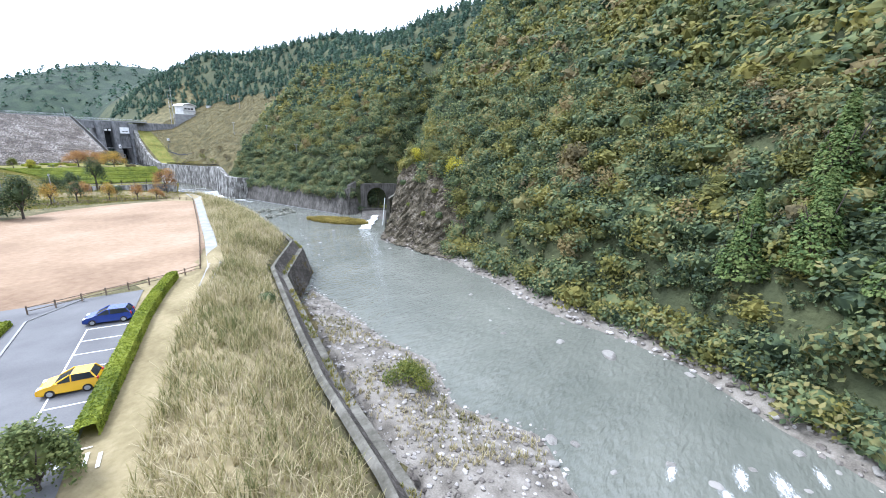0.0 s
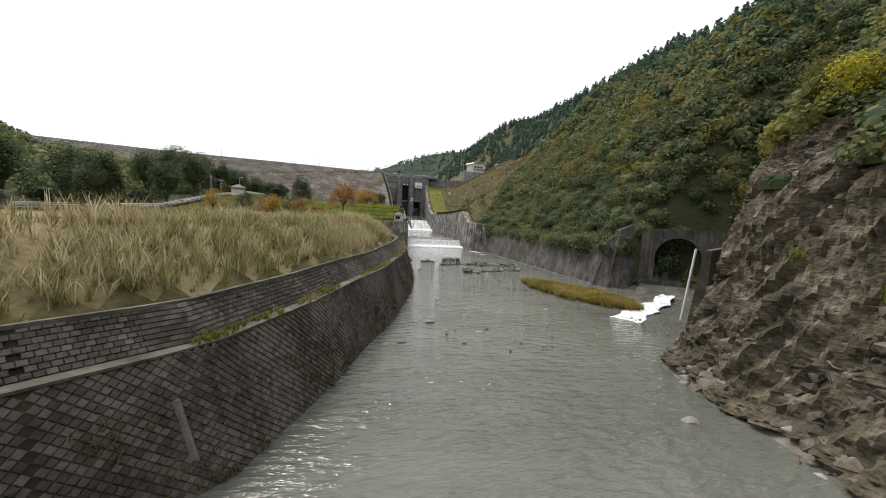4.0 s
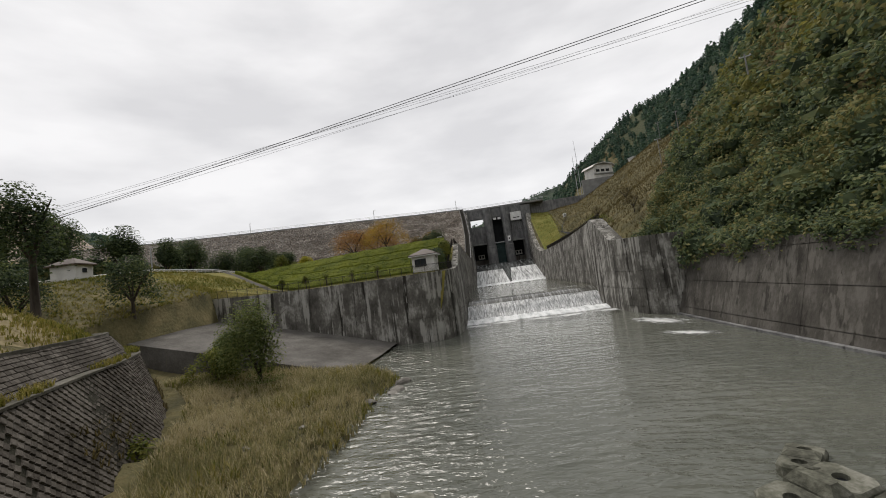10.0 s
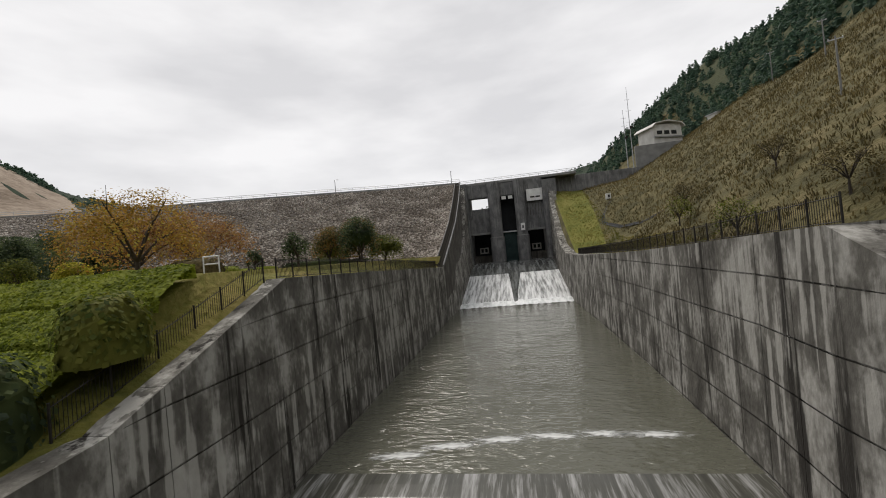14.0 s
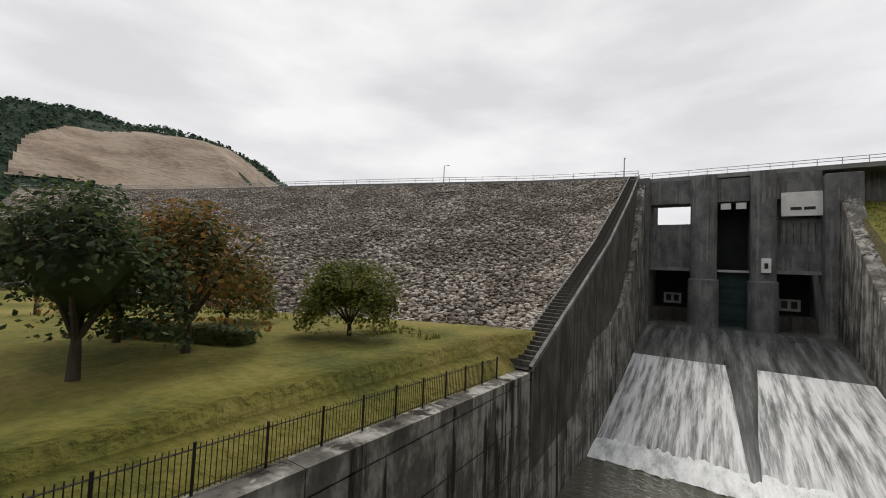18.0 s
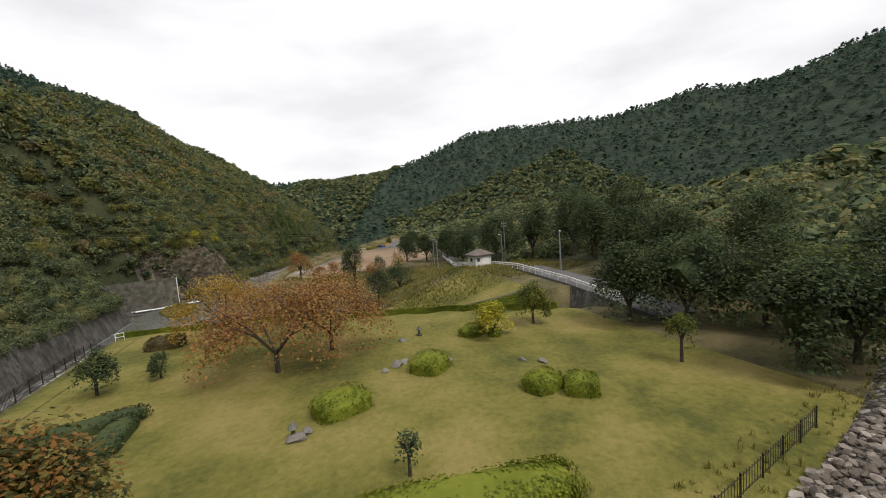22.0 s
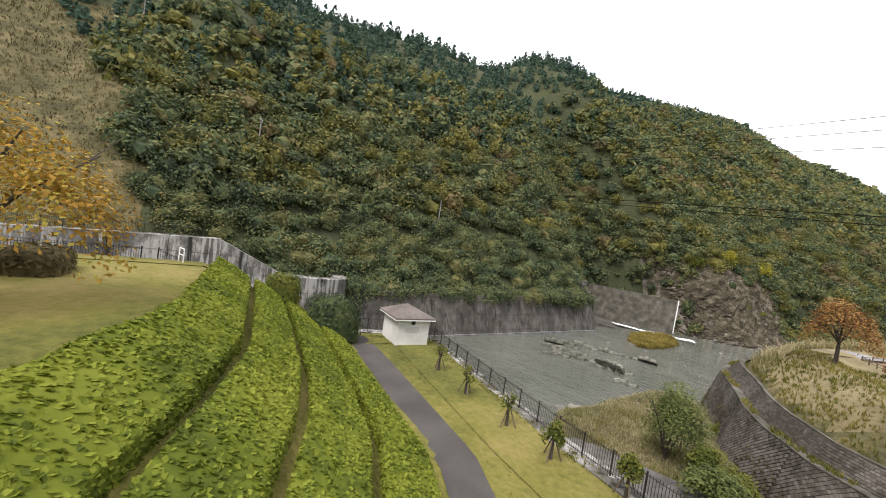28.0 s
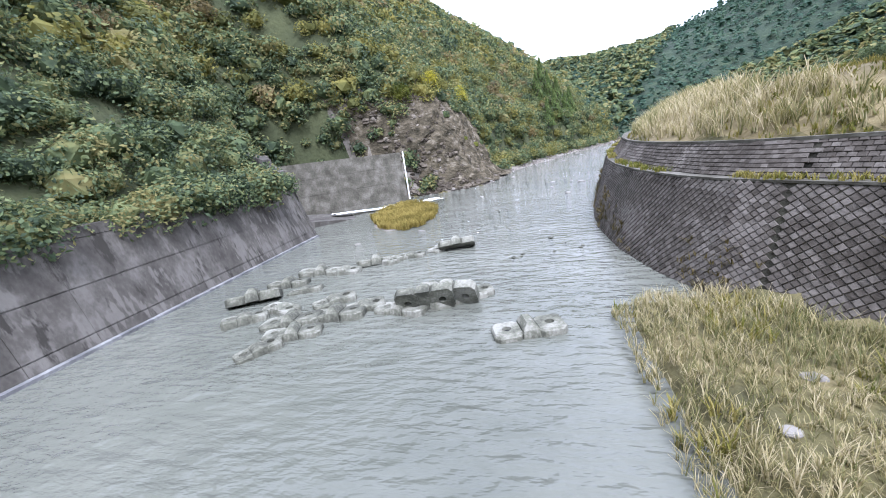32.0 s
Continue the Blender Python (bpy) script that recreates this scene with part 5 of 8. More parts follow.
def tree(name, label, x, y, high, radius, material, shape="spread", leaves=700, leaf=0.3, stem=0.35, z=None, lean=0.0, twiggy=False, dense=False):
    """A tapered trunk with limbs and a crown of small leaves with gaps."""
    z = gz(x, y) if z is None else z
    root = thing(name, label, "tree", (x, y, z), RNG.uniform(0, 360))
    bm = bmesh.new()
    fork = high * stem
    r = (0.017 if twiggy else 0.026) * high + 0.05
    rod((0, 0, -0.3), (lean * 0.3, 0, fork * 0.6), r, 8, r * 0.8, bm)
    rod((lean * 0.3, 0, fork * 0.58), (lean, 0, fork), r * 0.8, 8, r * 0.62, bm)
    part("trunk", bm, M_BARK, root)
    limbs = 9 if twiggy else 6
    for k in range(limbs):
        a = 2 * math.pi * (k + RNG.uniform(-0.3, 0.3)) / limbs
        e = Vector((lean + math.cos(a) * radius * RNG.uniform(0.45, 0.8), math.sin(a) * radius * RNG.uniform(0.45, 0.8), fork + (high - fork) * RNG.uniform(0.4, 0.8)))
        mid = Vector((lean, 0, fork * 0.9)).lerp(e, 0.45) + Vector((0, 0, 0.06 * high))
        bm = rod((lean, 0, fork * 0.9), mid, r * 0.5, 6, r * 0.33)
        rod(mid, e, r * 0.33, 6, r * 0.12, bm)
        for _ in range(3 if twiggy else 1):
            e2 = mid.lerp(e, RNG.uniform(0.2, 0.8))
            rod(e2, e2 + Vector((RNG.uniform(-1, 1), RNG.uniform(-1, 1), RNG.uniform(0.3, 1))) * radius * 0.35, r * 0.16, 5, r * 0.05, bm)
        part("limb", bm, M_BARK, root)
    many, small = (leaves * 2, leaf * 0.8) if twiggy else (int(leaves * 3.6), leaf * 0.85)
    q = leaf_cloud(many, shape, small / radius, 0.45, 13, 0.9, 0.8 if shape == "cone" else 0.3)
    q = q.reshape(-1, 4, 3)
    mid = q.mean(1)
    off = (q - mid[:, None]) * radius
    q = mid
    wide = np.percentile(np.hypot(q[:, 0], q[:, 1]), 96)
    if shape != "cone":
        keep = np.hypot(q[:, 0], q[:, 1]) < wide * 0.97
        q, off = q[keep], off[keep]
        q[:, 2] -= 0.22 * (np.hypot(q[:, 0], q[:, 1]) / wide) ** 2
    z0, z1 = np.percentile(q[:, 2], 2), np.percentile(q[:, 2], 99)
    low = fork * (0.75 if shape != "cone" else 0.4)
    q = q * [radius / wide, radius / wide, 1]
    rel = np.clip((q[:, 2] - z0) / (z1 - z0), 0, 1)
    q[:, 2] = low + (rel if shape == "cone" else rel ** 0.75) * (high - low)
    q[:, 2] = np.clip(q[:, 2], low, high)
    q[:, 0] += lean
    q = (q[:, None] + off).reshape(-1, 3)
    if dense:
        hv = HEARTS[int(RNG.integers(0, 5))] * [radius * 0.5, radius * 0.5, (high - low) * 0.26] + [lean, 0, (high + low) / 2 - 0.04 * high]
        mpart("inner_foliage", mesh_np("inner_foliage", hv, ICO1F, material), root, "shaded inner leaves")
    mpart("crown", mesh_np("crown", q, np.arange(len(q)).reshape(-1, 4), material), root)
    return root


def shrub(name, label, x, y, rx, ry, high, material, leaves=500, leaf=0.16, rz=0.0, z=None, category="shrub", flat=0.75, group=""):
    """A rounded clipped or loose shrub of small leaves over a dark heart."""
    z = gz(x, y) if z is None else z
    root = thing(name, label, category, (x, y, z - 0.03), rz, group)
    d = RNG.normal(size=(leaves, 3))
    d /= np.linalg.norm(d, axis=1, keepdims=True)
    d[:, 2] = np.abs(d[:, 2])
    k = np.sign(d) * np.abs(d) ** flat
    k /= np.maximum(np.abs(k).max(1, keepdims=True) ** 0.35, 0.01)
    p = k * [rx, ry, high] * RNG.uniform(0.9, 1.03, (leaves, 1))
    t = np.cross(d, RNG.normal(size=(leaves, 3)))
    t /= np.linalg.norm(t, axis=1, keepdims=True)
    n2 = d + RNG.normal(size=(leaves, 3)) * 0.35
    b = np.cross(n2, t)
    s = leaf * RNG.uniform(0.7, 1.3, (leaves, 1))
    q = np.stack([p - t * s * 0.6, p + b * s * 0.4, p + t * s * 0.6, p - b * s * 0.4], 1).reshape(-1, 3)
    mpart("foliage", mesh_np("foliage", q, np.arange(len(q)).reshape(-1, 4), material), root)
    v = np.sign(ICO2) * np.abs(ICO2) ** flat
    v /= np.maximum(np.abs(v).max(1, keepdims=True) ** 0.35, 0.01)
    v = v * [rx * 0.93, ry * 0.93, high * 0.93]
    v[:, 2] = np.maximum(v[:, 2], 0)
    mpart("heart", mesh_np("heart", v, ICO2F, material), root, "shaded inner leaves")
    return root


M_AUTUMN = leafmat("turning_leaves", [(0.05, 0.06, 0.02), (0.11, 0.11, 0.03), (0.22, 0.15, 0.04), (0.27, 0.13, 0.035)], 0.35)
M_BRIGHTCEDAR = leafmat("bright_cedar_leaves", [(0.06, 0.10, 0.03), (0.11, 0.16, 0.045), (0.16, 0.20, 0.06)], 0.3)
M_PINE = leafmat("pine_needles", [(0.075, 0.10, 0.03), (0.14, 0.17, 0.05), (0.20, 0.22, 0.07)], 0.3)
for y, d_, h, r, m in ((-146, 9, 6, 3.2, M_WYELLOW), (-141, 12, 6.5, 3.4, M_YELLEAF), (-137, 13.5, 6, 3.0, M_WYELLOW), (-133, 12.5, 5.5, 3.0, M_WYELLOW), (-129, 14, 6.5, 3.4, M_WYELLOW), (-124.5, 13, 5.5, 3.0, M_YELLEAF), (-120, 14, 6, 3.2, M_WYELLOW), (-116, 12.5, 5, 2.8, M_LIME)):
    tree("crag_tree", "leafy tree with yellowing leaves on the edge of the crag", float(right_edge(y)) + d_, y, h, r, m, "round", 900, 0.26, 0.2, dense=True)
for y, d_, r in ((-144, 5.5, 1.3), (-140, 7.5, 1.5), (-136, 9, 1.2), (-134, 6.5, 1.1), (-130, 9.5, 1.4), (-127, 7, 1.0), (-122, 9, 1.3), (-147, 4.5, 1.2)):
    shrub("crag_shrub", "scrubby green-brown bush rooted in the crag", float(right_edge(y)) + d_, y, r, r * 1.2, r * 1.1, M_DARKLEAF if r > 1.25 else M_LIME, 420, 0.2, RNG.uniform(0, 90), group="bushes on the crag")
CLIP = "low rounded clipped azalea bush on the lawn"
for x, y, rx, ry, h in ((-37.8, 48.0, 2.0, 1.6, 1.35), (-44.9, 44.4, 1.7, 1.5, 1.3), (-50.8, 51.2, 1.5, 1.2, 1.2), (-52.7, 52.8, 1.25, 1.15, 1.2), (-51.3, 37.8, 1.5, 1.1, 1.0), (-53.0, 39.4, 0.8, 0.7, 0.7)):
    shrub("azalea_bush", CLIP, x, y, rx, ry, h, M_HEDGE, 900, 0.13, RNG.uniform(0, 60), group="clipped bushes on the lawn")
shrub("long_hedge", "long low clipped hedge along the lawn path", -42.0, 59.4, 5.0, 1.3, 1.0, M_HEDGE, 2600, 0.14, -8, category="hedge", flat=0.5)
shrub("long_hedge", "low curved clipped hedge beside the spillway fence", -22.4, 43.6, 3.4, 0.9, 0.8, M_DARKLEAF, 900, 0.14, 20, category="hedge", flat=0.5)
shrub("long_hedge", "low curved clipped hedge beside the spillway fence", -24.6, 45.6, 0.9, 2.4, 0.8, M_DARKLEAF, 700, 0.14, 0, category="hedge", flat=0.5)
shrub("long_hedge", "dark clipped hedge under the lawn trees", -25.6, 59.2, 4.4, 0.9, 0.9, M_DARKLEAF, 1000, 0.15, 25, category="hedge", flat=0.5)
shrub("dark_shrub", "dense dark evergreen shrub beside the white hut", -15.4, 7.4, 2.0, 2.4, 3.6, M_DARKLEAF, 1500, 0.22)
shrub("green_shrub", "bright green shrub above the spillway wall", -13.9, 11.4, 1.1, 1.5, 2.6, M_LIME, 800, 0.2)
shrub("lawn_shrub", "loose brown-green shrub on the lawn", -21.5, 24.5, 2.0, 1.4, 1.3, M_BROWNGRASS, 700, 0.2)
tree("cherry_tree", "wide spreading cherry tree with red-brown autumn leaves on the lawn", -38.0, 35.2, 7.4, 6.8, M_REDLEAF, "spread", 3000, 0.24, 0.24)
tree("cherry_tree", "wide spreading cherry tree with orange-red autumn leaves on the lawn", -33.4, 38.8, 7.3, 6.8, M_REDLEAF, "spread", 2700, 0.24, 0.24)
tree("cherry_tree", "spreading cherry tree with yellow-orange autumn leaves above the hedge", -27.6, 25.6, 7.2, 5.6, M_ORLEAF, "spread", 2200, 0.22, 0.24)
tree("ginkgo_tree", "small bright yellow tree on the lawn", -52.7, 39.9, 3.4, 2.2, M_YELLEAF, "round", 900, 0.24, 0.22)
tree("maple_tree", "small yellow-green tree at the lawn's edge", -58.2, 37.9, 4.4, 2.0, M_LIME, "round", 900, 0.24, 0.3)
tree("sapling", "thin young tree with pale green leaves", -61.8, 52.4, 3.7, 1.2, M_LIME, "round", 260, 0.2, 0.5)
tree("sapling", "thin young tree in the lawn with sparse leaves", -40.2, 56.4, 2.2, 0.7, M_DARKLEAF, "round", 90, 0.2, 0.55)
for x, y, h, r in ((-66.4, 42.6, 8, 4.0), (-80, 35, 10, 4.8), (-86, 42, 11, 5.2), (-80, 57, 9.5, 4.6), (-70.0, 46.0, 8.5, 4.4), (-74.5, 50.0, 9, 4.4), (-66.8, 57.0, 7.5, 3.6), (-71.0, 58.0, 8.5, 4.0), (-77.0, 43.0, 8.5, 4.2)):
    tree("evergreen_oak", "dense dark evergreen oak at the lawn's edge", x, y, h, r, M_DARKLEAF, "round", 1700, 0.34, 0.2, dense=True)
tree("oak_tree", "dense yellow-green tree at the edge of the lawn", -75, 54, 7.5, 3.6, M_LIME, "round", 1200, 0.3, 0.2, dense=True)
tree("lawn_tree", "dark green broadleaf tree beside the spillway fence", -19.9, 53.4, 6.6, 3.5, M_DARKLEAF, "round", 1600, 0.27, 0.22, dense=True)
tree("lawn_tree", "broadleaf tree turning brown and orange beside the fence", -22.0, 57.8, 6.8, 3.8, M_AUTUMN, "round", 1700, 0.28, 0.22)
tree("lawn_tree", "green broadleaf tree with orange tips beside the fence", -26.4, 56.6, 6.0, 3.2, M_AUTUMN, "round", 1500, 0.28, 0.22)
tree("lawn_tree", "rounded yellow-green tree at the foot of the dam", -29.4, 63.6, 4.4, 3.2, M_LIME, "spread", 2000, 0.26, 0.16, dense=True)
tree("lawn_tree", "pale green feathery tree at the foot of the dam", -20.6, 66.4, 4.6, 3.4, M_LIME, "spread", 2200, 0.24, 0.16, dense=True)
tree("young_tree", "small green tree beside the spillway wall", -20.2, 36.6, 3.6, 1.7, M_DARKLEAF, "round", 600, 0.22, 0.35)
tree("young_tree", "small dark shrub-like tree by the hedge", -24.0, 35.0, 2.2, 1.0, M_DARKLEAF, "round", 300, 0.2, 0.3)
tree("pine_tree", "bushy green pine on the grassy spit", -29.4, -22.5, 7.8, 3.6, M_PINE, "round", 2700, 0.24, 0.08)
tree("pine_tree", "smaller bushy pine on the grassy spit", -36.4, -15.5, 4.4, 3.0, M_PINE, "round", 1600, 0.28, 0.12)
tree("riverbank_tree", "low spreading green tree on the spit", -34.4, -21.5, 3.4, 3.2, M_LIME, "spread", 1400, 0.26, 0.12)
tree("riverbank_tree", "low yellow-green tree at the head of the block wall", -28.4, -38.0, 3.0, 2.0, M_LIME, "spread", 500, 0.26, 0.2)
tree("bank_tree", "tall thin-leaved tree above the grass bank", -47, -27, 12.5, 3.6, M_DARKLEAF, "round", 1500, 0.3, 0.5, 9.5)
tree("evergreen_oak", "dark rounded evergreen tree above the grass bank", -50.5, -13.5, 7.6, 3.6, M_DARKLEAF, "round", 1300, 0.3, 0.25, 9.0)
tree("evergreen_oak", "dark rounded evergreen tree above the grass bank", -57.0, -21.0, 7.6, 3.8, M_DARKLEAF, "round", 1100, 0.3, 0.25, 9.0)
for x, y, h in ((-27.5, -226, 13), (-30.5, -221, 11), (-25.5, -214, 12), (-23.5, -221, 14), (-33, -229, 12), (-22, -208, 12), (-21, -229, 14), (-18.5, -215, 13)):
    tree("cedar_tree", "tall bright green cedar on the steep bank", x, y, h, 3.2, M_BRIGHTCEDAR, "cone", 900, 0.55, 0.1)
tree("red_tree", "low red-brown autumn tree above the grass bank", -54, -38, 5.0, 3.2, M_REDLEAF, "round", 900, 0.28, 0.2)
tree("red_tree", "tall orange-brown autumn tree beside the sand field", -34.2, -50.5, 8.0, 4.0, M_REDLEAF, "round", 1100, 0.3, 0.35)
for x, y, h, m in ((-44, -55, 5, M_REDLEAF), (-50, -51, 5.5, M_ORLEAF), (-57, -48, 6, M_DARKLEAF), (-63, -50, 6, M_ORLEAF), (-39.5, -57, 3.5, M_REDLEAF), (-47, -46, 4, M_DARKLEAF)):
    tree("park_tree", "small autumn tree round the sand field", x, y, h, 2.4, m, "round", 500, 0.28, 0.32)
for x, y, h, r in ((-84, -62, 12, 5), (-90, -70, 13, 6), (-78, -68, 11, 4.6), (-98, -74, 13, 6), (-106, -84, 13, 6), (-72, -74, 10, 4)):
    tree("evergreen_oak", "tall dark evergreen oak beyond the sand field", x, y, h, r, M_DARKLEAF, "round", 1300, 0.45, 0.2, dense=True)
for x, y, h, r in ((-80, -14, 12, 4.8), (-84, -4, 13.5, 5.2), (-86, 8, 13, 5.2), (-83, 18, 11, 4.8), (-93, 0, 14, 5.4), (-94, 14, 13, 5), (-81, 28, 9.5, 4.4), (-88, -24, 14, 5.4), (-79, -34, 11.5, 4.6)):
    tree("evergreen_oak", "large dark evergreen oak above the road", x, y, h, r, M_DARKLEAF, "round", 1500, 0.42, 0.2, dense=True)
tree("evergreen_oak", "grey-green tree beside the car park", -92, -144.5, 8.6, 5.2, M_DARKLEAF, "round", 2200, 0.36, 0.18)
tree("pine_tree", "bushy young pine at the edge of the car park", -86.2, -178.2, 4.2, 2.1, M_PINE, "round", 1500, 0.24, 0.1, dense=True)
tree("bank_shrub", "loose green shrub on the gravel bar", -55.6, -177.9, 2.4, 3.2, M_LIME, "spread", 1100, 0.24, 0.12)
shrub("bank_shrub", "small shrub above the block wall", -62.5, -160, 1.2, 1.0, 1.3, M_DARKLEAF, 300, 0.2)
for x, y in ((24, 58), (28, 66), (22, 40), (31, 49), (27, 34)):
    tree("slope_tree", "small sparse tree on the brown grass slope", x, y, 4.2, 2.2, M_LIME if x < 25 else M_BROWNGRASS, "spread", 500, 0.24, 0.3, None, 0, True)
for k, (x, y) in enumerate(((-23.6, 1.5), (-27.9, 2.1), (-32.2, 2.3), (-35.6, 2.4), (-39.0, 1.3))):
    t = tree("staked_sapling", "newly planted sapling tied to wooden stakes", x, y, 2.0, 0.6, M_LIME, "round", 60 + 200 * (k > 2), 0.18, 0.55)
    for a in (0, 120, 240):
        q = Vector((0.55, 0, 0))
        q.rotate(Euler((0, 0, radians(a))))
        part("stake", rod(q, q * 0.12 + Vector((0, 0, 1.15)), 0.035, 6), M_WOOD, t)

# ---------------------------------------------------------------- azalea terrace, path and fences
for k, (f0, f1) in enumerate(((0.0, 0.21), (0.25, 0.47), (0.51, 0.72), (0.76, 1.0))):
    root = thing("terrace_hedge", "long clipped azalea hedge row on the bank above the path", "hedge", group="terraced hedges")
    xs_ = np.linspace(-14.2, -64, 70)
    body = []
    for x in xs_:
        s0, n0 = float(hedge_south(x)), float(hedge_north(x))
        ya, yb = s0 + (n0 - s0) * f0, s0 + (n0 - s0) * f1
        za, zb = gz(x, ya), gz(x, yb)
        za, zb = max(za, 9.6), max(zb, 9.6)
        h = 0.62 + 0.06 * math.sin(x * 1.7 + k)
        body.append([(x, ya, za - 0.1), (x, ya + 0.08, za + h), (x, (ya + yb) / 2, (za + zb) / 2 + h + 0.1), (x, yb - 0.08, zb + h), (x, yb, zb - 0.1)])
    part("heart", loft(body), M_HEDGE, root, "shaded inner leaves")
    B = np.array(body)
    n = 16000
    u, w = RNG.uniform(0, len(xs_) - 1.001, n), RNG.uniform(0, 3.999, n)
    i0, j0 = u.astype(int), w.astype(int)
    fu, fw = (u - i0)[:, None], (w - j0)[:, None]
    p = (B[i0, j0] * (1 - fu) + B[i0 + 1, j0] * fu) * (1 - fw) + (B[i0, j0 + 1] * (1 - fu) + B[i0 + 1, j0 + 1] * fu) * fw
    nrm = RNG.normal(size=(n, 3)) * 0.5 + [0, -0.25, 1]
    t = np.cross(nrm, RNG.normal(size=(n, 3)))
    t /= np.linalg.norm(t, axis=1, keepdims=True)
    b = np.cross(nrm, t)
    b /= np.linalg.norm(b, axis=1, keepdims=True)
    s = 0.10 * RNG.uniform(0.6, 1.3, (n, 1))
    p = p + [0, 0, 0.03]
    q = np.stack([p - t * s, p + b * s * 0.7, p + t * s, p - b * s * 0.7], 1).reshape(-1, 3)
    mpart("foliage", mesh_np("foliage", q, np.arange(len(q)).reshape(-1, 4), M_HEDGE), root)

rows = []
for x in np.linspace(-14.5, -66, 40):
    y = float(hedge_south(x)) - 0.6
    rows.append([(x, y - 2.1, gz(x, y - 2.1) + 0.03), (x, y - 1, gz(x, y - 1) + 0.06), (x, y, gz(x, y) + 0.03)])
tagged(part("path", loft(rows), M_PATH, None), "dark asphalt footpath below the hedge bank", "path", kind="structure")


BARS = {}


def bar_me(high):
    if high not in BARS:
        me = bpy.data.meshes.new("bar")
        bm = rod((0, 0, 0.05), (0, 0, high), 0.014, 4)
        bm.to_mesh(me)
        bm.free()
        me.materials.append(M_STEEL)
        BARS[high] = me
    return BARS[high]


def bar_fence(name, label, pts, high=1.25, step=0.14, post=2.0, group="bar fences"):
    """A steel fence of thin upright bars; a bay between two posts is one part."""
    root = thing(name, label, "fence", group=group)
    for a, b in zip(pts, pts[1:]):
        a, b = Vector(a), Vector(b)
        bays = max(1, int(round((b - a).length / post)))
        for k in range(bays):
            p, q = a.lerp(b, k / bays), a.lerp(b, (k + 1) / bays)
            part("post", rod(p - Vector((0, 0, 0.2)), p + Vector((0, 0, high + 0.05)), 0.045, 6), M_STEEL, root)
            for z in (0.12, high - 0.12):
                part("rail", rod(p + Vector((0, 0, z)), q + Vector((0, 0, z)), 0.022, 4), M_STEEL, root)
            n = max(2, int((q - p).length / step))
            for j in range(1, n):
                o = mpart("bar", bar_me(high), root)
                o.location = p.lerp(q, j / n)
    part("post", rod(Vector(pts[-1]) - Vector((0, 0, 0.2)), Vector(pts[-1]) + Vector((0, 0, high + 0.05)), 0.045, 6), M_STEEL, root)
    return root


bar_fence("park_fence", "dark steel bar fence along the spillway wall", [(-12.8, y, np.interp(y, [20, 34, 50, 70, 80], [14.8, 14.5, 14.0, 13.4, 13.3])) for y in (21, 34, 46, 58, 71)])
bar_fence("park_fence", "dark steel bar fence along the river wall below the path", [(-20.8, -2.1, 9.5), (-34, 0.0, 9.6), (-43, 1.0, 9.8), (-52, 1.8, 10.2)])
bar_fence("park_fence", "dark steel bar fence round the white hut", [(-20.8, -2.1, 9.5), (-15.6, -3.0, 9.5), (-13.7, -2.0, 9.5), (-12.7, 0.6, 9.6), (-12.5, 5, 9.8)])
bar_fence("park_fence", "dark steel bar fence running up beside the spillway wall", [(-13.4, 9, 10.4), (-13.3, 15, 12.7), (-13.0, 20, 14.8)])
bar_fence("park_fence", "dark steel bar fence on top of the far spillway wall", [(14.4, y, np.interp(y, [16, 40, 80], [15.0, 14.0, 13.2])) for y in (17, 34, 46, 58, 70, 84)])
bar_fence("toe_fence", "low dark steel fence along the foot of the dam", [(x, y - 1.2, z + 0.1) for x, y, z in TOE[1:5]], 1.0, 0.25)

# ---------------------------------------------------------------- white hut on the wall
def hip_roof(x0, x1, y0, y1, z, rise, over, thick=0.12):
    bm = bmesh.new()
    xa, xb, ya, yb = x0 - over, x1 + over, y0 - over, y1 + over
    r = (yb - ya) / 2
    lo = [bm.verts.new(p) for p in ((xa, ya, z), (xb, ya, z), (xb, yb, z), (xa, yb, z))]
    md = [bm.verts.new(p) for p in ((xa, ya, z + thick), (xb, ya, z + thick), (xb, yb, z + thick), (xa, yb, z + thick))]
    a, b = bm.verts.new((xa + r * 0.9, (ya + yb) / 2, z + rise)), bm.verts.new((xb - r * 0.9, (ya + yb) / 2, z + rise))
    bm.faces.new(lo[::-1])
    for k in range(4):
        bm.faces.new((lo[k], lo[(k + 1) % 4], md[(k + 1) % 4], md[k]))
    for fc in ((md[0], md[1], b, a), (md[1], md[2], b), (md[2], md[3], a, b), (md[3], md[0], a)):
        bm.faces.new(fc)
    bmesh.ops.recalc_face_normals(bm, faces=bm.faces)
    return bm


hut = thing("gauge_hut", "small white hut with a brown hipped roof behind the fence", "hut", (-15.9, 0.5, 9.5), -4)
hut.scale = (0.95, 0.95, 1.06)
part("plinth", box(-2.0, 2.0, -1.9, 1.9, -0.3, 0.12, 0.02), M_CONC_GREY, hut)
part("wall", box(-1.75, 1.75, -1.65, 1.65, 0.1, 2.5, 0.02), M_OFFWHITE, hut)
part("roof", hip_roof(-1.75, 1.75, -1.65, 1.65, 2.45, 0.95, 0.42), M_ROOF, hut)
part("fascia", box(-2.17, 2.17, -2.07, 2.07, 2.36, 2.45), M_WHITE, hut)
win = part("window", box(-1.3, 0.5, -1.72, -1.64, 0.95, 2.0, 0.01), M_STEEL, hut)
for x in (-1.22, -0.36):
    part("pane", box(x, x + 0.78, -1.735, -1.72, 1.03, 1.92), M_GLASS, win)
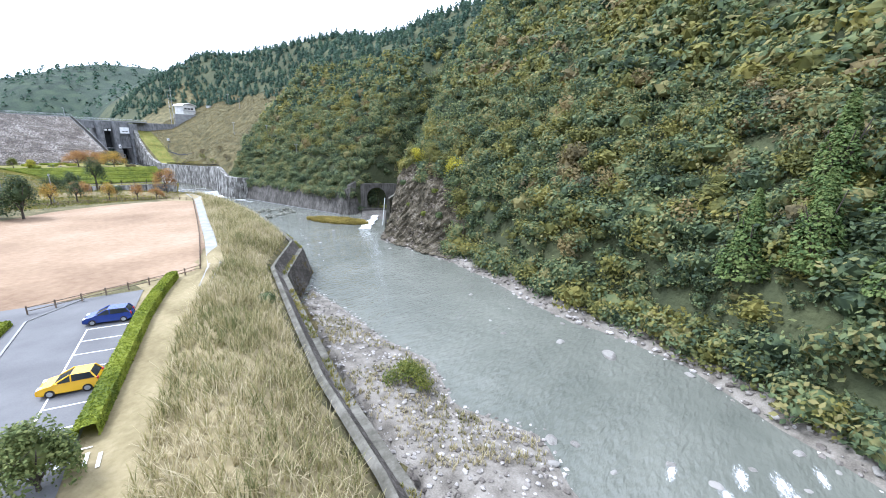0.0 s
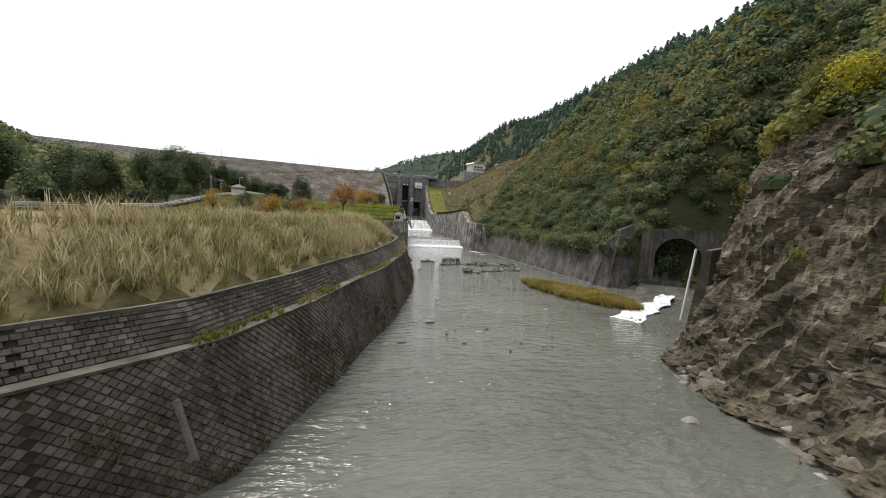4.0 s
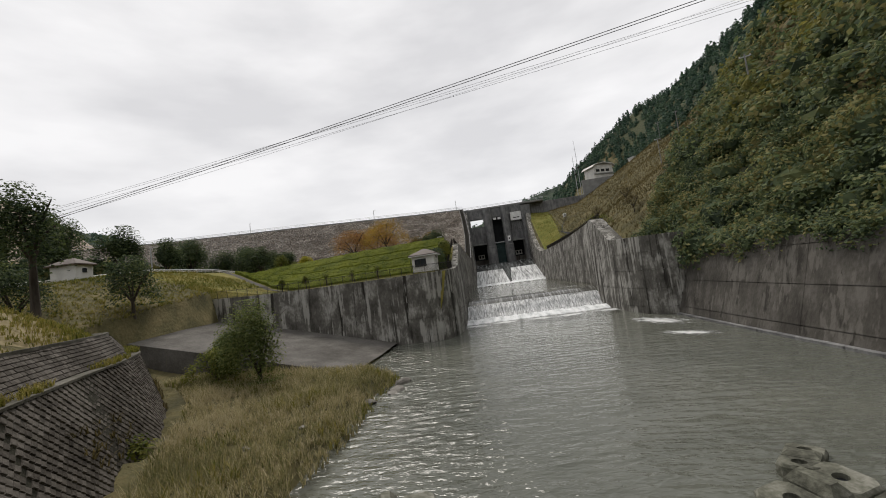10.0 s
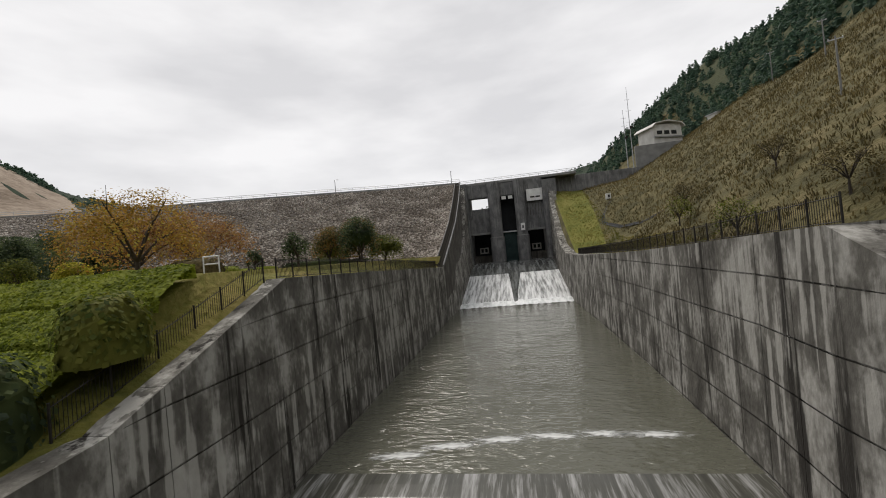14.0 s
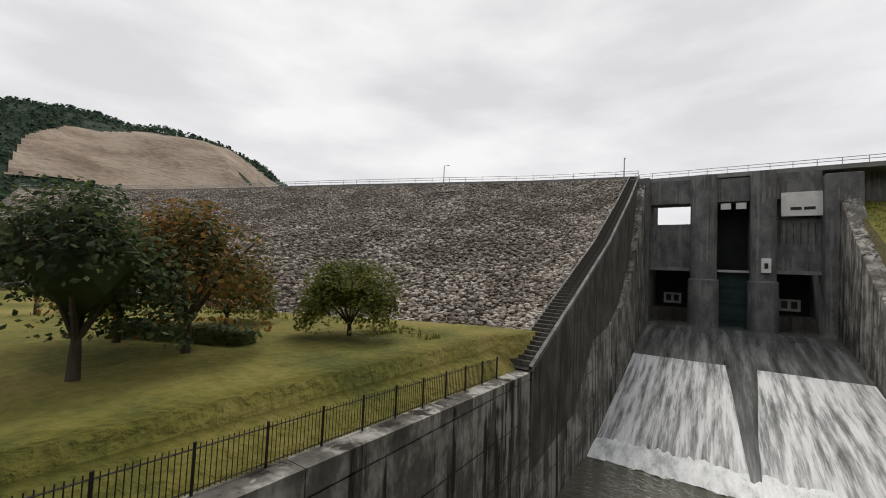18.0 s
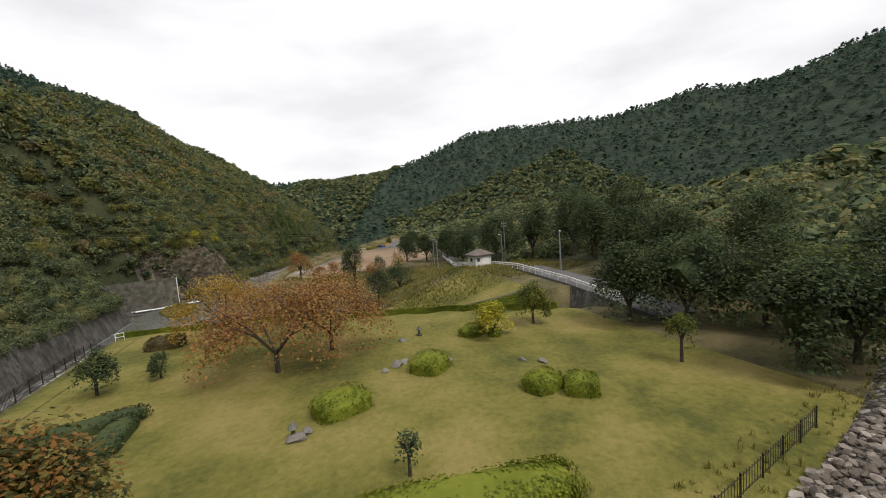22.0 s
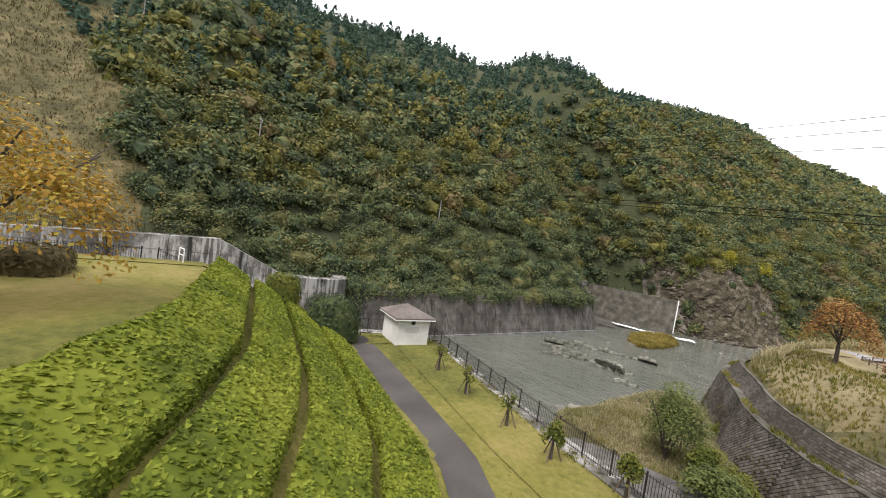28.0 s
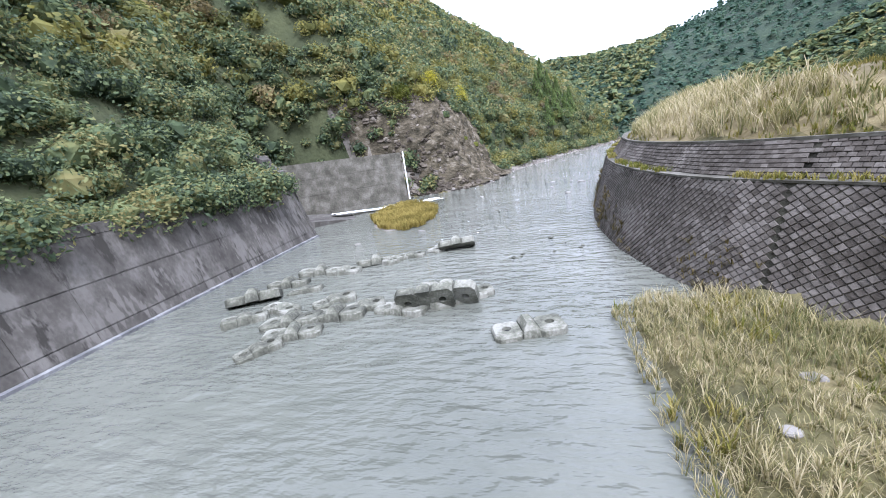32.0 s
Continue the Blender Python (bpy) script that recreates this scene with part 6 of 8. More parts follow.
for sgn in (-1, 1):
    part("vent", rod((sgn * 1.75, 0.1, 2.15), (sgn * 1.86, 0.1, 2.15), 0.2, 14), M_STEEL, hut, "round dark vent hood")
    lou = part("louvre", box(sgn * 1.75, sgn * 1.80, -0.55, 0.75, 1.35, 1.75, 0.01), M_GREYSTEEL, hut)
    for k in range(4):
        part("slat", box(sgn * 1.80, sgn * 1.815, -0.5, 0.7, 1.39 + k * 0.09, 1.44 + k * 0.09), M_OFFWHITE, lou)
part("downpipe", rod((-1.9, -1.8, 0.1), (-1.9, -1.8, 2.5), 0.04, 8), M_STEEL, hut)

toilet = thing("toilet_block", "small off-white block with a brown roof beside the road", "building", (-70.5, -3.0, gz(-70.5, -3.0)), 8)
part("wall", box(-1.9, 1.9, -1.6, 1.6, -0.5, 2.5, 0.02), M_OFFWHITE, toilet)
part("roof", hip_roof(-1.9, 1.9, -1.6, 1.6, 2.45, 1.2, 0.45), M_ROOF, toilet)
part("fascia", box(-2.32, 2.32, -2.02, 2.02, 2.36, 2.45), M_WOOD, toilet)
part("window", box(0.9, 1.5, 1.58, 1.66, 1.2, 1.9), M_GLASS, toilet)
part("shutter", box(-1.4, 0.4, 1.58, 1.65, 0.2, 2.1), M_WHITE, toilet)
part("window", box(1.88, 1.96, -0.4, 0.4, 1.2, 1.9), M_GLASS, toilet)
shelter = thing("picnic_shelter", "flat-roofed wooden shelter under the trees", "shelter", (-84, 46.6, gz(-84, 46.6)), 15)
part("roof", box(-2.6, 2.6, -1.8, 1.8, 2.6, 2.8, 0.02), M_GREYSTEEL, shelter)
part("back_wall", box(-2.3, 2.3, -1.5, -1.35, 0, 2.6), M_WOOD, shelter)
for x in (-2.2, 2.2):
    part("post", box(x - 0.1, x + 0.1, 1.3, 1.5, 0, 2.6), M_WOOD, shelter)
part("wall_box", box(-2.3, 0, -1.3, 1.0, 0, 2.2), M_ROOF, shelter)

# ---------------------------------------------------------------- armour blocks in the river
def wing(bm, cx, hx, hy, low, top, hole):
    """A chamfered slab with a round hole through it."""
    n = 16
    ring = []
    for r, z, k in ((1.0, low, 0), (1.0, top - 0.12, 0), (0.9, top, 0), (0, top, 1), (0, low, 1)):
        vs = []
        for i in range(n):
            t = 2 * math.pi * (i + 0.5) / n
            c, q = math.cos(t), math.sin(t)
            if k:
                x, y = hole * c, hole * q
            else:
                e = min(1 / max(abs(c), abs(q)), 1.28)
                x, y = hx * c * e * r, hy * q * e * r
            vs.append(bm.verts.new((cx + x, y, z)))
        ring.append(vs)
    for p, q in zip(ring, ring[1:] + ring[:1]):
        for i in range(n):
            bm.faces.new((p[i], p[(i + 1) % n], q[(i + 1) % n], q[i]))


def armour_mesh(kind):
    """Two slabs with a hole each, joined by a raised ridge."""
    bm = bmesh.new()
    hx, hy, top, peak = ((0.78, 0.95, 0.26, 0.66), (0.6, 0.72, 0.28, 0.44))[kind]
    reach = (1.2, 0.9)[kind]
    wing(bm, -reach, hx, hy, -0.45, top, 0.26)
    wing(bm, reach, hx, hy, -0.45, top - 0.04, 0.26)
    vs = [bm.verts.new(p) for x, y, z in ((0.5, 0.95, -0.4), (0.44, 0.86, 0.3), (0.17, 0.6, peak)) for p in ((-x, -y * hy, z), (x, -y * hy, z), (x, y * hy, z), (-x, y * hy, z))]
    for k in (0, 4):
        for i in range(4):
            bm.faces.new((vs[k + i], vs[k + (i + 1) % 4], vs[k + 4 + (i + 1) % 4], vs[k + 4 + i]))
    bm.faces.new(vs[8:])
    bm.faces.new(vs[:4])
    bmesh.ops.recalc_face_normals(bm, faces=bm.faces)
    me = bpy.data.meshes.new("block")
    bm.to_mesh(me)
    bm.free()
    me.materials.append(M_ARMOUR)
    # black disc set in each hole as its painted shade
    hole = bpy.data.meshes.new("hole")
    bm = bmesh.new()
    bmesh.ops.create_circle(bm, cap_ends=True, segments=14, radius=0.28)
    bm.to_mesh(hole)
    bm.free()
    hole.materials.append(M_DARK)
    return me, hole


ARM = [armour_mesh(0), armour_mesh(1)]


def armour(x, y, rz, kind=0, z=0.12, rx=0.0, ry=0.0, s=1.0):
    root = new("armour_block")
    root.matrix_world = pose(x, y, z, rx, ry, rz) @ Matrix.Diagonal((s, s, s, 1))
    tagged(root, "mossy concrete armour block with round holes lying in the river", "armour block", "armour blocks in the river")
    mpart("body", ARM[kind][0], root)
    for q in (-1.2, 1.2) if kind == 0 else (-0.9, 0.9):
        o = mpart("lifting_hole", ARM[kind][1], root, "near-black disc painted as the shade in a round hole")
        o.location = (q, 0, 0.02)


for x, y, rz, k, z, rx in ((-11.8, -44, 15, 0, 0.15, 0), (-7.2, -49, 30, 0, 0.1, 8), (-5.5, -47.6, 5, 0, 0.85, 62), (-6.9, -48.3, -5, 0, 0.85, 58), (-8.2, -49.6, 20, 1, 0.1, 0), (-3.8, -47.6, -15, 0, 0.1, 5), (-1.0, -48.2, 25, 1, 0.12, -6), (0.6, -47.2, 5, 0, 0.15, 6),
                            (1.9, -49.6, 40, 1, 0.12, 0), (3.4, -46.4, 10, 0, 0.14, 4), (5.6, -48.6, -20, 1, 0.1, 0), (2.2, -44.6, 20, 0, 0.15, 4), (3.2, -42.6, 50, 1, 0.12, 0), (7.4, -47, 35, 1, 0.2, 6), (9.4, -50.8, 25, 0, 0.45, 20), (8.6, -54.4, 10, 0, 0.2, 6),
                            (7.2, -57.6, 15, 0, 0.12, 5), (4.6, -57, 0, 1, 0.12, 0), (2.4, -59.4, 25, 0, 0.25, 14), (0.4, -59.6, 60, 1, 0.1, 0), (-0.8, -60.6, 5, 1, 0.08, 0), (-5, -62.3, 10, 0, 0.6, 30), (-3.4, -62.6, 60, 1, 0.05, 0), (6, -52.6, 20, 1, 0.0, 8)):
    armour(x, y, rz, k, z, rx, RNG.uniform(-5, 5), RNG.uniform(0.85, 1.05))
boulder_me = []
for k in range(6):
    me = mesh_np("boulder", rough_stone(ICO2, 0.95), ICO2F, M_BOULDER)
    boulder_me.append(me)


def boulder(x, y, s, z=None, label="pale weathered boulder in the river", sx=1.3, sy=1.0, sz=0.6, material=None, group="boulders"):
    ob = new("boulder", boulder_me[RNG.integers(0, 6)])
    zz = max(gz(x, y), -0.12) if z is None else z
    ob.matrix_world = pose(x, y, zz + 0.12 * s, 0, 0, RNG.uniform(0, 360)) @ Matrix.Diagonal((s * sx, s * sy, s * sz, 1))
    return tagged(ob, label, "boulder", group)


for x, y, s in ((-24.0, -166.4, 0.5), (-34.8, -179.7, 0.55), (-25.3, -175.6, 0.35), (-32.1, -187.7, 0.7), (-31.6, -195.0, 1.15), (-53.1, -195.0, 0.75), (-52.1, -197.1, 0.5), (-56.0, -196.4, 0.5), (-30.1, -204.7, 0.6), (-56.8, -179.4, 0.6), (-39.0, -220.5, 0.6), (-39.7, -214.9, 0.6), (-32.1, -175.5, 0.35), (-20.7, -177.2, 0.35), (-53.4, -201.1, 0.35), (-25.5, -185.6, 0.45), (-18.2, -92.0, 0.6), (-22.0, -104.8, 0.7), (-25.8, -112.0, 0.5), (-25.2, -119.8, 0.4), (-16.9, -109.2, 0.5), (-20.5, -108.2, 0.4), (-16.4, -101.3, 0.4), (-3.7, -98.2, 0.5), (-27.4, -112.6, 0.4), (-23.3, -104.5, 0.4), (-8.6, -129.2, 0.6), (-3.4, -123.2, 0.5), (-3.7, -127.7, 0.6), (-37.2, -132.3, 0.7), (-36.1, -130.3, 0.5), (1.2, -72.5, 0.5), (8.1, -68.2, 0.4), (-0.9, -62.4, 0.35), (-15.7, -26.1, 0.7), (-15.5, -24.0, 0.7), (-16.9, -29.2, 0.5), (-15.7, -27.1, 0.5), (-18.9, -35.7, 0.25), (-20.9, -38.2, 0.3)):
    boulder(x, y, s)


def litter(name, label, n, test, box_, size, material, lift=0.05, spread=(0.4, 1.6)):
    x0, x1, y0, y1 = box_
    p = np.stack([RNG.uniform(x0, x1, n), RNG.uniform(y0, y1, n)], 1)
    p = p[test(p[:, 0], p[:, 1])]
    v, f = scatter_stones(np.c_[p, ground_z(p[:, 0], p[:, 1]) + lift], size, (0.4, 0.8), spread)
    return tagged(new(name, mesh_np(name, v, f, material)), label, "stones", kind="stuff")


def dr(x, y):
    return x - right_edge(np.minimum(y, 20))


M_BANKSTONE = mat("grey_bank_stone", [(0.09, 0.078, 0.065), (0.18, 0.162, 0.142), (0.32, 0.30, 0.275)], 0.3, 0.95, 0.5, 10, island=0.5)
litter("bank_stones", "angular stones strewn along the right bank", 26000, lambda x, y: (dr(x, y) > -1.5) & (dr(x, y) < 5.5) & (y < -84), (-80, 40, -270, -84), 0.3, M_BANKSTONE, 0.03, (0.3, 2.1))
litter("bar_stones", "loose grey cobbles on the gravel bar", 16000, lambda x, y: (wall_side(x, y) < -0.2) & (left_water(y) - x > -1.2) & (y < -133), (-100, -36, -262, -133), 0.16, M_BANKSTONE, 0.02, (0.4, 2.4))
litter("crag_stones", "broken brown rock on the steep crag above the river", 15000, lambda x, y: (dr(x, y) > 1) & (dr(x, y) < 15) & (y > -148) & (y < -112), (-14, 40, -148, -112), 0.5, M_CLIFF, -0.05, (0.25, 2.3))
litter("shallow_stones", "dark stones breaking the shallow water", 500, lambda x, y: (wall_side(x, y) < -2) & (dr(x, y) < -2) & (wob(x, y, 9, 3) > 0.3), (-45, 5, -125, -56), 0.22, M_ARMOUR, 1.42, (0.4, 1.4))

# ---------------------------------------------------------------- tunnel outlet
outlet = thing("tunnel_outlet", "dark horseshoe tunnel mouth in a damp concrete headwall", "tunnel")
N = 20
R_IN, SPRING = 3.9, 4.6
ring = [(R_IN, 0)] + [(math.cos(math.pi * k / N) * R_IN, SPRING + math.sin(math.pi * k / N) * R_IN) for k in range(N + 1)] + [(-R_IN, 0)]


def rim(k):
    a, b = ring[k]
    if k == 0 or k == len(ring) - 1:
        return (8.5 if a > 0 else -6.5, 0)
    f = (k - 1) / N
    return (8.5 - 15 * sstep(0.2, 0.8, f), 10.2 - 2.2 * abs(2 * f - 1) ** 3)


head = bmesh.new()
vi = [head.verts.new((a, 0, b)) for a, b in ring]
vo = [head.verts.new((float(rim(k)[0]), 0, float(rim(k)[1]))) for k in range(len(ring))]
vt = [head.verts.new((v.co.x, 1.2, v.co.z)) for v in vo]
for k in range(len(ring) - 1):
    head.faces.new((vi[k], vi[k + 1], vo[k + 1], vo[k]))
    head.faces.new((vo[k], vo[k + 1], vt[k + 1], vt[k]))
bmesh.ops.recalc_face_normals(head, faces=head.faces)
part("headwall", head, M_CONC_DARK, outlet)
part("arch_ring", loft([[(a * q, y, SPRING + (b - SPRING) * q if b > SPRING else b) for a, b in ring] for q, y in ((1.12, -0.01), (1.12, -0.14), (1.0, -0.14), (1.0, 0.0))]), M_CONC_DARK, outlet, "concrete ring round the mouth")
# lining and end are coloured black for the shade inside the bore
part("lining", loft([[(a, y, b) for a, b in ring] for y in (0, 5, 10, 16)]), M_DARK, outlet, "tunnel lining with its shade painted near-black")
part("tunnel_end", box(-4.2, 4.2, 15.6, 16, 0, 10), M_DARK, outlet)
part("floor_sill", box(-6.4, 8.4, -1.6, 15.6, -3.4, 0.1), M_CONC_DARK, outlet)
for x in (-2.4, -0.8, 0.8, 2.4):
    part("trash_bar", box(x - 0.12, x + 0.12, 1.0, 1.3, 0.1, 3.4), M_STEEL, outlet)
outlet.matrix_world = pose(30.0, -84.4, 2.2, 0, 0, -42)
ribbon_wall("wall_outlet_bay", "smooth grey slab wall of the outlet bay", [(12.6, -106, -1, 10.0), (19, -102, -1, 10.2), (26, -97.6, -1, 10.4), (34, -92.5, -1, 10.6)][::-1], M_BENCH, 0.12, 0.8, 6, 3.2)
part("drain_pipe", rod((12.2, -105.6, 0.4), (12.5, -106.6, 10.1), 0.15, 10), M_WHITE, None)
tagged(bpy.data.objects["drain_pipe"], "white drain pipe up the edge of the slab wall", "pipe")
part("outlet_apron", loft([[(x0, y0, z), (x1, y1, z), (x1, y1, -1.4), (x0, y0, -1.4)] for x0, y0, x1, y1, z in ((25.6, -80.8, 34, -91, 1.6), (22.5, -83.5, 30, -93.5, 1.0), (18.5, -87.5, 24.5, -97, 0.2), (13.5, -91, 17, -100, -0.6))], True), M_CONC_DARK, None)
tagged(bpy.data.objects["outlet_apron"], "dark wet concrete apron below the tunnel mouth", "apron", kind="structure")
rows = [[(22.0 - 0.95 * k + a * 1.6 + RNG.uniform(-0.3, 0.3), -90.5 - 0.62 * k - a * (1.6 + 0.1 * k) + 0.5 * math.sin(k), np.interp(k, [0, 5, 14, 19], [0.9, 0.35, 0.12, -0.03]) + RNG.uniform(-0.1, 0.15)) for a in np.linspace(0, 1, 9)] for k in range(20)]
tagged(part("rapid_foam", loft(rows), M_FOAM, None), "white rapid where the tunnel stream joins the river", "water", kind="structure")


def flecks(name, label, n, x0, x1, y0, y1, test, size, z=0.03):
    """Ragged flat flecks of foam, each a six-sided scrap."""
    if test is None:
        p = n
    else:
        p = np.stack([RNG.uniform(x0, x1, n), RNG.uniform(y0, y1, n)], 1)
        p = p[test(p[:, 0], p[:, 1])]
    m = len(p)
    a = np.arange(6)[None] * np.pi / 3 + RNG.uniform(0, 6, (m, 1))
    r = size * RNG.uniform(0.4, 1.5, (m, 1)) * RNG.uniform(0.35, 1.1, (m, 6))
    turn = RNG.normal(0.5, 0.4, (m, 1))
    ux, uy = r * np.cos(a) * 1.7, r * np.sin(a) * 0.75
    v = np.stack([p[:, :1] + ux * np.cos(turn) - uy * np.sin(turn), p[:, 1:] + ux * np.sin(turn) + uy * np.cos(turn), np.full((m, 6), z) + RNG.uniform(0, 0.06, (m, 6))], 2)
    k = np.arange(m)[:, None] * 6
    f = np.concatenate([k + [0, 1, 2, 3], k + [0, 3, 4, 5]], 1).reshape(-1, 4)
    return tagged(new(name, mesh_np(name, v.reshape(-1, 3), f, M_FOAM)), label, "foam", kind="stuff")


for x, y in ((-6.6, 22.6), (-3.6, 23.8), (-0.4, 24.6), (2.8, 25.0), (6.0, 25.2), (8.8, 25.0)):
    film("crest_foam", "thin line of foam gathered above the weir crest", x, y, 2.6, 0.75, 8 if x < 2 else -2, ZP + 0.02)
film("foam_patch", "drifting foam patch at the foot of the wall", 12.0, -8.6, 5.2, 2.4, -62)
film("foam_patch", "drifting foam patch at the foot of the wall", 11.2, -17.5, 3.2, 1.4, -40)
flecks("riffle_foam", "broken white riffles round the shallows", 1500, -34, 14, -128, -62, lambda x, y: (wob(x, y, 2.2, 5) + 0.6 * wob(x, y, 8, 3) > 0.78) & (wall_side(x, y) < -3) & (dr(x, y) < -3), 0.07)
for x, y, rx, ry, rz in ((-46.2, -213.6, 2.6, 1.0, 20), (-47.0, -210.5, 2.2, 0.8, 10), (-47.8, -214.8, 3.0, 1.0, 25), (-50.2, -205.3, 1.8, 0.6, 5), (-50.6, -209.8, 2.2, 0.8, 30), (-42.5, -216.4, 1.8, 0.6, 15)):
    film("rapid_foam", "white rapids breaking over stones", x, y, rx, ry, rz, 0.06)
for x, y in ((-45.0, -211.4), (-44.9, -215.3), (-49.4, -208.7), (-48.9, -213.2), (-40.4, -217.7), (-49.0, -205.1)):
    boulder(x, y, RNG.uniform(0.35, 0.6), label="wet dark stone in the rapids")
for x in (-9, -4.5, 0.5, 5.5, 10):
    film("weir_foam_raft", "lacy foam drifting below the weir", x + RNG.uniform(-1, 1), 6.6 + RNG.uniform(-1, 1), 3.6, 2.2, RNG.uniform(-20, 20))

# ---------------------------------------------------------------- concrete apron beside the spit
M_APRON = mat("stained_apron_concrete", [(0.065, 0.06, 0.052), (0.105, 0.098, 0.088), (0.15, 0.14, 0.128)], 0.35, 0.95, 0.4, 10)
ap = []
for k in range(9):
    f = k / 8
    x = -20.4 - f * 30
    y = float(front_y(x)) + 0.2
    ap.append([(x - 0.4, y, 0.35 + f * 6.4), (x - 0.6, y - 8, 0.3 + f * 6.3), (x - 1.4, y - 16.5, 0.25 + f * 6.1), (x - 1.4, y - 16.7, -1.4), (x - 0.4, y, -1.4)])
apron = thing("apron", "sloping grey concrete apron slabs between the wall and the spit", "pavement", kind="structure")
for a, b in zip(ap, ap[1:]):
    a2 = [tuple(np.array(p) + (-0.03, 0, 0)) for p in a]
    part("slab", loft([a2, b], True), M_APRON, apron)

# ---------------------------------------------------------------- car park, road and field
tagged(part("car_park", loft([[(-71.5, -147, 10.06), (-98, -138.4, 10.06)], [(-78, -161.4, 10.06), (-106, -151.4, 10.06)], [(-86.6, -181.4, 10.06), (-112, -171.4, 10.06)], [(-95, -203.4, 10.06), (-122, -193.4, 10.06)]]), M_ASPHALT, None), "worn grey asphalt car park", "car park", kind="structure")


def paint(name, a, b, w=0.12, z=10.075):
    a, b = Vector((*a, z)), Vector((*b, z))
    n = Vector((-(b - a).y, (b - a).x, 0)).normalized() * w / 2
    return tagged(part(name, loft([[a - n, a + n], [b - n, b + n]]), M_WHITE, None), "worn white painted parking line", "road marking", "parking lines", "structure")


P0, P1 = Vector((-79.1, -155.8)), Vector((-87.1, -175.2))
S0 = Vector((3.4, -1.7))
paint("parking_line", P0, P1)
for k in range(8):
    p = P0.lerp(P1, k / 7.2)
    paint("parking_line", p, p + S0)
paint("parking_line", (-92.5, -169.4), (-85.9, -157.4))
paint("parking_line", (-93.1, -169.4), (-86.5, -157.4))
for k in range(6):
    p = Vector((-86.3, -175.9)) + Vector((0.5, -0.55)) * k
    paint("parking_line", p, p + Vector((0.5, 1.3)), 0.2)
kerb = part("car_park_kerb", loft([[(x + a, y, 10 + c) for a, c in ((-0.1, 0), (-0.1, 0.16), (0.1, 0.16), (0.1, 0))] for x, y in ((-91, -171.4), (-85.5, -157.4), (-82.5, -148.9), (-77, -145.4))], True), M_CONC_GREY, None)
tagged(kerb, "pale concrete kerb of the car park", "kerb", kind="structure")


def long_bush(name, label, pts, w, h, material, n=1500, z=10.0):
    root = thing(name, label, "hedge", group="car park hedges")
    body = []
    for x, y in pts:
        body.append([(x - w, y, z - 0.1), (x - w * 0.85, y, z + h * 0.9), (x, y, z + h), (x + w * 0.85, y, z + h * 0.9), (x + w, y, z - 0.2)])
    part("heart", loft(body), material, root, "shaded inner leaves")
    B = np.array(body)
    u, q = RNG.uniform(0, len(pts) - 1.001, n), RNG.uniform(0, 3.999, n)
    i0, j0 = u.astype(int), q.astype(int)
    fu, fw = (u - i0)[:, None], (q - j0)[:, None]
    p = (B[i0, j0] * (1 - fu) + B[i0 + 1, j0] * fu) * (1 - fw) + (B[i0, j0 + 1] * (1 - fu) + B[i0 + 1, j0 + 1] * fu) * fw
    t = RNG.normal(size=(n, 3))
    t /= np.linalg.norm(t, axis=1, keepdims=True)
    b = np.cross(t, RNG.normal(size=(n, 3)))
    b /= np.linalg.norm(b, axis=1, keepdims=True)
    s = 0.11 * RNG.uniform(0.6, 1.4, (n, 1))
    v = np.stack([p - t * s, p + b * s * 0.7, p + t * s, p - b * s * 0.7], 1).reshape(-1, 3)
    mpart("foliage", mesh_np("foliage", v, np.arange(len(v)).reshape(-1, 4), material), root)


long_bush("car_park_hedge", "long bright yellow-green clipped hedge beside the car park", [(-67.4, -145), (-71.2, -151), (-74.8, -157.4), (-79.2, -166.4), (-83.6, -175.4)], 0.75, 1.1, M_HEDGE, 8000)
long_bush("car_park_hedge", "low green hedge on the island of the car park", [(-84.3, -148.9), (-87, -154.9), (-90.5, -162.4)], 0.9, 0.7, M_HEDGE, 3600)


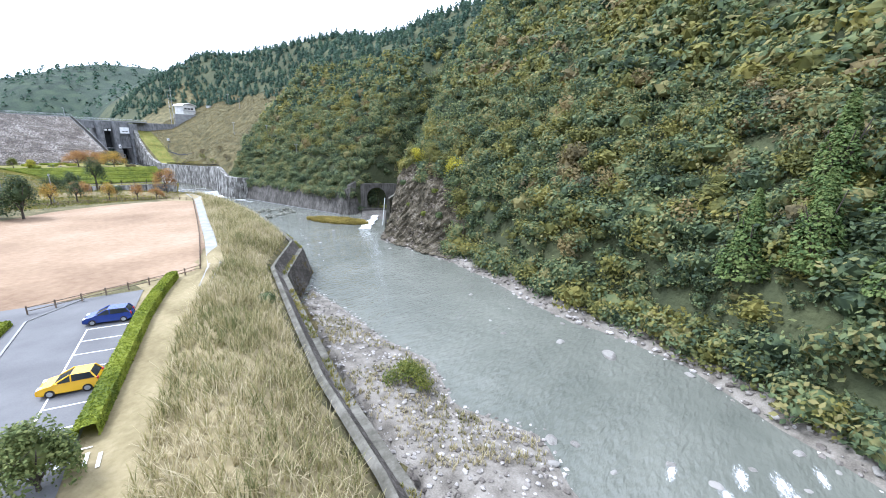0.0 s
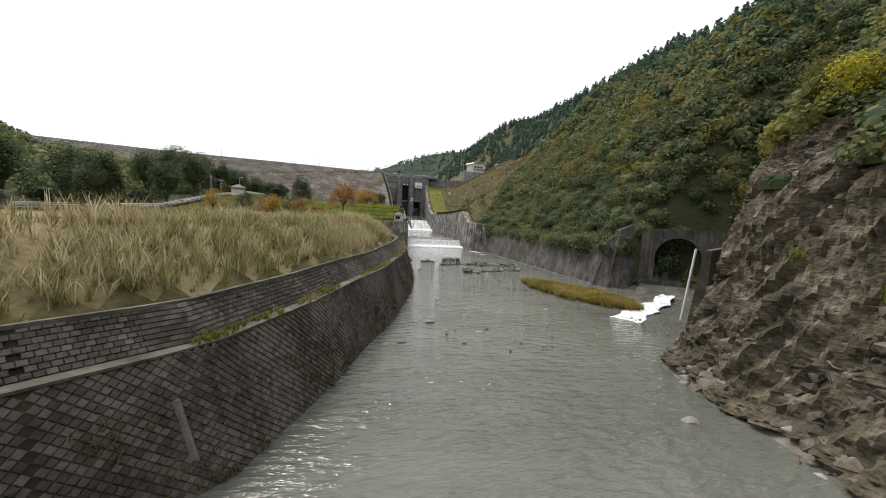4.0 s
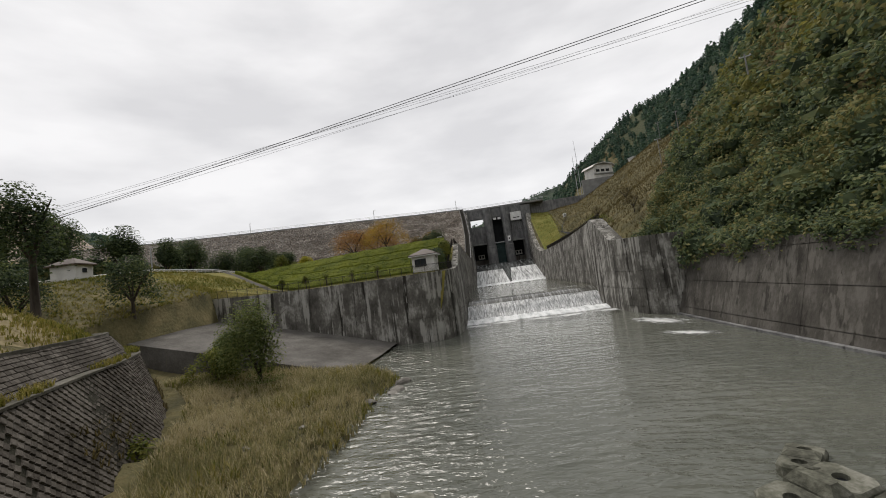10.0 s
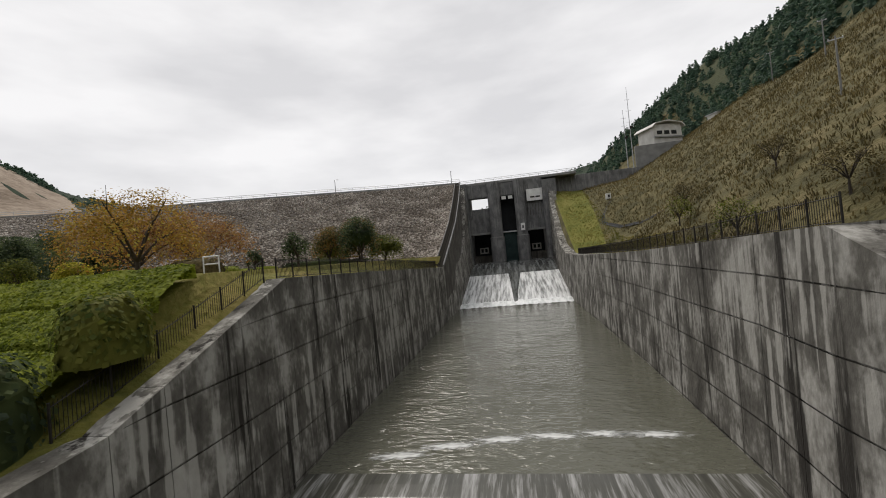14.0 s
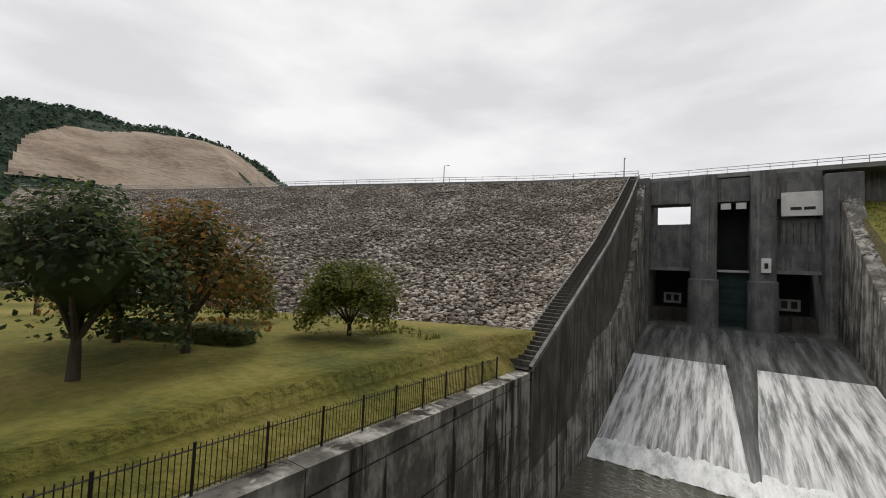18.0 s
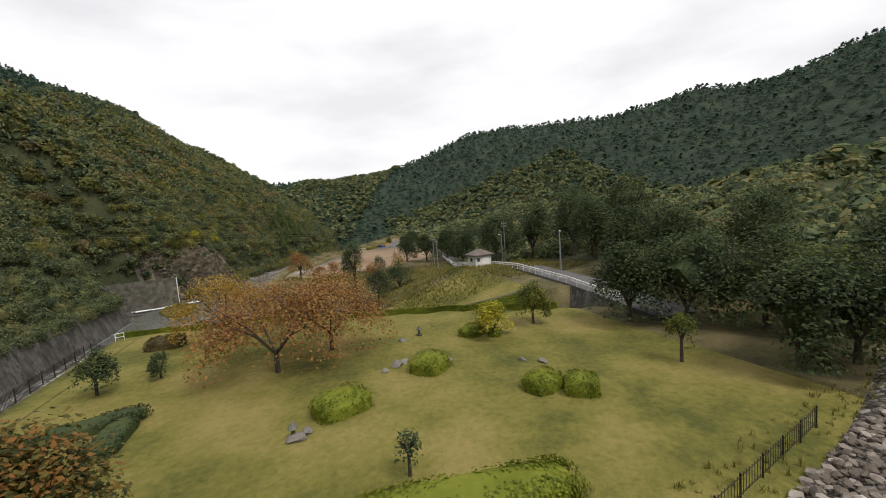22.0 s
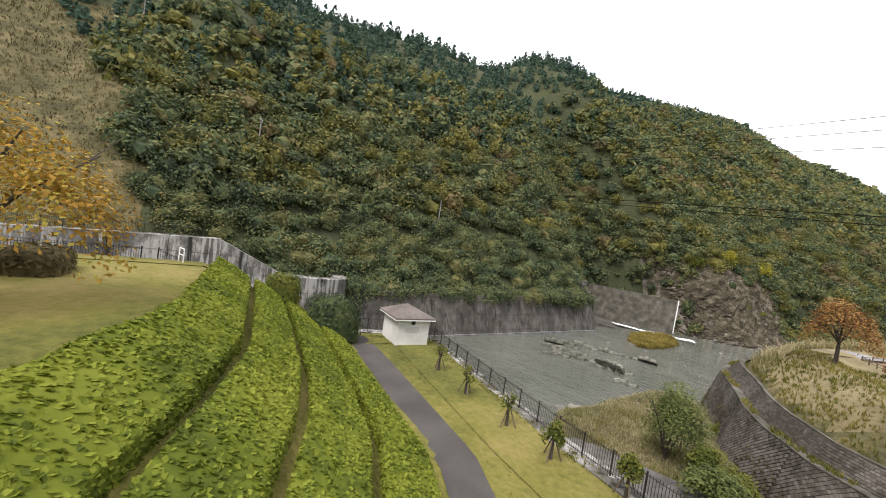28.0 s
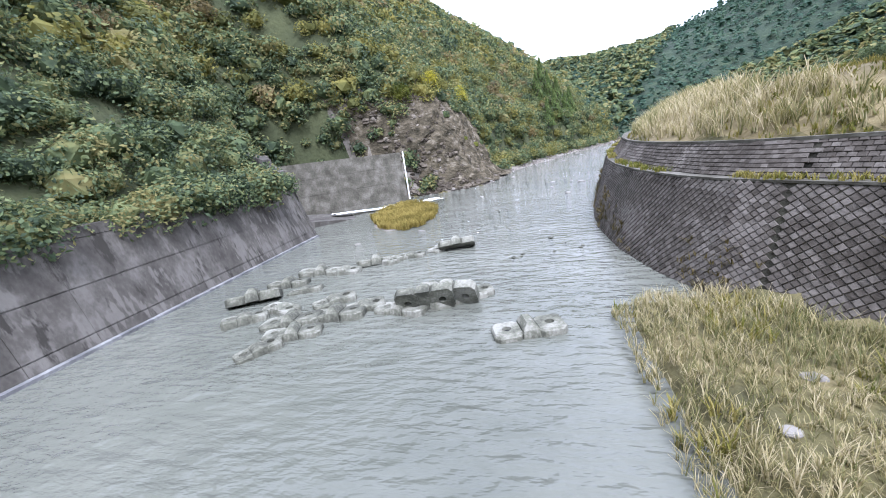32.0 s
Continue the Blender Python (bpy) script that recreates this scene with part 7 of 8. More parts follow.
def car(label, x, y, rz, paint_cols, length=3.95, width=1.7, tall=1.5):
    """A small hatchback: body, glasshouse, roof, wheels and lights."""
    m = mat(label.split()[0] + "_car_paint", paint_cols, 0.4, 0.25, 0, 4, spec=0.6)
    root = thing("car", label, "car", (x, y, 10.075), rz, "parked cars")
    L, W = length / 2, width / 2
    prof = [(-L, 0.42), (-L, 0.78), (-L + 0.12, 0.98), (-L + 0.35, 1.02), (L - 1.15, 0.98), (L - 0.25, 0.78), (L, 0.62), (L, 0.32), (L - 0.3, 0.22), (-L + 0.3, 0.22)]
    rows = [[(px, s * W * k, pz) for px, pz in prof] for s, k in ((-1, 0.94), (-1, 1.0), (1, 1.0), (1, 0.94))]
    bm = loft(rows, True)
    for r in (0, -1):
        bm.verts.ensure_lookup_table()
    n = len(prof)
    bm.faces.new(bm.verts[:n])
    bm.faces.new(bm.verts[-n:])
    bmesh.ops.recalc_face_normals(bm, faces=bm.faces)
    part("body", bm, m, root)
    top = [(-L + 0.1, 1.0), (-L + 0.42, tall - 0.06), (-L + 1.1, tall), (L - 2.05, tall - 0.04), (L - 1.05, 0.97)]
    bm = loft([[(px, s * (W - 0.06 - (pz - 1.0) * 0.28), pz) for px, pz in top] for s in (-1, 1)], False)
    bm.verts.ensure_lookup_table()
    bm.faces.new(bm.verts[:5])
    bm.faces.new(bm.verts[5:])
    bmesh.ops.recalc_face_normals(bm, faces=bm.faces)
    part("glasshouse", bm, M_GLASS, root, "dark tinted windows")
    part("roof", loft([[(px, s * (W - 0.16), tall + 0.02 - 0.02 * abs(px)) for px in (-L + 0.45, -0.4, L - 2.1)] for s in (-1, 0, 1)]), m, root)
    for s in (-1, 1):
        for px0, pz0, px1, pz1 in ((-L + 0.1, 1.0, -L + 0.42, tall), (-0.25, 1.0, -0.25, tall), (L - 1.05, 0.97, L - 2.05, tall)):
            part("pillar", rod((px0, s * (W - 0.05), pz0), (px1, s * (W - 0.19), pz1), 0.05, 6), m, root)
        for wx in (-L + 0.72, L - 0.78):
            wheel = part("wheel", rod((wx, s * (W - 0.2), 0.3), (wx, s * (W + 0.01), 0.3), 0.3, 18), M_STEEL, root, "black tyre")
            part("rim", rod((wx, s * (W + 0.01), 0.3), (wx, s * (W + 0.025), 0.3), 0.19, 12), M_GREYSTEEL, wheel)
        part("headlight", box(L - 0.32, L - 0.06, s * (W - 0.42), s * (W - 0.08), 0.66, 0.80, 0.03), M_WHITE, root, "clear headlight")
        part("tail_light", box(-L - 0.02, -L + 0.12, s * (W - 0.26), s * (W - 0.06), 0.72, 1.02, 0.02), M_TAIL, root, "red tail light")
        part("mirror", box(L - 1.35, L - 1.2, s * (W), s * (W + 0.16), 0.98, 1.1, 0.03), m, root)
    part("bumper", box(-L - 0.05, -L + 0.1, -W + 0.1, W - 0.1, 0.3, 0.55, 0.05), m, root)


M_TAIL = mat("red_lamp_plastic", [(0.3, 0.01, 0.01), (0.4, 0.02, 0.02)], 1, 0.3, 0, 3)
car("yellow hatchback parked in the bay with its tail to the hedge", -82.6, -167.6, 153, [(0.62, 0.36, 0.01), (0.72, 0.43, 0.015)], 3.7, 1.68, 1.5)
car("blue hatchback parked in the bay with its tail to the hedge", -77.0, -155.0, 153, [(0.012, 0.03, 0.16), (0.02, 0.045, 0.22)], 4.1, 1.72, 1.48)
FIELD = [(-33, -72), (-38, -64), (-52, -62), (-66, -66), (-78, -76), (-88, -92), (-92, -120), (-91, -138), (-84, -145), (-70, -143), (-63.5, -143.5), (-57, -130), (-49, -111), (-41, -90)]
ring_ = []
for a, b in zip(FIELD, FIELD[1:] + FIELD[:1]):
    n = max(1, int(math.hypot(b[0] - a[0], b[1] - a[1]) / 2.0))
    ring_ += [(a[0] + (b[0] - a[0]) * q / n + RNG.uniform(-0.25, 0.25), a[1] + (b[1] - a[1]) * q / n + RNG.uniform(-0.25, 0.25)) for q in range(n)]
tagged(part("sand_field", prism(ring_, 9.9, 10.05), M_FIELD, None), "dry sandy playing field with bare brown turf", "field", kind="structure")
rows = []
for x, y in ((-66, -152), (-62, -145.5), (-53, -123.5), (-44.5, -101), (-36.5, -80), (-32, -68), (-30.5, -58)):
    rows.append([(x - 1.0, y, max(gz(x - 1.0, y), 9.2) + 0.06), (x + 1.0, y, max(gz(x + 1, y), 9.2) + 0.06)])
tagged(part("river_path", loft(rows), M_CONC_GREY, None), "pale concrete footpath along the sand field", "path", kind="structure")


def wood_fence(name, label, pts):
    root = thing(name, label, "fence", group="field fences")
    for a, b in zip(pts, pts[1:]):
        a, b = Vector(a), Vector(b)
        n = max(1, int(round((b - a).length / 2.2)))
        for k in range(n):
            p, q = a.lerp(b, k / n), a.lerp(b, (k + 1) / n)
            part("post", box(p.x - 0.07, p.x + 0.07, p.y - 0.07, p.y + 0.07, p.z - 0.3, p.z + 1.05), M_WOOD, root)
            for z in (0.45, 0.85):
                part("rail", rod(p + Vector((0, 0, z)), q + Vector((0, 0, z)), 0.05, 6), M_WOOD, root)


wood_fence("field_fence", "low weathered wooden rail fence round the sand field", [(-82, -146.5, 10), (-68, -145.2, 10), (-63.4, -144, 10), (-54.4, -122.5, 10), (-46, -101, 10), (-38, -80, 10), (-33.4, -68, 9.9)])
wood_fence("field_fence", "low weathered wooden rail fence above the grass bank", [(-33.4, -68, 9.9), (-39, -58, 10), (-60, -53, 10), (-88, -53, 10.3)])
for x, y, w in ((-87.6, -152, 1.3), (-88.6, -154.2, 0.8)):
    board = thing("notice_board", "white notice board on posts in the car park hedge", "sign", (x, y, 10.0), 60)
    part("panel", box(-w / 2, w / 2, -0.03, 0.03, 0.7, 1.7, 0.01), M_WHITE, board)
    for k in range(4):
        part("print_bar", box(-w * 0.38, w * 0.3, -0.04, -0.03, 0.85 + k * 0.2, 0.93 + k * 0.2), M_STEEL, board)
    for s in (-1, 1):
        part("post", rod((s * w * 0.42, 0.06, 0), (s * w * 0.42, 0.06, 1.75), 0.035, 6), M_STEEL, board)
ROADP = [(-71.5, 44), (-72, 28), (-73.5, 12), (-77, -12), (-81, -40), (-88, -72), (-94, -102), (-101, -140), (-106, -176)]
rows = [[(x - 2.6, y, max(gz(x - 2.6, y), gz(x + 2.6, y), 10) + 0.25), (x + 2.6, y, max(gz(x - 2.6, y), gz(x + 2.6, y), 10) + 0.25)] for x, y in ROADP]
tagged(part("road", loft(rows), M_ASPHALT, None), "grey asphalt road climbing beside the park", "road", kind="structure")
tagged(part("road_bank", loft([[(p[1][0], p[1][1], p[1][2] - 0.04), (p[1][0] + 1.0, p[1][1], p[1][2] - 2.4)] for p in rows[:3]]), M_CONC_DARK, None), "low dark concrete wall under the road edge", "retaining wall", kind="structure")
railing("guard_rail", [(p[1][0] - 0.2, p[1][1], p[1][2]) for p in rows[:6]], 0.95, 2.4, M_WHITE, (0.95, 0.62), "white steel guard rail along the road", 0.09, "guard rails", 0.06)

# ---------------------------------------------------------------- poles, wires, house and mast
def pole(x, y, high, label, name="utility_pole", arms=1, z=None):
    z = gz(x, y) if z is None else z
    root = thing(name, label, "pole", (x, y, z), RNG.uniform(0, 180))
    part("shaft", rod((0, 0, -0.4), (0, 0, high), 0.15, 8, 0.1), M_GREYSTEEL if name == "lamp_post" else M_CONC_GREY, root)
    if name == "lamp_post":
        part("arm", rod((0, 0, high - 0.1), (0.9, 0, high + 0.15), 0.05, 6), M_GREYSTEEL, root)
        part("lamp_head", box(0.7, 1.4, -0.14, 0.14, high + 0.1, high + 0.24, 0.03), M_WHITE, root)
    for k in range(arms if name != "lamp_post" else 0):
        part("crossarm", box(-0.8, 0.8, -0.05, 0.05, high - 0.5 - k * 0.7, high - 0.38 - k * 0.7), M_GREYSTEEL, root)
        for s in (-0.7, 0, 0.7):
            part("insulator", rod((s, 0, high - 0.38 - k * 0.7), (s, 0, high - 0.2 - k * 0.7), 0.05, 6), M_WHITE, root)


pole(-80, -9.5, 9.5, "tall concrete utility pole beside the road", arms=2)
for x, y in ((-70, -30), (-79, -62), (-62, -48)):
    pole(x, y, 8.5, "concrete utility pole beside the road")
for x, y in ((46, 60), (70, 96), (74, 120), (38, 8), (30, -30), (64, 30)):
    pole(x, y, 8, "utility pole standing in the hillside wood")
for x, y in ((-75.8, 18), (-79.5, -10)):
    pole(x, y, 6.5, "slender grey street lamp beside the road", "lamp_post")
for x, y in ((-57.5, 130.4), (-112, 115), (-18, 141)):
    pole(x, y, 5.0, "slender lamp standing on the dam crest", "lamp_post", z=40.6)


def wire(a, b, sag, r, label):
    a, b = Vector(a), Vector(b)
    rows = []
    for k in range(25):
        f = k / 24
        p = a.lerp(b, f) - Vector((0, 0, sag * 4 * f * (1 - f)))
        rows.append([p + Vector((0, r * math.cos(q), r * math.sin(q))) for q in (0.5, 2.6, 4.7)])
    bm = loft(rows, True)
    return tagged(part("overhead_wire", bm, M_STEEL, None), label, "wire", "overhead wires")


wire((-80, -9.5, 22.4), (64, 30, 60), 1.2, 0.02, "thin overhead wire across the valley")
for dz, dy in ((0, 0), (0.45, 0.4)):
    wire((-80, -9.5 + dy, 22.0 + dz), (58, -31 + dy, 32.0 + dz), 0.6, 0.035, "dark overhead cable across the river")
for dz, dy in ((0, 0), (0.7, 0.5), (1.2, 1.0)):
    wire((-80, -5 + dy, 25.5 + dz), (60, -20 + dy, 34.5 + dz), 0.8, 0.018, "thin overhead wire across the river")

house = thing("control_house", "white gabled control house on a terrace above the spillway", "building", (56, 152, 48.6), 20)
part("wall", box(-5.5, 5.5, -4, 4, -4, 4.2, 0.03), M_OFFWHITE, house)
ro = [(-6.4, 4.0), (-5.0, 5.2), (0, 6.0), (5.0, 5.2), (6.4, 4.0), (6.4, 4.25), (5.0, 5.5), (0, 6.35), (-5.0, 5.5), (-6.4, 4.25)]
bm = loft([[(x, y, z) for x, z in ro] for y in (-5, 5)], True)
bm.verts.ensure_lookup_table()
bm.faces.new(bm.verts[:10])
bm.faces.new(bm.verts[10:])
bmesh.ops.recalc_face_normals(bm, faces=bm.faces)
part("roof", bm, M_OFFWHITE, house)
part("gable", prism([(-5.4, -3.95), (5.4, -3.95), (5.4, -3.9), (-5.4, -3.9)], 4.1, 5.2), M_OFFWHITE, house)
for x in (-4.2, -1.4, 1.4):
    w_ = part("window", box(x, x + 2.0, -4.08, -3.98, 1.6, 2.9), M_STEEL, house)
    part("pane", box(x + 0.1, x + 1.9, -4.1, -4.08, 1.7, 2.8), M_GLASS, w_)
part("balcony_band", box(-5.6, 5.6, -4.5, -3.9, 0.4, 0.9), M_GREYSTEEL, house)
terrace = part("house_terrace", box(45, 65, 143.5, 144.7, 38, 46.5, 0.05), M_CONC_GREY, None)
tagged(terrace, "grey concrete terrace wall below the control house", "retaining wall", kind="structure")
shed = thing("hill_shed", "small white shed on the slope beside the house", "building", (73, 146, 52), 20)
part("wall", box(-3, 3, -2, 2, -3, 2), M_OFFWHITE, shed)
part("roof", box(-3.4, 3.4, -2.4, 2.4, 2, 2.25), M_GREYSTEEL, shed)
for x, y, h in ((44.2, 144, 24), (42.8, 145.5, 17)):
    mast = thing("radio_mast", "tall thin steel radio mast beside the control house", "mast", (x, y, 43))
    part("shaft", rod((0, 0, -8), (0, 0, h), 0.22, 8, 0.06), M_GREYSTEEL, mast)
    for k in range(3):
        part("antenna", rod((-0.9, 0, h * (0.5 + 0.16 * k)), (0.9, 0, h * (0.5 + 0.16 * k)), 0.04, 5), M_GREYSTEEL, mast)
    part("dish", rod((0.2, -0.3, h * 0.42), (0.25, -0.6, h * 0.42), 0.5, 12), M_STEEL, mast)
gauge = thing("rain_gauge_box", "small white instrument box on the grass slope", "instrument box", (29, 118, gz(29, 118)), 10)
part("case", box(-0.6, 0.6, -0.5, 0.5, 0, 1.6, 0.05), M_WHITE, gauge)
part("door", box(-0.25, 0.25, -0.54, -0.5, 0.5, 1.2), M_STEEL, gauge)
drain = thing("slope_drain", "dark stepped drain channel down the grass slope", "drain", kind="structure")
D = [(29, 116), (25.5, 110), (24.5, 106), (26.5, 98), (29, 90), (31, 84)]
part("channel", loft([[(x - 0.4, y, gz(x - 0.4, y) + 0.12), (x, y, gz(x, y) + 0.02), (x + 0.4, y, gz(x + 0.4, y) + 0.12)] for x, y in D]), M_DARK, drain)
part("gutter", loft([[(14.9, y, z), (16.3, y, z + 0.1), (16.3, y, z - 3), (14.9, y, z - 3)] for y, z in ((139, 31.2), (128, 24.2), (118, 18.7), (108, 14.5), (96, 12.9), (84, 12.9))], True), M_CONC_DARK, drain)

# stones set in the lawn
for x, y, s in ((-35.0, 50.6, 0.5), (-35.6, 50.0, 0.35), (-42.6, 42.6, 0.55), (-43.4, 42.2, 0.4), (-41.6, 43.2, 0.35), (-44.6, 36.4, 0.4), (-46.6, 43.4, 0.6), (-53.2, 47.5, 0.4), (-52.0, 46.4, 0.3)):
    boulder(x, y, s, label="grey garden stone set in the lawn", sz=0.8, group="garden stones")
for x, y in ((-46.5, 35.5), (-34.9, 50.3), (-45.0, 43.0)):
    lan = thing("stone_lantern", "small dark stone lantern on the lawn", "garden lantern", (x, y, gz(x, y)))
    part("base", rod((0, 0, 0), (0, 0, 0.15), 0.3, 8), M_ARMOUR, lan)
    part("stem", rod((0, 0, 0.15), (0, 0, 0.6), 0.12, 8), M_ARMOUR, lan)
    part("cap", rod((0, 0, 0.6), (0, 0, 0.95), 0.32, 8, 0.1), M_ARMOUR, lan)
stand = thing("barrier_stand", "white steel barrier at the top of the wall steps", "barrier", (-15.2, 18.6, gz(-15.2, 18.6)), 20)
for s in (-0.4, 0.4):
    part("leg", rod((s, 0, 0), (s, 0, 0.95), 0.04, 6), M_WHITE, stand)
for z in (0.5, 0.93):
    part("rail", rod((-0.4, 0, z), (0.4, 0, z), 0.04, 6), M_WHITE, stand)
sa, sb = Vector((-37.85, -132.1, 4.02)), Vector((-37.0, -132.35, 1.42))
slab_arm = part("broken_slab", box(-0.24, 0.24, -0.1, 0.1, -1.42, 1.42, 0.03), M_BOULDER, None)
slab_arm.matrix_world = Matrix.Translation((sa + sb) / 2) @ (sa - sb).to_track_quat("Z", "X").to_matrix().to_4x4()
tagged(slab_arm, "pale broken concrete strip lying down the block wall", "slab")


# ---------------------------------------------------------------- grasses
def blades(p, z, high, width, n, lean=0.35):
    """n bent blades round each of the points, each of two quads."""
    m = len(p)
    base = np.repeat(np.c_[p, z], n, 0) + np.c_[RNG.normal(size=(m * n, 2)) * width * 2.2, np.zeros(m * n)]
    a = RNG.uniform(0, 2 * np.pi, m * n)
    h = np.repeat(high, n) * RNG.uniform(0.55, 1.15, m * n)
    out = np.stack([np.cos(a), np.sin(a), np.zeros(m * n)], 1) * (h * lean * RNG.uniform(0.3, 1.5, m * n))[:, None]
    side = np.stack([-np.sin(a), np.cos(a), np.zeros(m * n)], 1) * width * RNG.uniform(0.6, 1.3, (m * n, 1))
    up = np.c_[np.zeros((m * n, 2)), h]
    mid, tip = base + out * 0.35 + up * 0.62, base + out + up
    v = np.stack([base - side, base + side, mid + side * 0.8, mid - side * 0.8, tip + side * 0.25, tip - side * 0.25], 1).reshape(-1, 3)
    k = np.arange(m * n)[:, None] * 6
    f = np.concatenate([k + [0, 1, 2, 3], k + [3, 2, 4, 5]], 1).reshape(-1, 4)
    return v, f


def meadow(name, label, n, test, box_, high, width, per, material, lean=0.35, zcap=None):
    x0, x1, y0, y1 = box_
    p = np.stack([RNG.uniform(x0, x1, n), RNG.uniform(y0, y1, n)], 1)
    p = p[test(p[:, 0], p[:, 1])]
    h = high * RNG.uniform(0.6, 1.25, len(p)) * (1 + 0.3 * wob(p[:, 0], p[:, 1], 3, 2))
    s = wall_side(p[:, 0], p[:, 1])
    lift = np.where((p[:, 1] < -17) & (s > 4.2), np.interp(s, [4.2, 5.2, 6.6, 8], [0.1, 0.15, 0.1, 0]), 0)
    v, f = blades(p, ground_z(p[:, 0], p[:, 1]) - 0.05 + lift, h, width, per, lean)
    return tagged(new(name, mesh_np(name, v, f, material)), label, "grass", kind="stuff")


def reed_bank(x, y):
    path = np.interp(y, [-240, -206, -183, -161, -152, -146, -123, -100, -80, -68, -58], [-106, -93, -85, -74, -67, -62, -53, -44.5, -36.5, -32, -30.5])
    return (wall_side(x, y) > 5.4) & (x > path + 1.4)


meadow("reed_bank", "tall dry pampas-like grass covering the river bank", 90000, reed_bank, (-112, -20, -240, -30), 1.3, 0.03, 6, M_REED, 0.65)
meadow("bank_grass", "green-yellow grass along the top of the block wall", 16000, lambda x, y: (wall_side(x, y) > 4.4) & (wall_side(x, y) < 6.8), (-100, -19, -240, -19), 0.4, 0.03, 6, M_GRASS)
rs = RNG.uniform(2, WR[-1] - 2, 2600)
p = wall_at(rs, RNG.uniform(2.1, 3.0, 2600), 6.0)
p = p[wob(rs, rs * 0, 3, 2) > -0.2]
v, f = blades(p[:, :2], p[:, 2], np.full(len(p), 0.35), 0.03, 6, 0.6)
tagged(new("bench_grass", mesh_np("bench_grass", v, f, M_GRASS)), "dry grass growing along the bench of the block wall", "grass", kind="stuff")
rs = RNG.uniform(2, WR[-1] - 2, 2400)
g = RNG.uniform(0.25, 0.8, 2400) ** 1.4
p = wall_at(rs, 0, 0) * 0
for k in range(len(rs)):
    p[k] = wall_at(rs[k], 2.1 * g[k] - 0.1, -1.2 + 7.1 * g[k])[0]
p = p[(wob(rs, g * 9, 3, 5) > 0.15) & (p[:, 2] > 0.05)]
v, f = blades(p[:, :2], p[:, 2], np.full(len(p), 0.4), 0.035, 6, 1.1)
tagged(new("wall_weeds", mesh_np("wall_weeds", v, f, M_BROWNGRASS)), "brown and green weeds rooted in the block wall", "weeds", kind="stuff")
meadow("spit_grass", "golden reed grass on the low spit", 12000, lambda x, y: (wall_side(x, y) < -0.6) & (spit_edge(y) - x > 0.6) & (x > -40) & (y < front_y(x) - 16.8), (-40, -13, -48, -17), 0.62, 0.014, 9, M_REED, 0.6)
meadow("spit_weeds", "green weeds among the grass on the spit", 2600, lambda x, y: (wall_side(x, y) < -0.6) & (spit_edge(y) - x > 0.2) & (x > -40) & (y < front_y(x) - 16.8) & ((wob(x, y, 2.2, 6) > 0.25) | (spit_edge(y) - x < 1.0)), (-40, -13, -48, -17), 0.6, 0.03, 8, M_GRASS, 0.6)
meadow("west_grass", "rough green and yellow grass round the gully", 20000, lambda x, y: (wall_side(x, y) > 5) & (y < 0) | (x < -50) & (y < 18) & (y < hedge_south(x) - 3), (-82, -26, -58, 18), 0.42, 0.03, 6, M_GRASS, 0.6)
meadow("crag_weeds", "rough brown and green growth on the crag", 9000, lambda x, y: (dr(x, y) > 4) & (dr(x, y) < 16) & (wob(x, y, 3, 4) > -0.25), (-14, 40, -150, -111), 0.8, 0.04, 8, M_BROWNGRASS, 0.9)
meadow("bar_grass", "dry grass tufts on the gravel bar", 18000, lambda x, y: (wall_side(x, y) < -0.8) & (left_water(y) - x > 1.0) & (wob(x, y, 6, 4) > -0.25), (-95, -40, -245, -134), 0.55, 0.035, 7, M_REED, 0.5)
meadow("slope_grass", "brown dry grass on the slope beside the spillway", 30000, lambda x, y: (x > 17) & (y > 17 + 0.25 * (x - 16)) & ~((x < 26) & (y > 84)), (15, 84, 16, 175), 0.55, 0.055, 3, M_BROWNGRASS, 0.7)
M_TURF = mat("bright_mown_turf", [(0.08, 0.09, 0.016), (0.135, 0.138, 0.026), (0.19, 0.17, 0.045)], 0.25, 1, 0.9, 14)
tx, ty = np.meshgrid(np.linspace(0, 1, 14), np.linspace(86, 139, 50))
tx = 15.9 + tx * np.interp(ty, [86, 100, 115, 139], [5.0, 7.0, 8.4, 9.4])
ti = (np.arange(49)[:, None] * 14 + np.arange(13)[None, :]).ravel()
tagged(new("turf_strip", mesh_np("turf_strip", np.stack([tx, ty, np.maximum(ground_z(tx, ty), coarse_z(tx, ty)) + 0.1], -1).reshape(-1, 3), np.stack([ti, ti + 1, ti + 15, ti + 14], 1), M_TURF, True)), "bright green turf strip between the chute wall and the drain", "grass strip", kind="structure")
meadow("slope_turf", "short bright green turf strip beside the chute", 4000, lambda x, y: (x > 16.4) & (x < 25.5), (16, 26, 84, 139), 0.3, 0.05, 5, M_GRASS, 0.4)
meadow("wall_top_grass", "rough grass along the top of the right spillway wall", 3000, lambda x, y: (x > 15.2), (15, 22, -5, 90), 0.5, 0.03, 6, M_GRASS, 0.4)
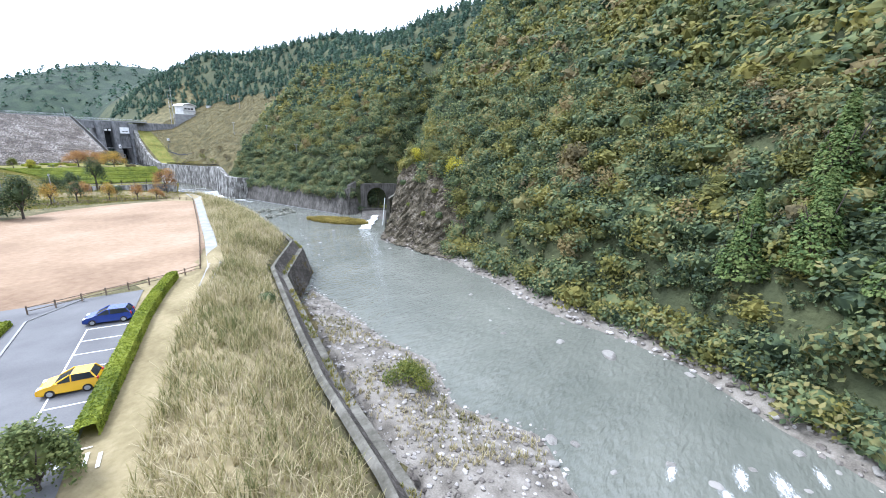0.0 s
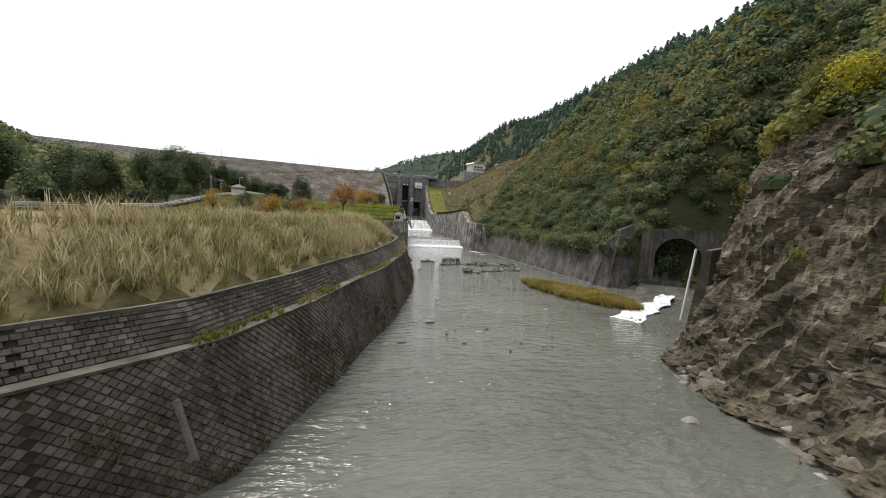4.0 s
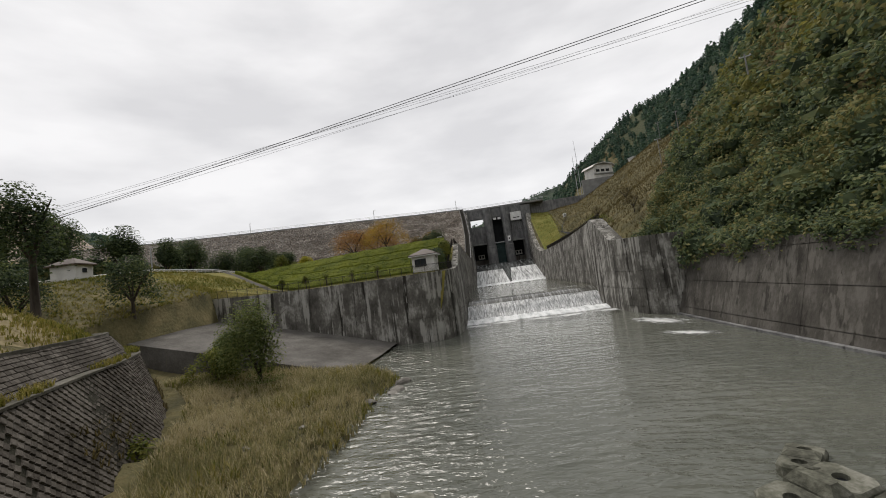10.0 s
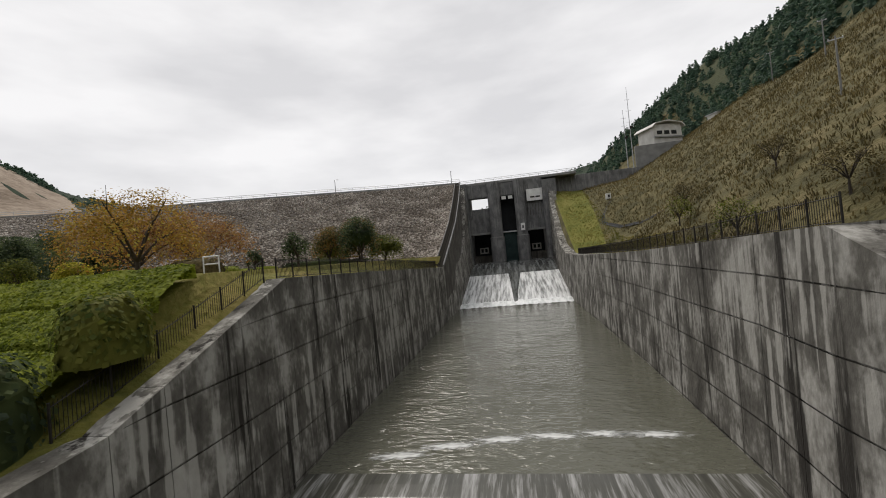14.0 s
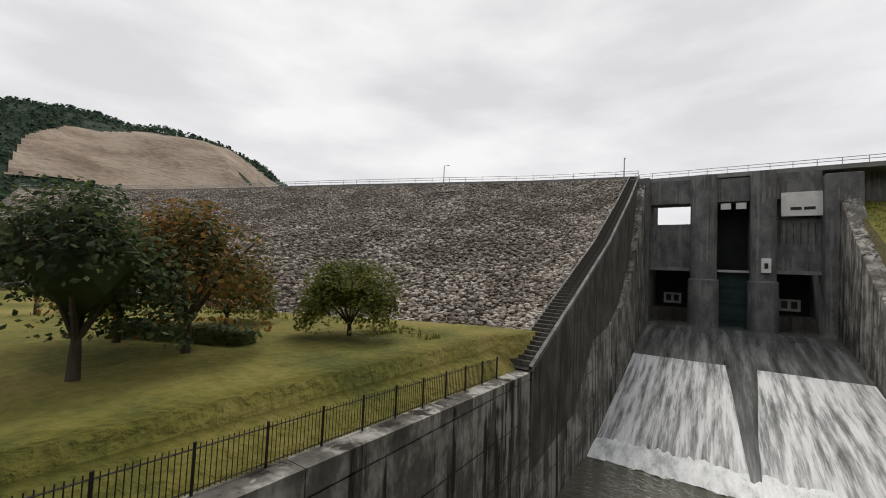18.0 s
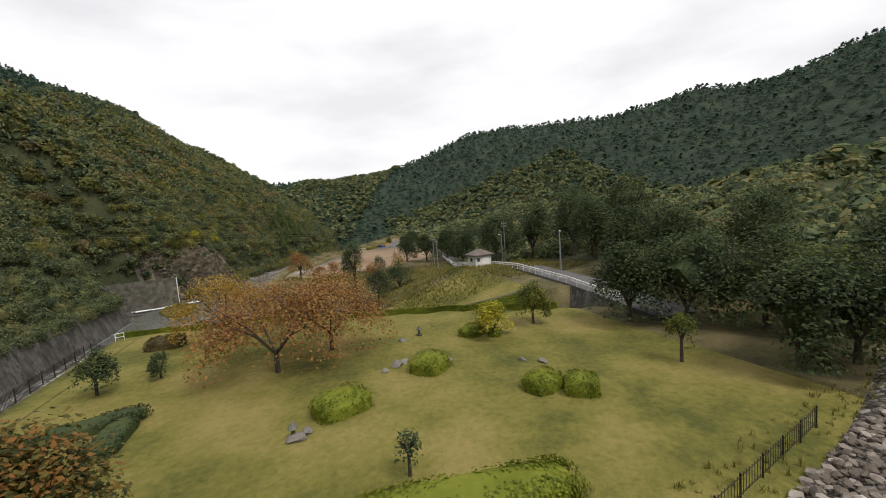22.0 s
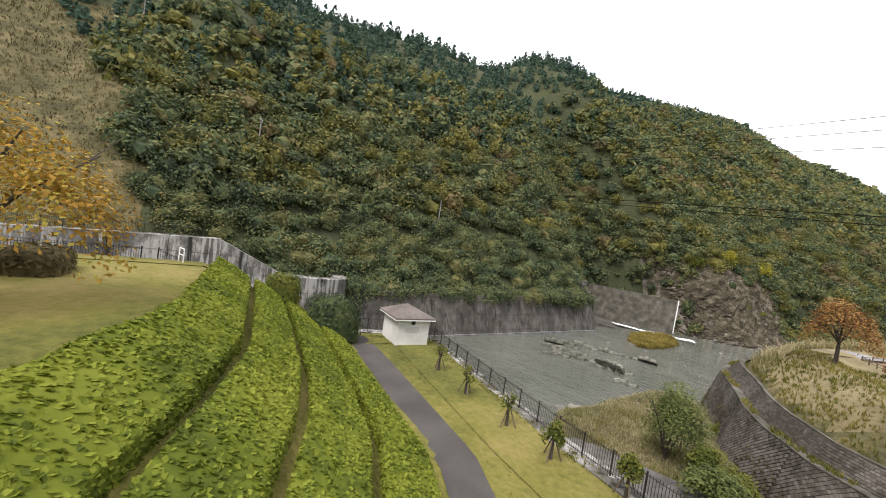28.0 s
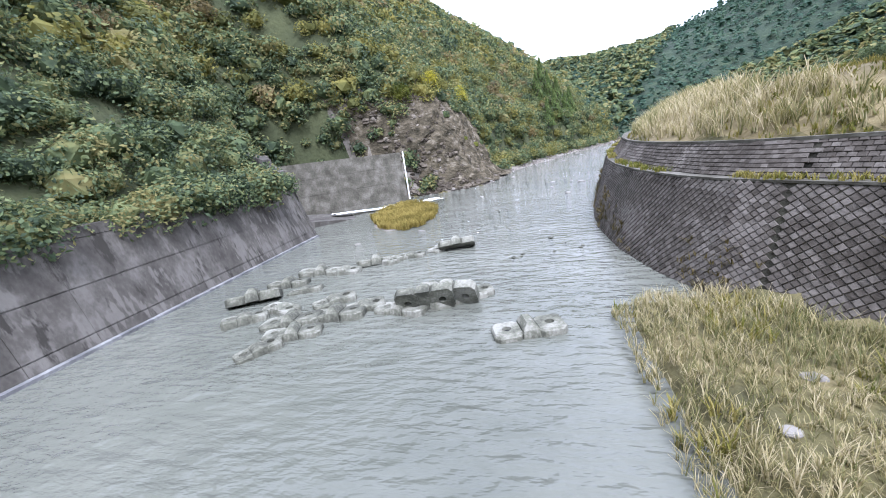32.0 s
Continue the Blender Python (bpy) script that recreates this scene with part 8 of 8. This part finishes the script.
meadow("strip_grass", "mown yellowish grass strip below the path", 9000, lambda x, y: (y < hedge_south(x) - 3) & (y > front_y(x) + 0.9), (-56, -14, -3, 18), 0.10, 0.03, 5, M_GRASS, 0.5)
meadow("toe_grass", "dry yellow grass along the foot of the dam", 2600, lambda x, y: np.abs(y - np.interp(x, [-73, -60, -45, -25], [59.4, 61.2, 64.4, 70.0])) < 1.3, (-73, -16, 54, 75), 0.35, 0.03, 6, M_GRASS, 0.5)
p = np.stack([RNG.uniform(-3, 18, 7600), RNG.uniform(-102, -72, 7600)], 1)
p = p[((p[:, 0] - 7.2 + 0.22 * (p[:, 1] + 85)) / 5.2) ** 2 + ((p[:, 1] + 86.5) / 12.5) ** 2 < 1 - 0.25 * wob(p[:, 0], p[:, 1], 1.5, 2)]
v, f = blades(p, np.full(len(p), 0.1), np.full(len(p), 0.85), 0.04, 8, 0.5)
tagged(new("isle_grass", mesh_np("isle_grass", v, f, M_GOLD)), "golden reed grass on the small river island", "grass", kind="stuff")
iv, if_ = ICO2 * [5.6, 13.2, 0.6], ICO2F
isle = new("island", mesh_np("island", iv, if_, M_GRAVEL))
isle.matrix_world = pose(7.4, -86, -0.25, 0, 0, 12)
tagged(isle, "low gravel island in the river", "island", kind="structure")

# ---------------------------------------------------------------- single stones and blocks nearest the way
stone_me = []
for k in range(6):
    stone_me.append(mesh_np("riprap_stone", STONES[k], ICO1F, M_ROCK))
for k in range(300):
    u, w = RNG.uniform(0.02, 0.36), RNG.uniform(0.0, 0.22)
    o = mpart("stone", stone_me[k % 6], dam)
    s = RNG.uniform(0.2, 0.36)
    o.matrix_basis = pose(*(dam_point(np.array([u]), np.array([w]))[0] + [0, 0, 0.18]), 0, 0, RNG.uniform(0, 360)) @ Matrix.Diagonal((s * 1.2, s, s * 0.7, 1))
brick_me = mesh_np("wall_block", DIAMOND * [0.50 * 0.485, 0.42 * 0.485, 0.07], SHAPEF, M_BLOCK)
for k in near_idx:
    c, a, t, n = LB[k]
    o = mpart("block", brick_me, bank)
    o.matrix_basis = Matrix(((a[0], t[0], n[0], c[0]), (a[1], t[1], n[1], c[1]), (a[2], t[2], n[2], c[2]), (0, 0, 0, 1)))
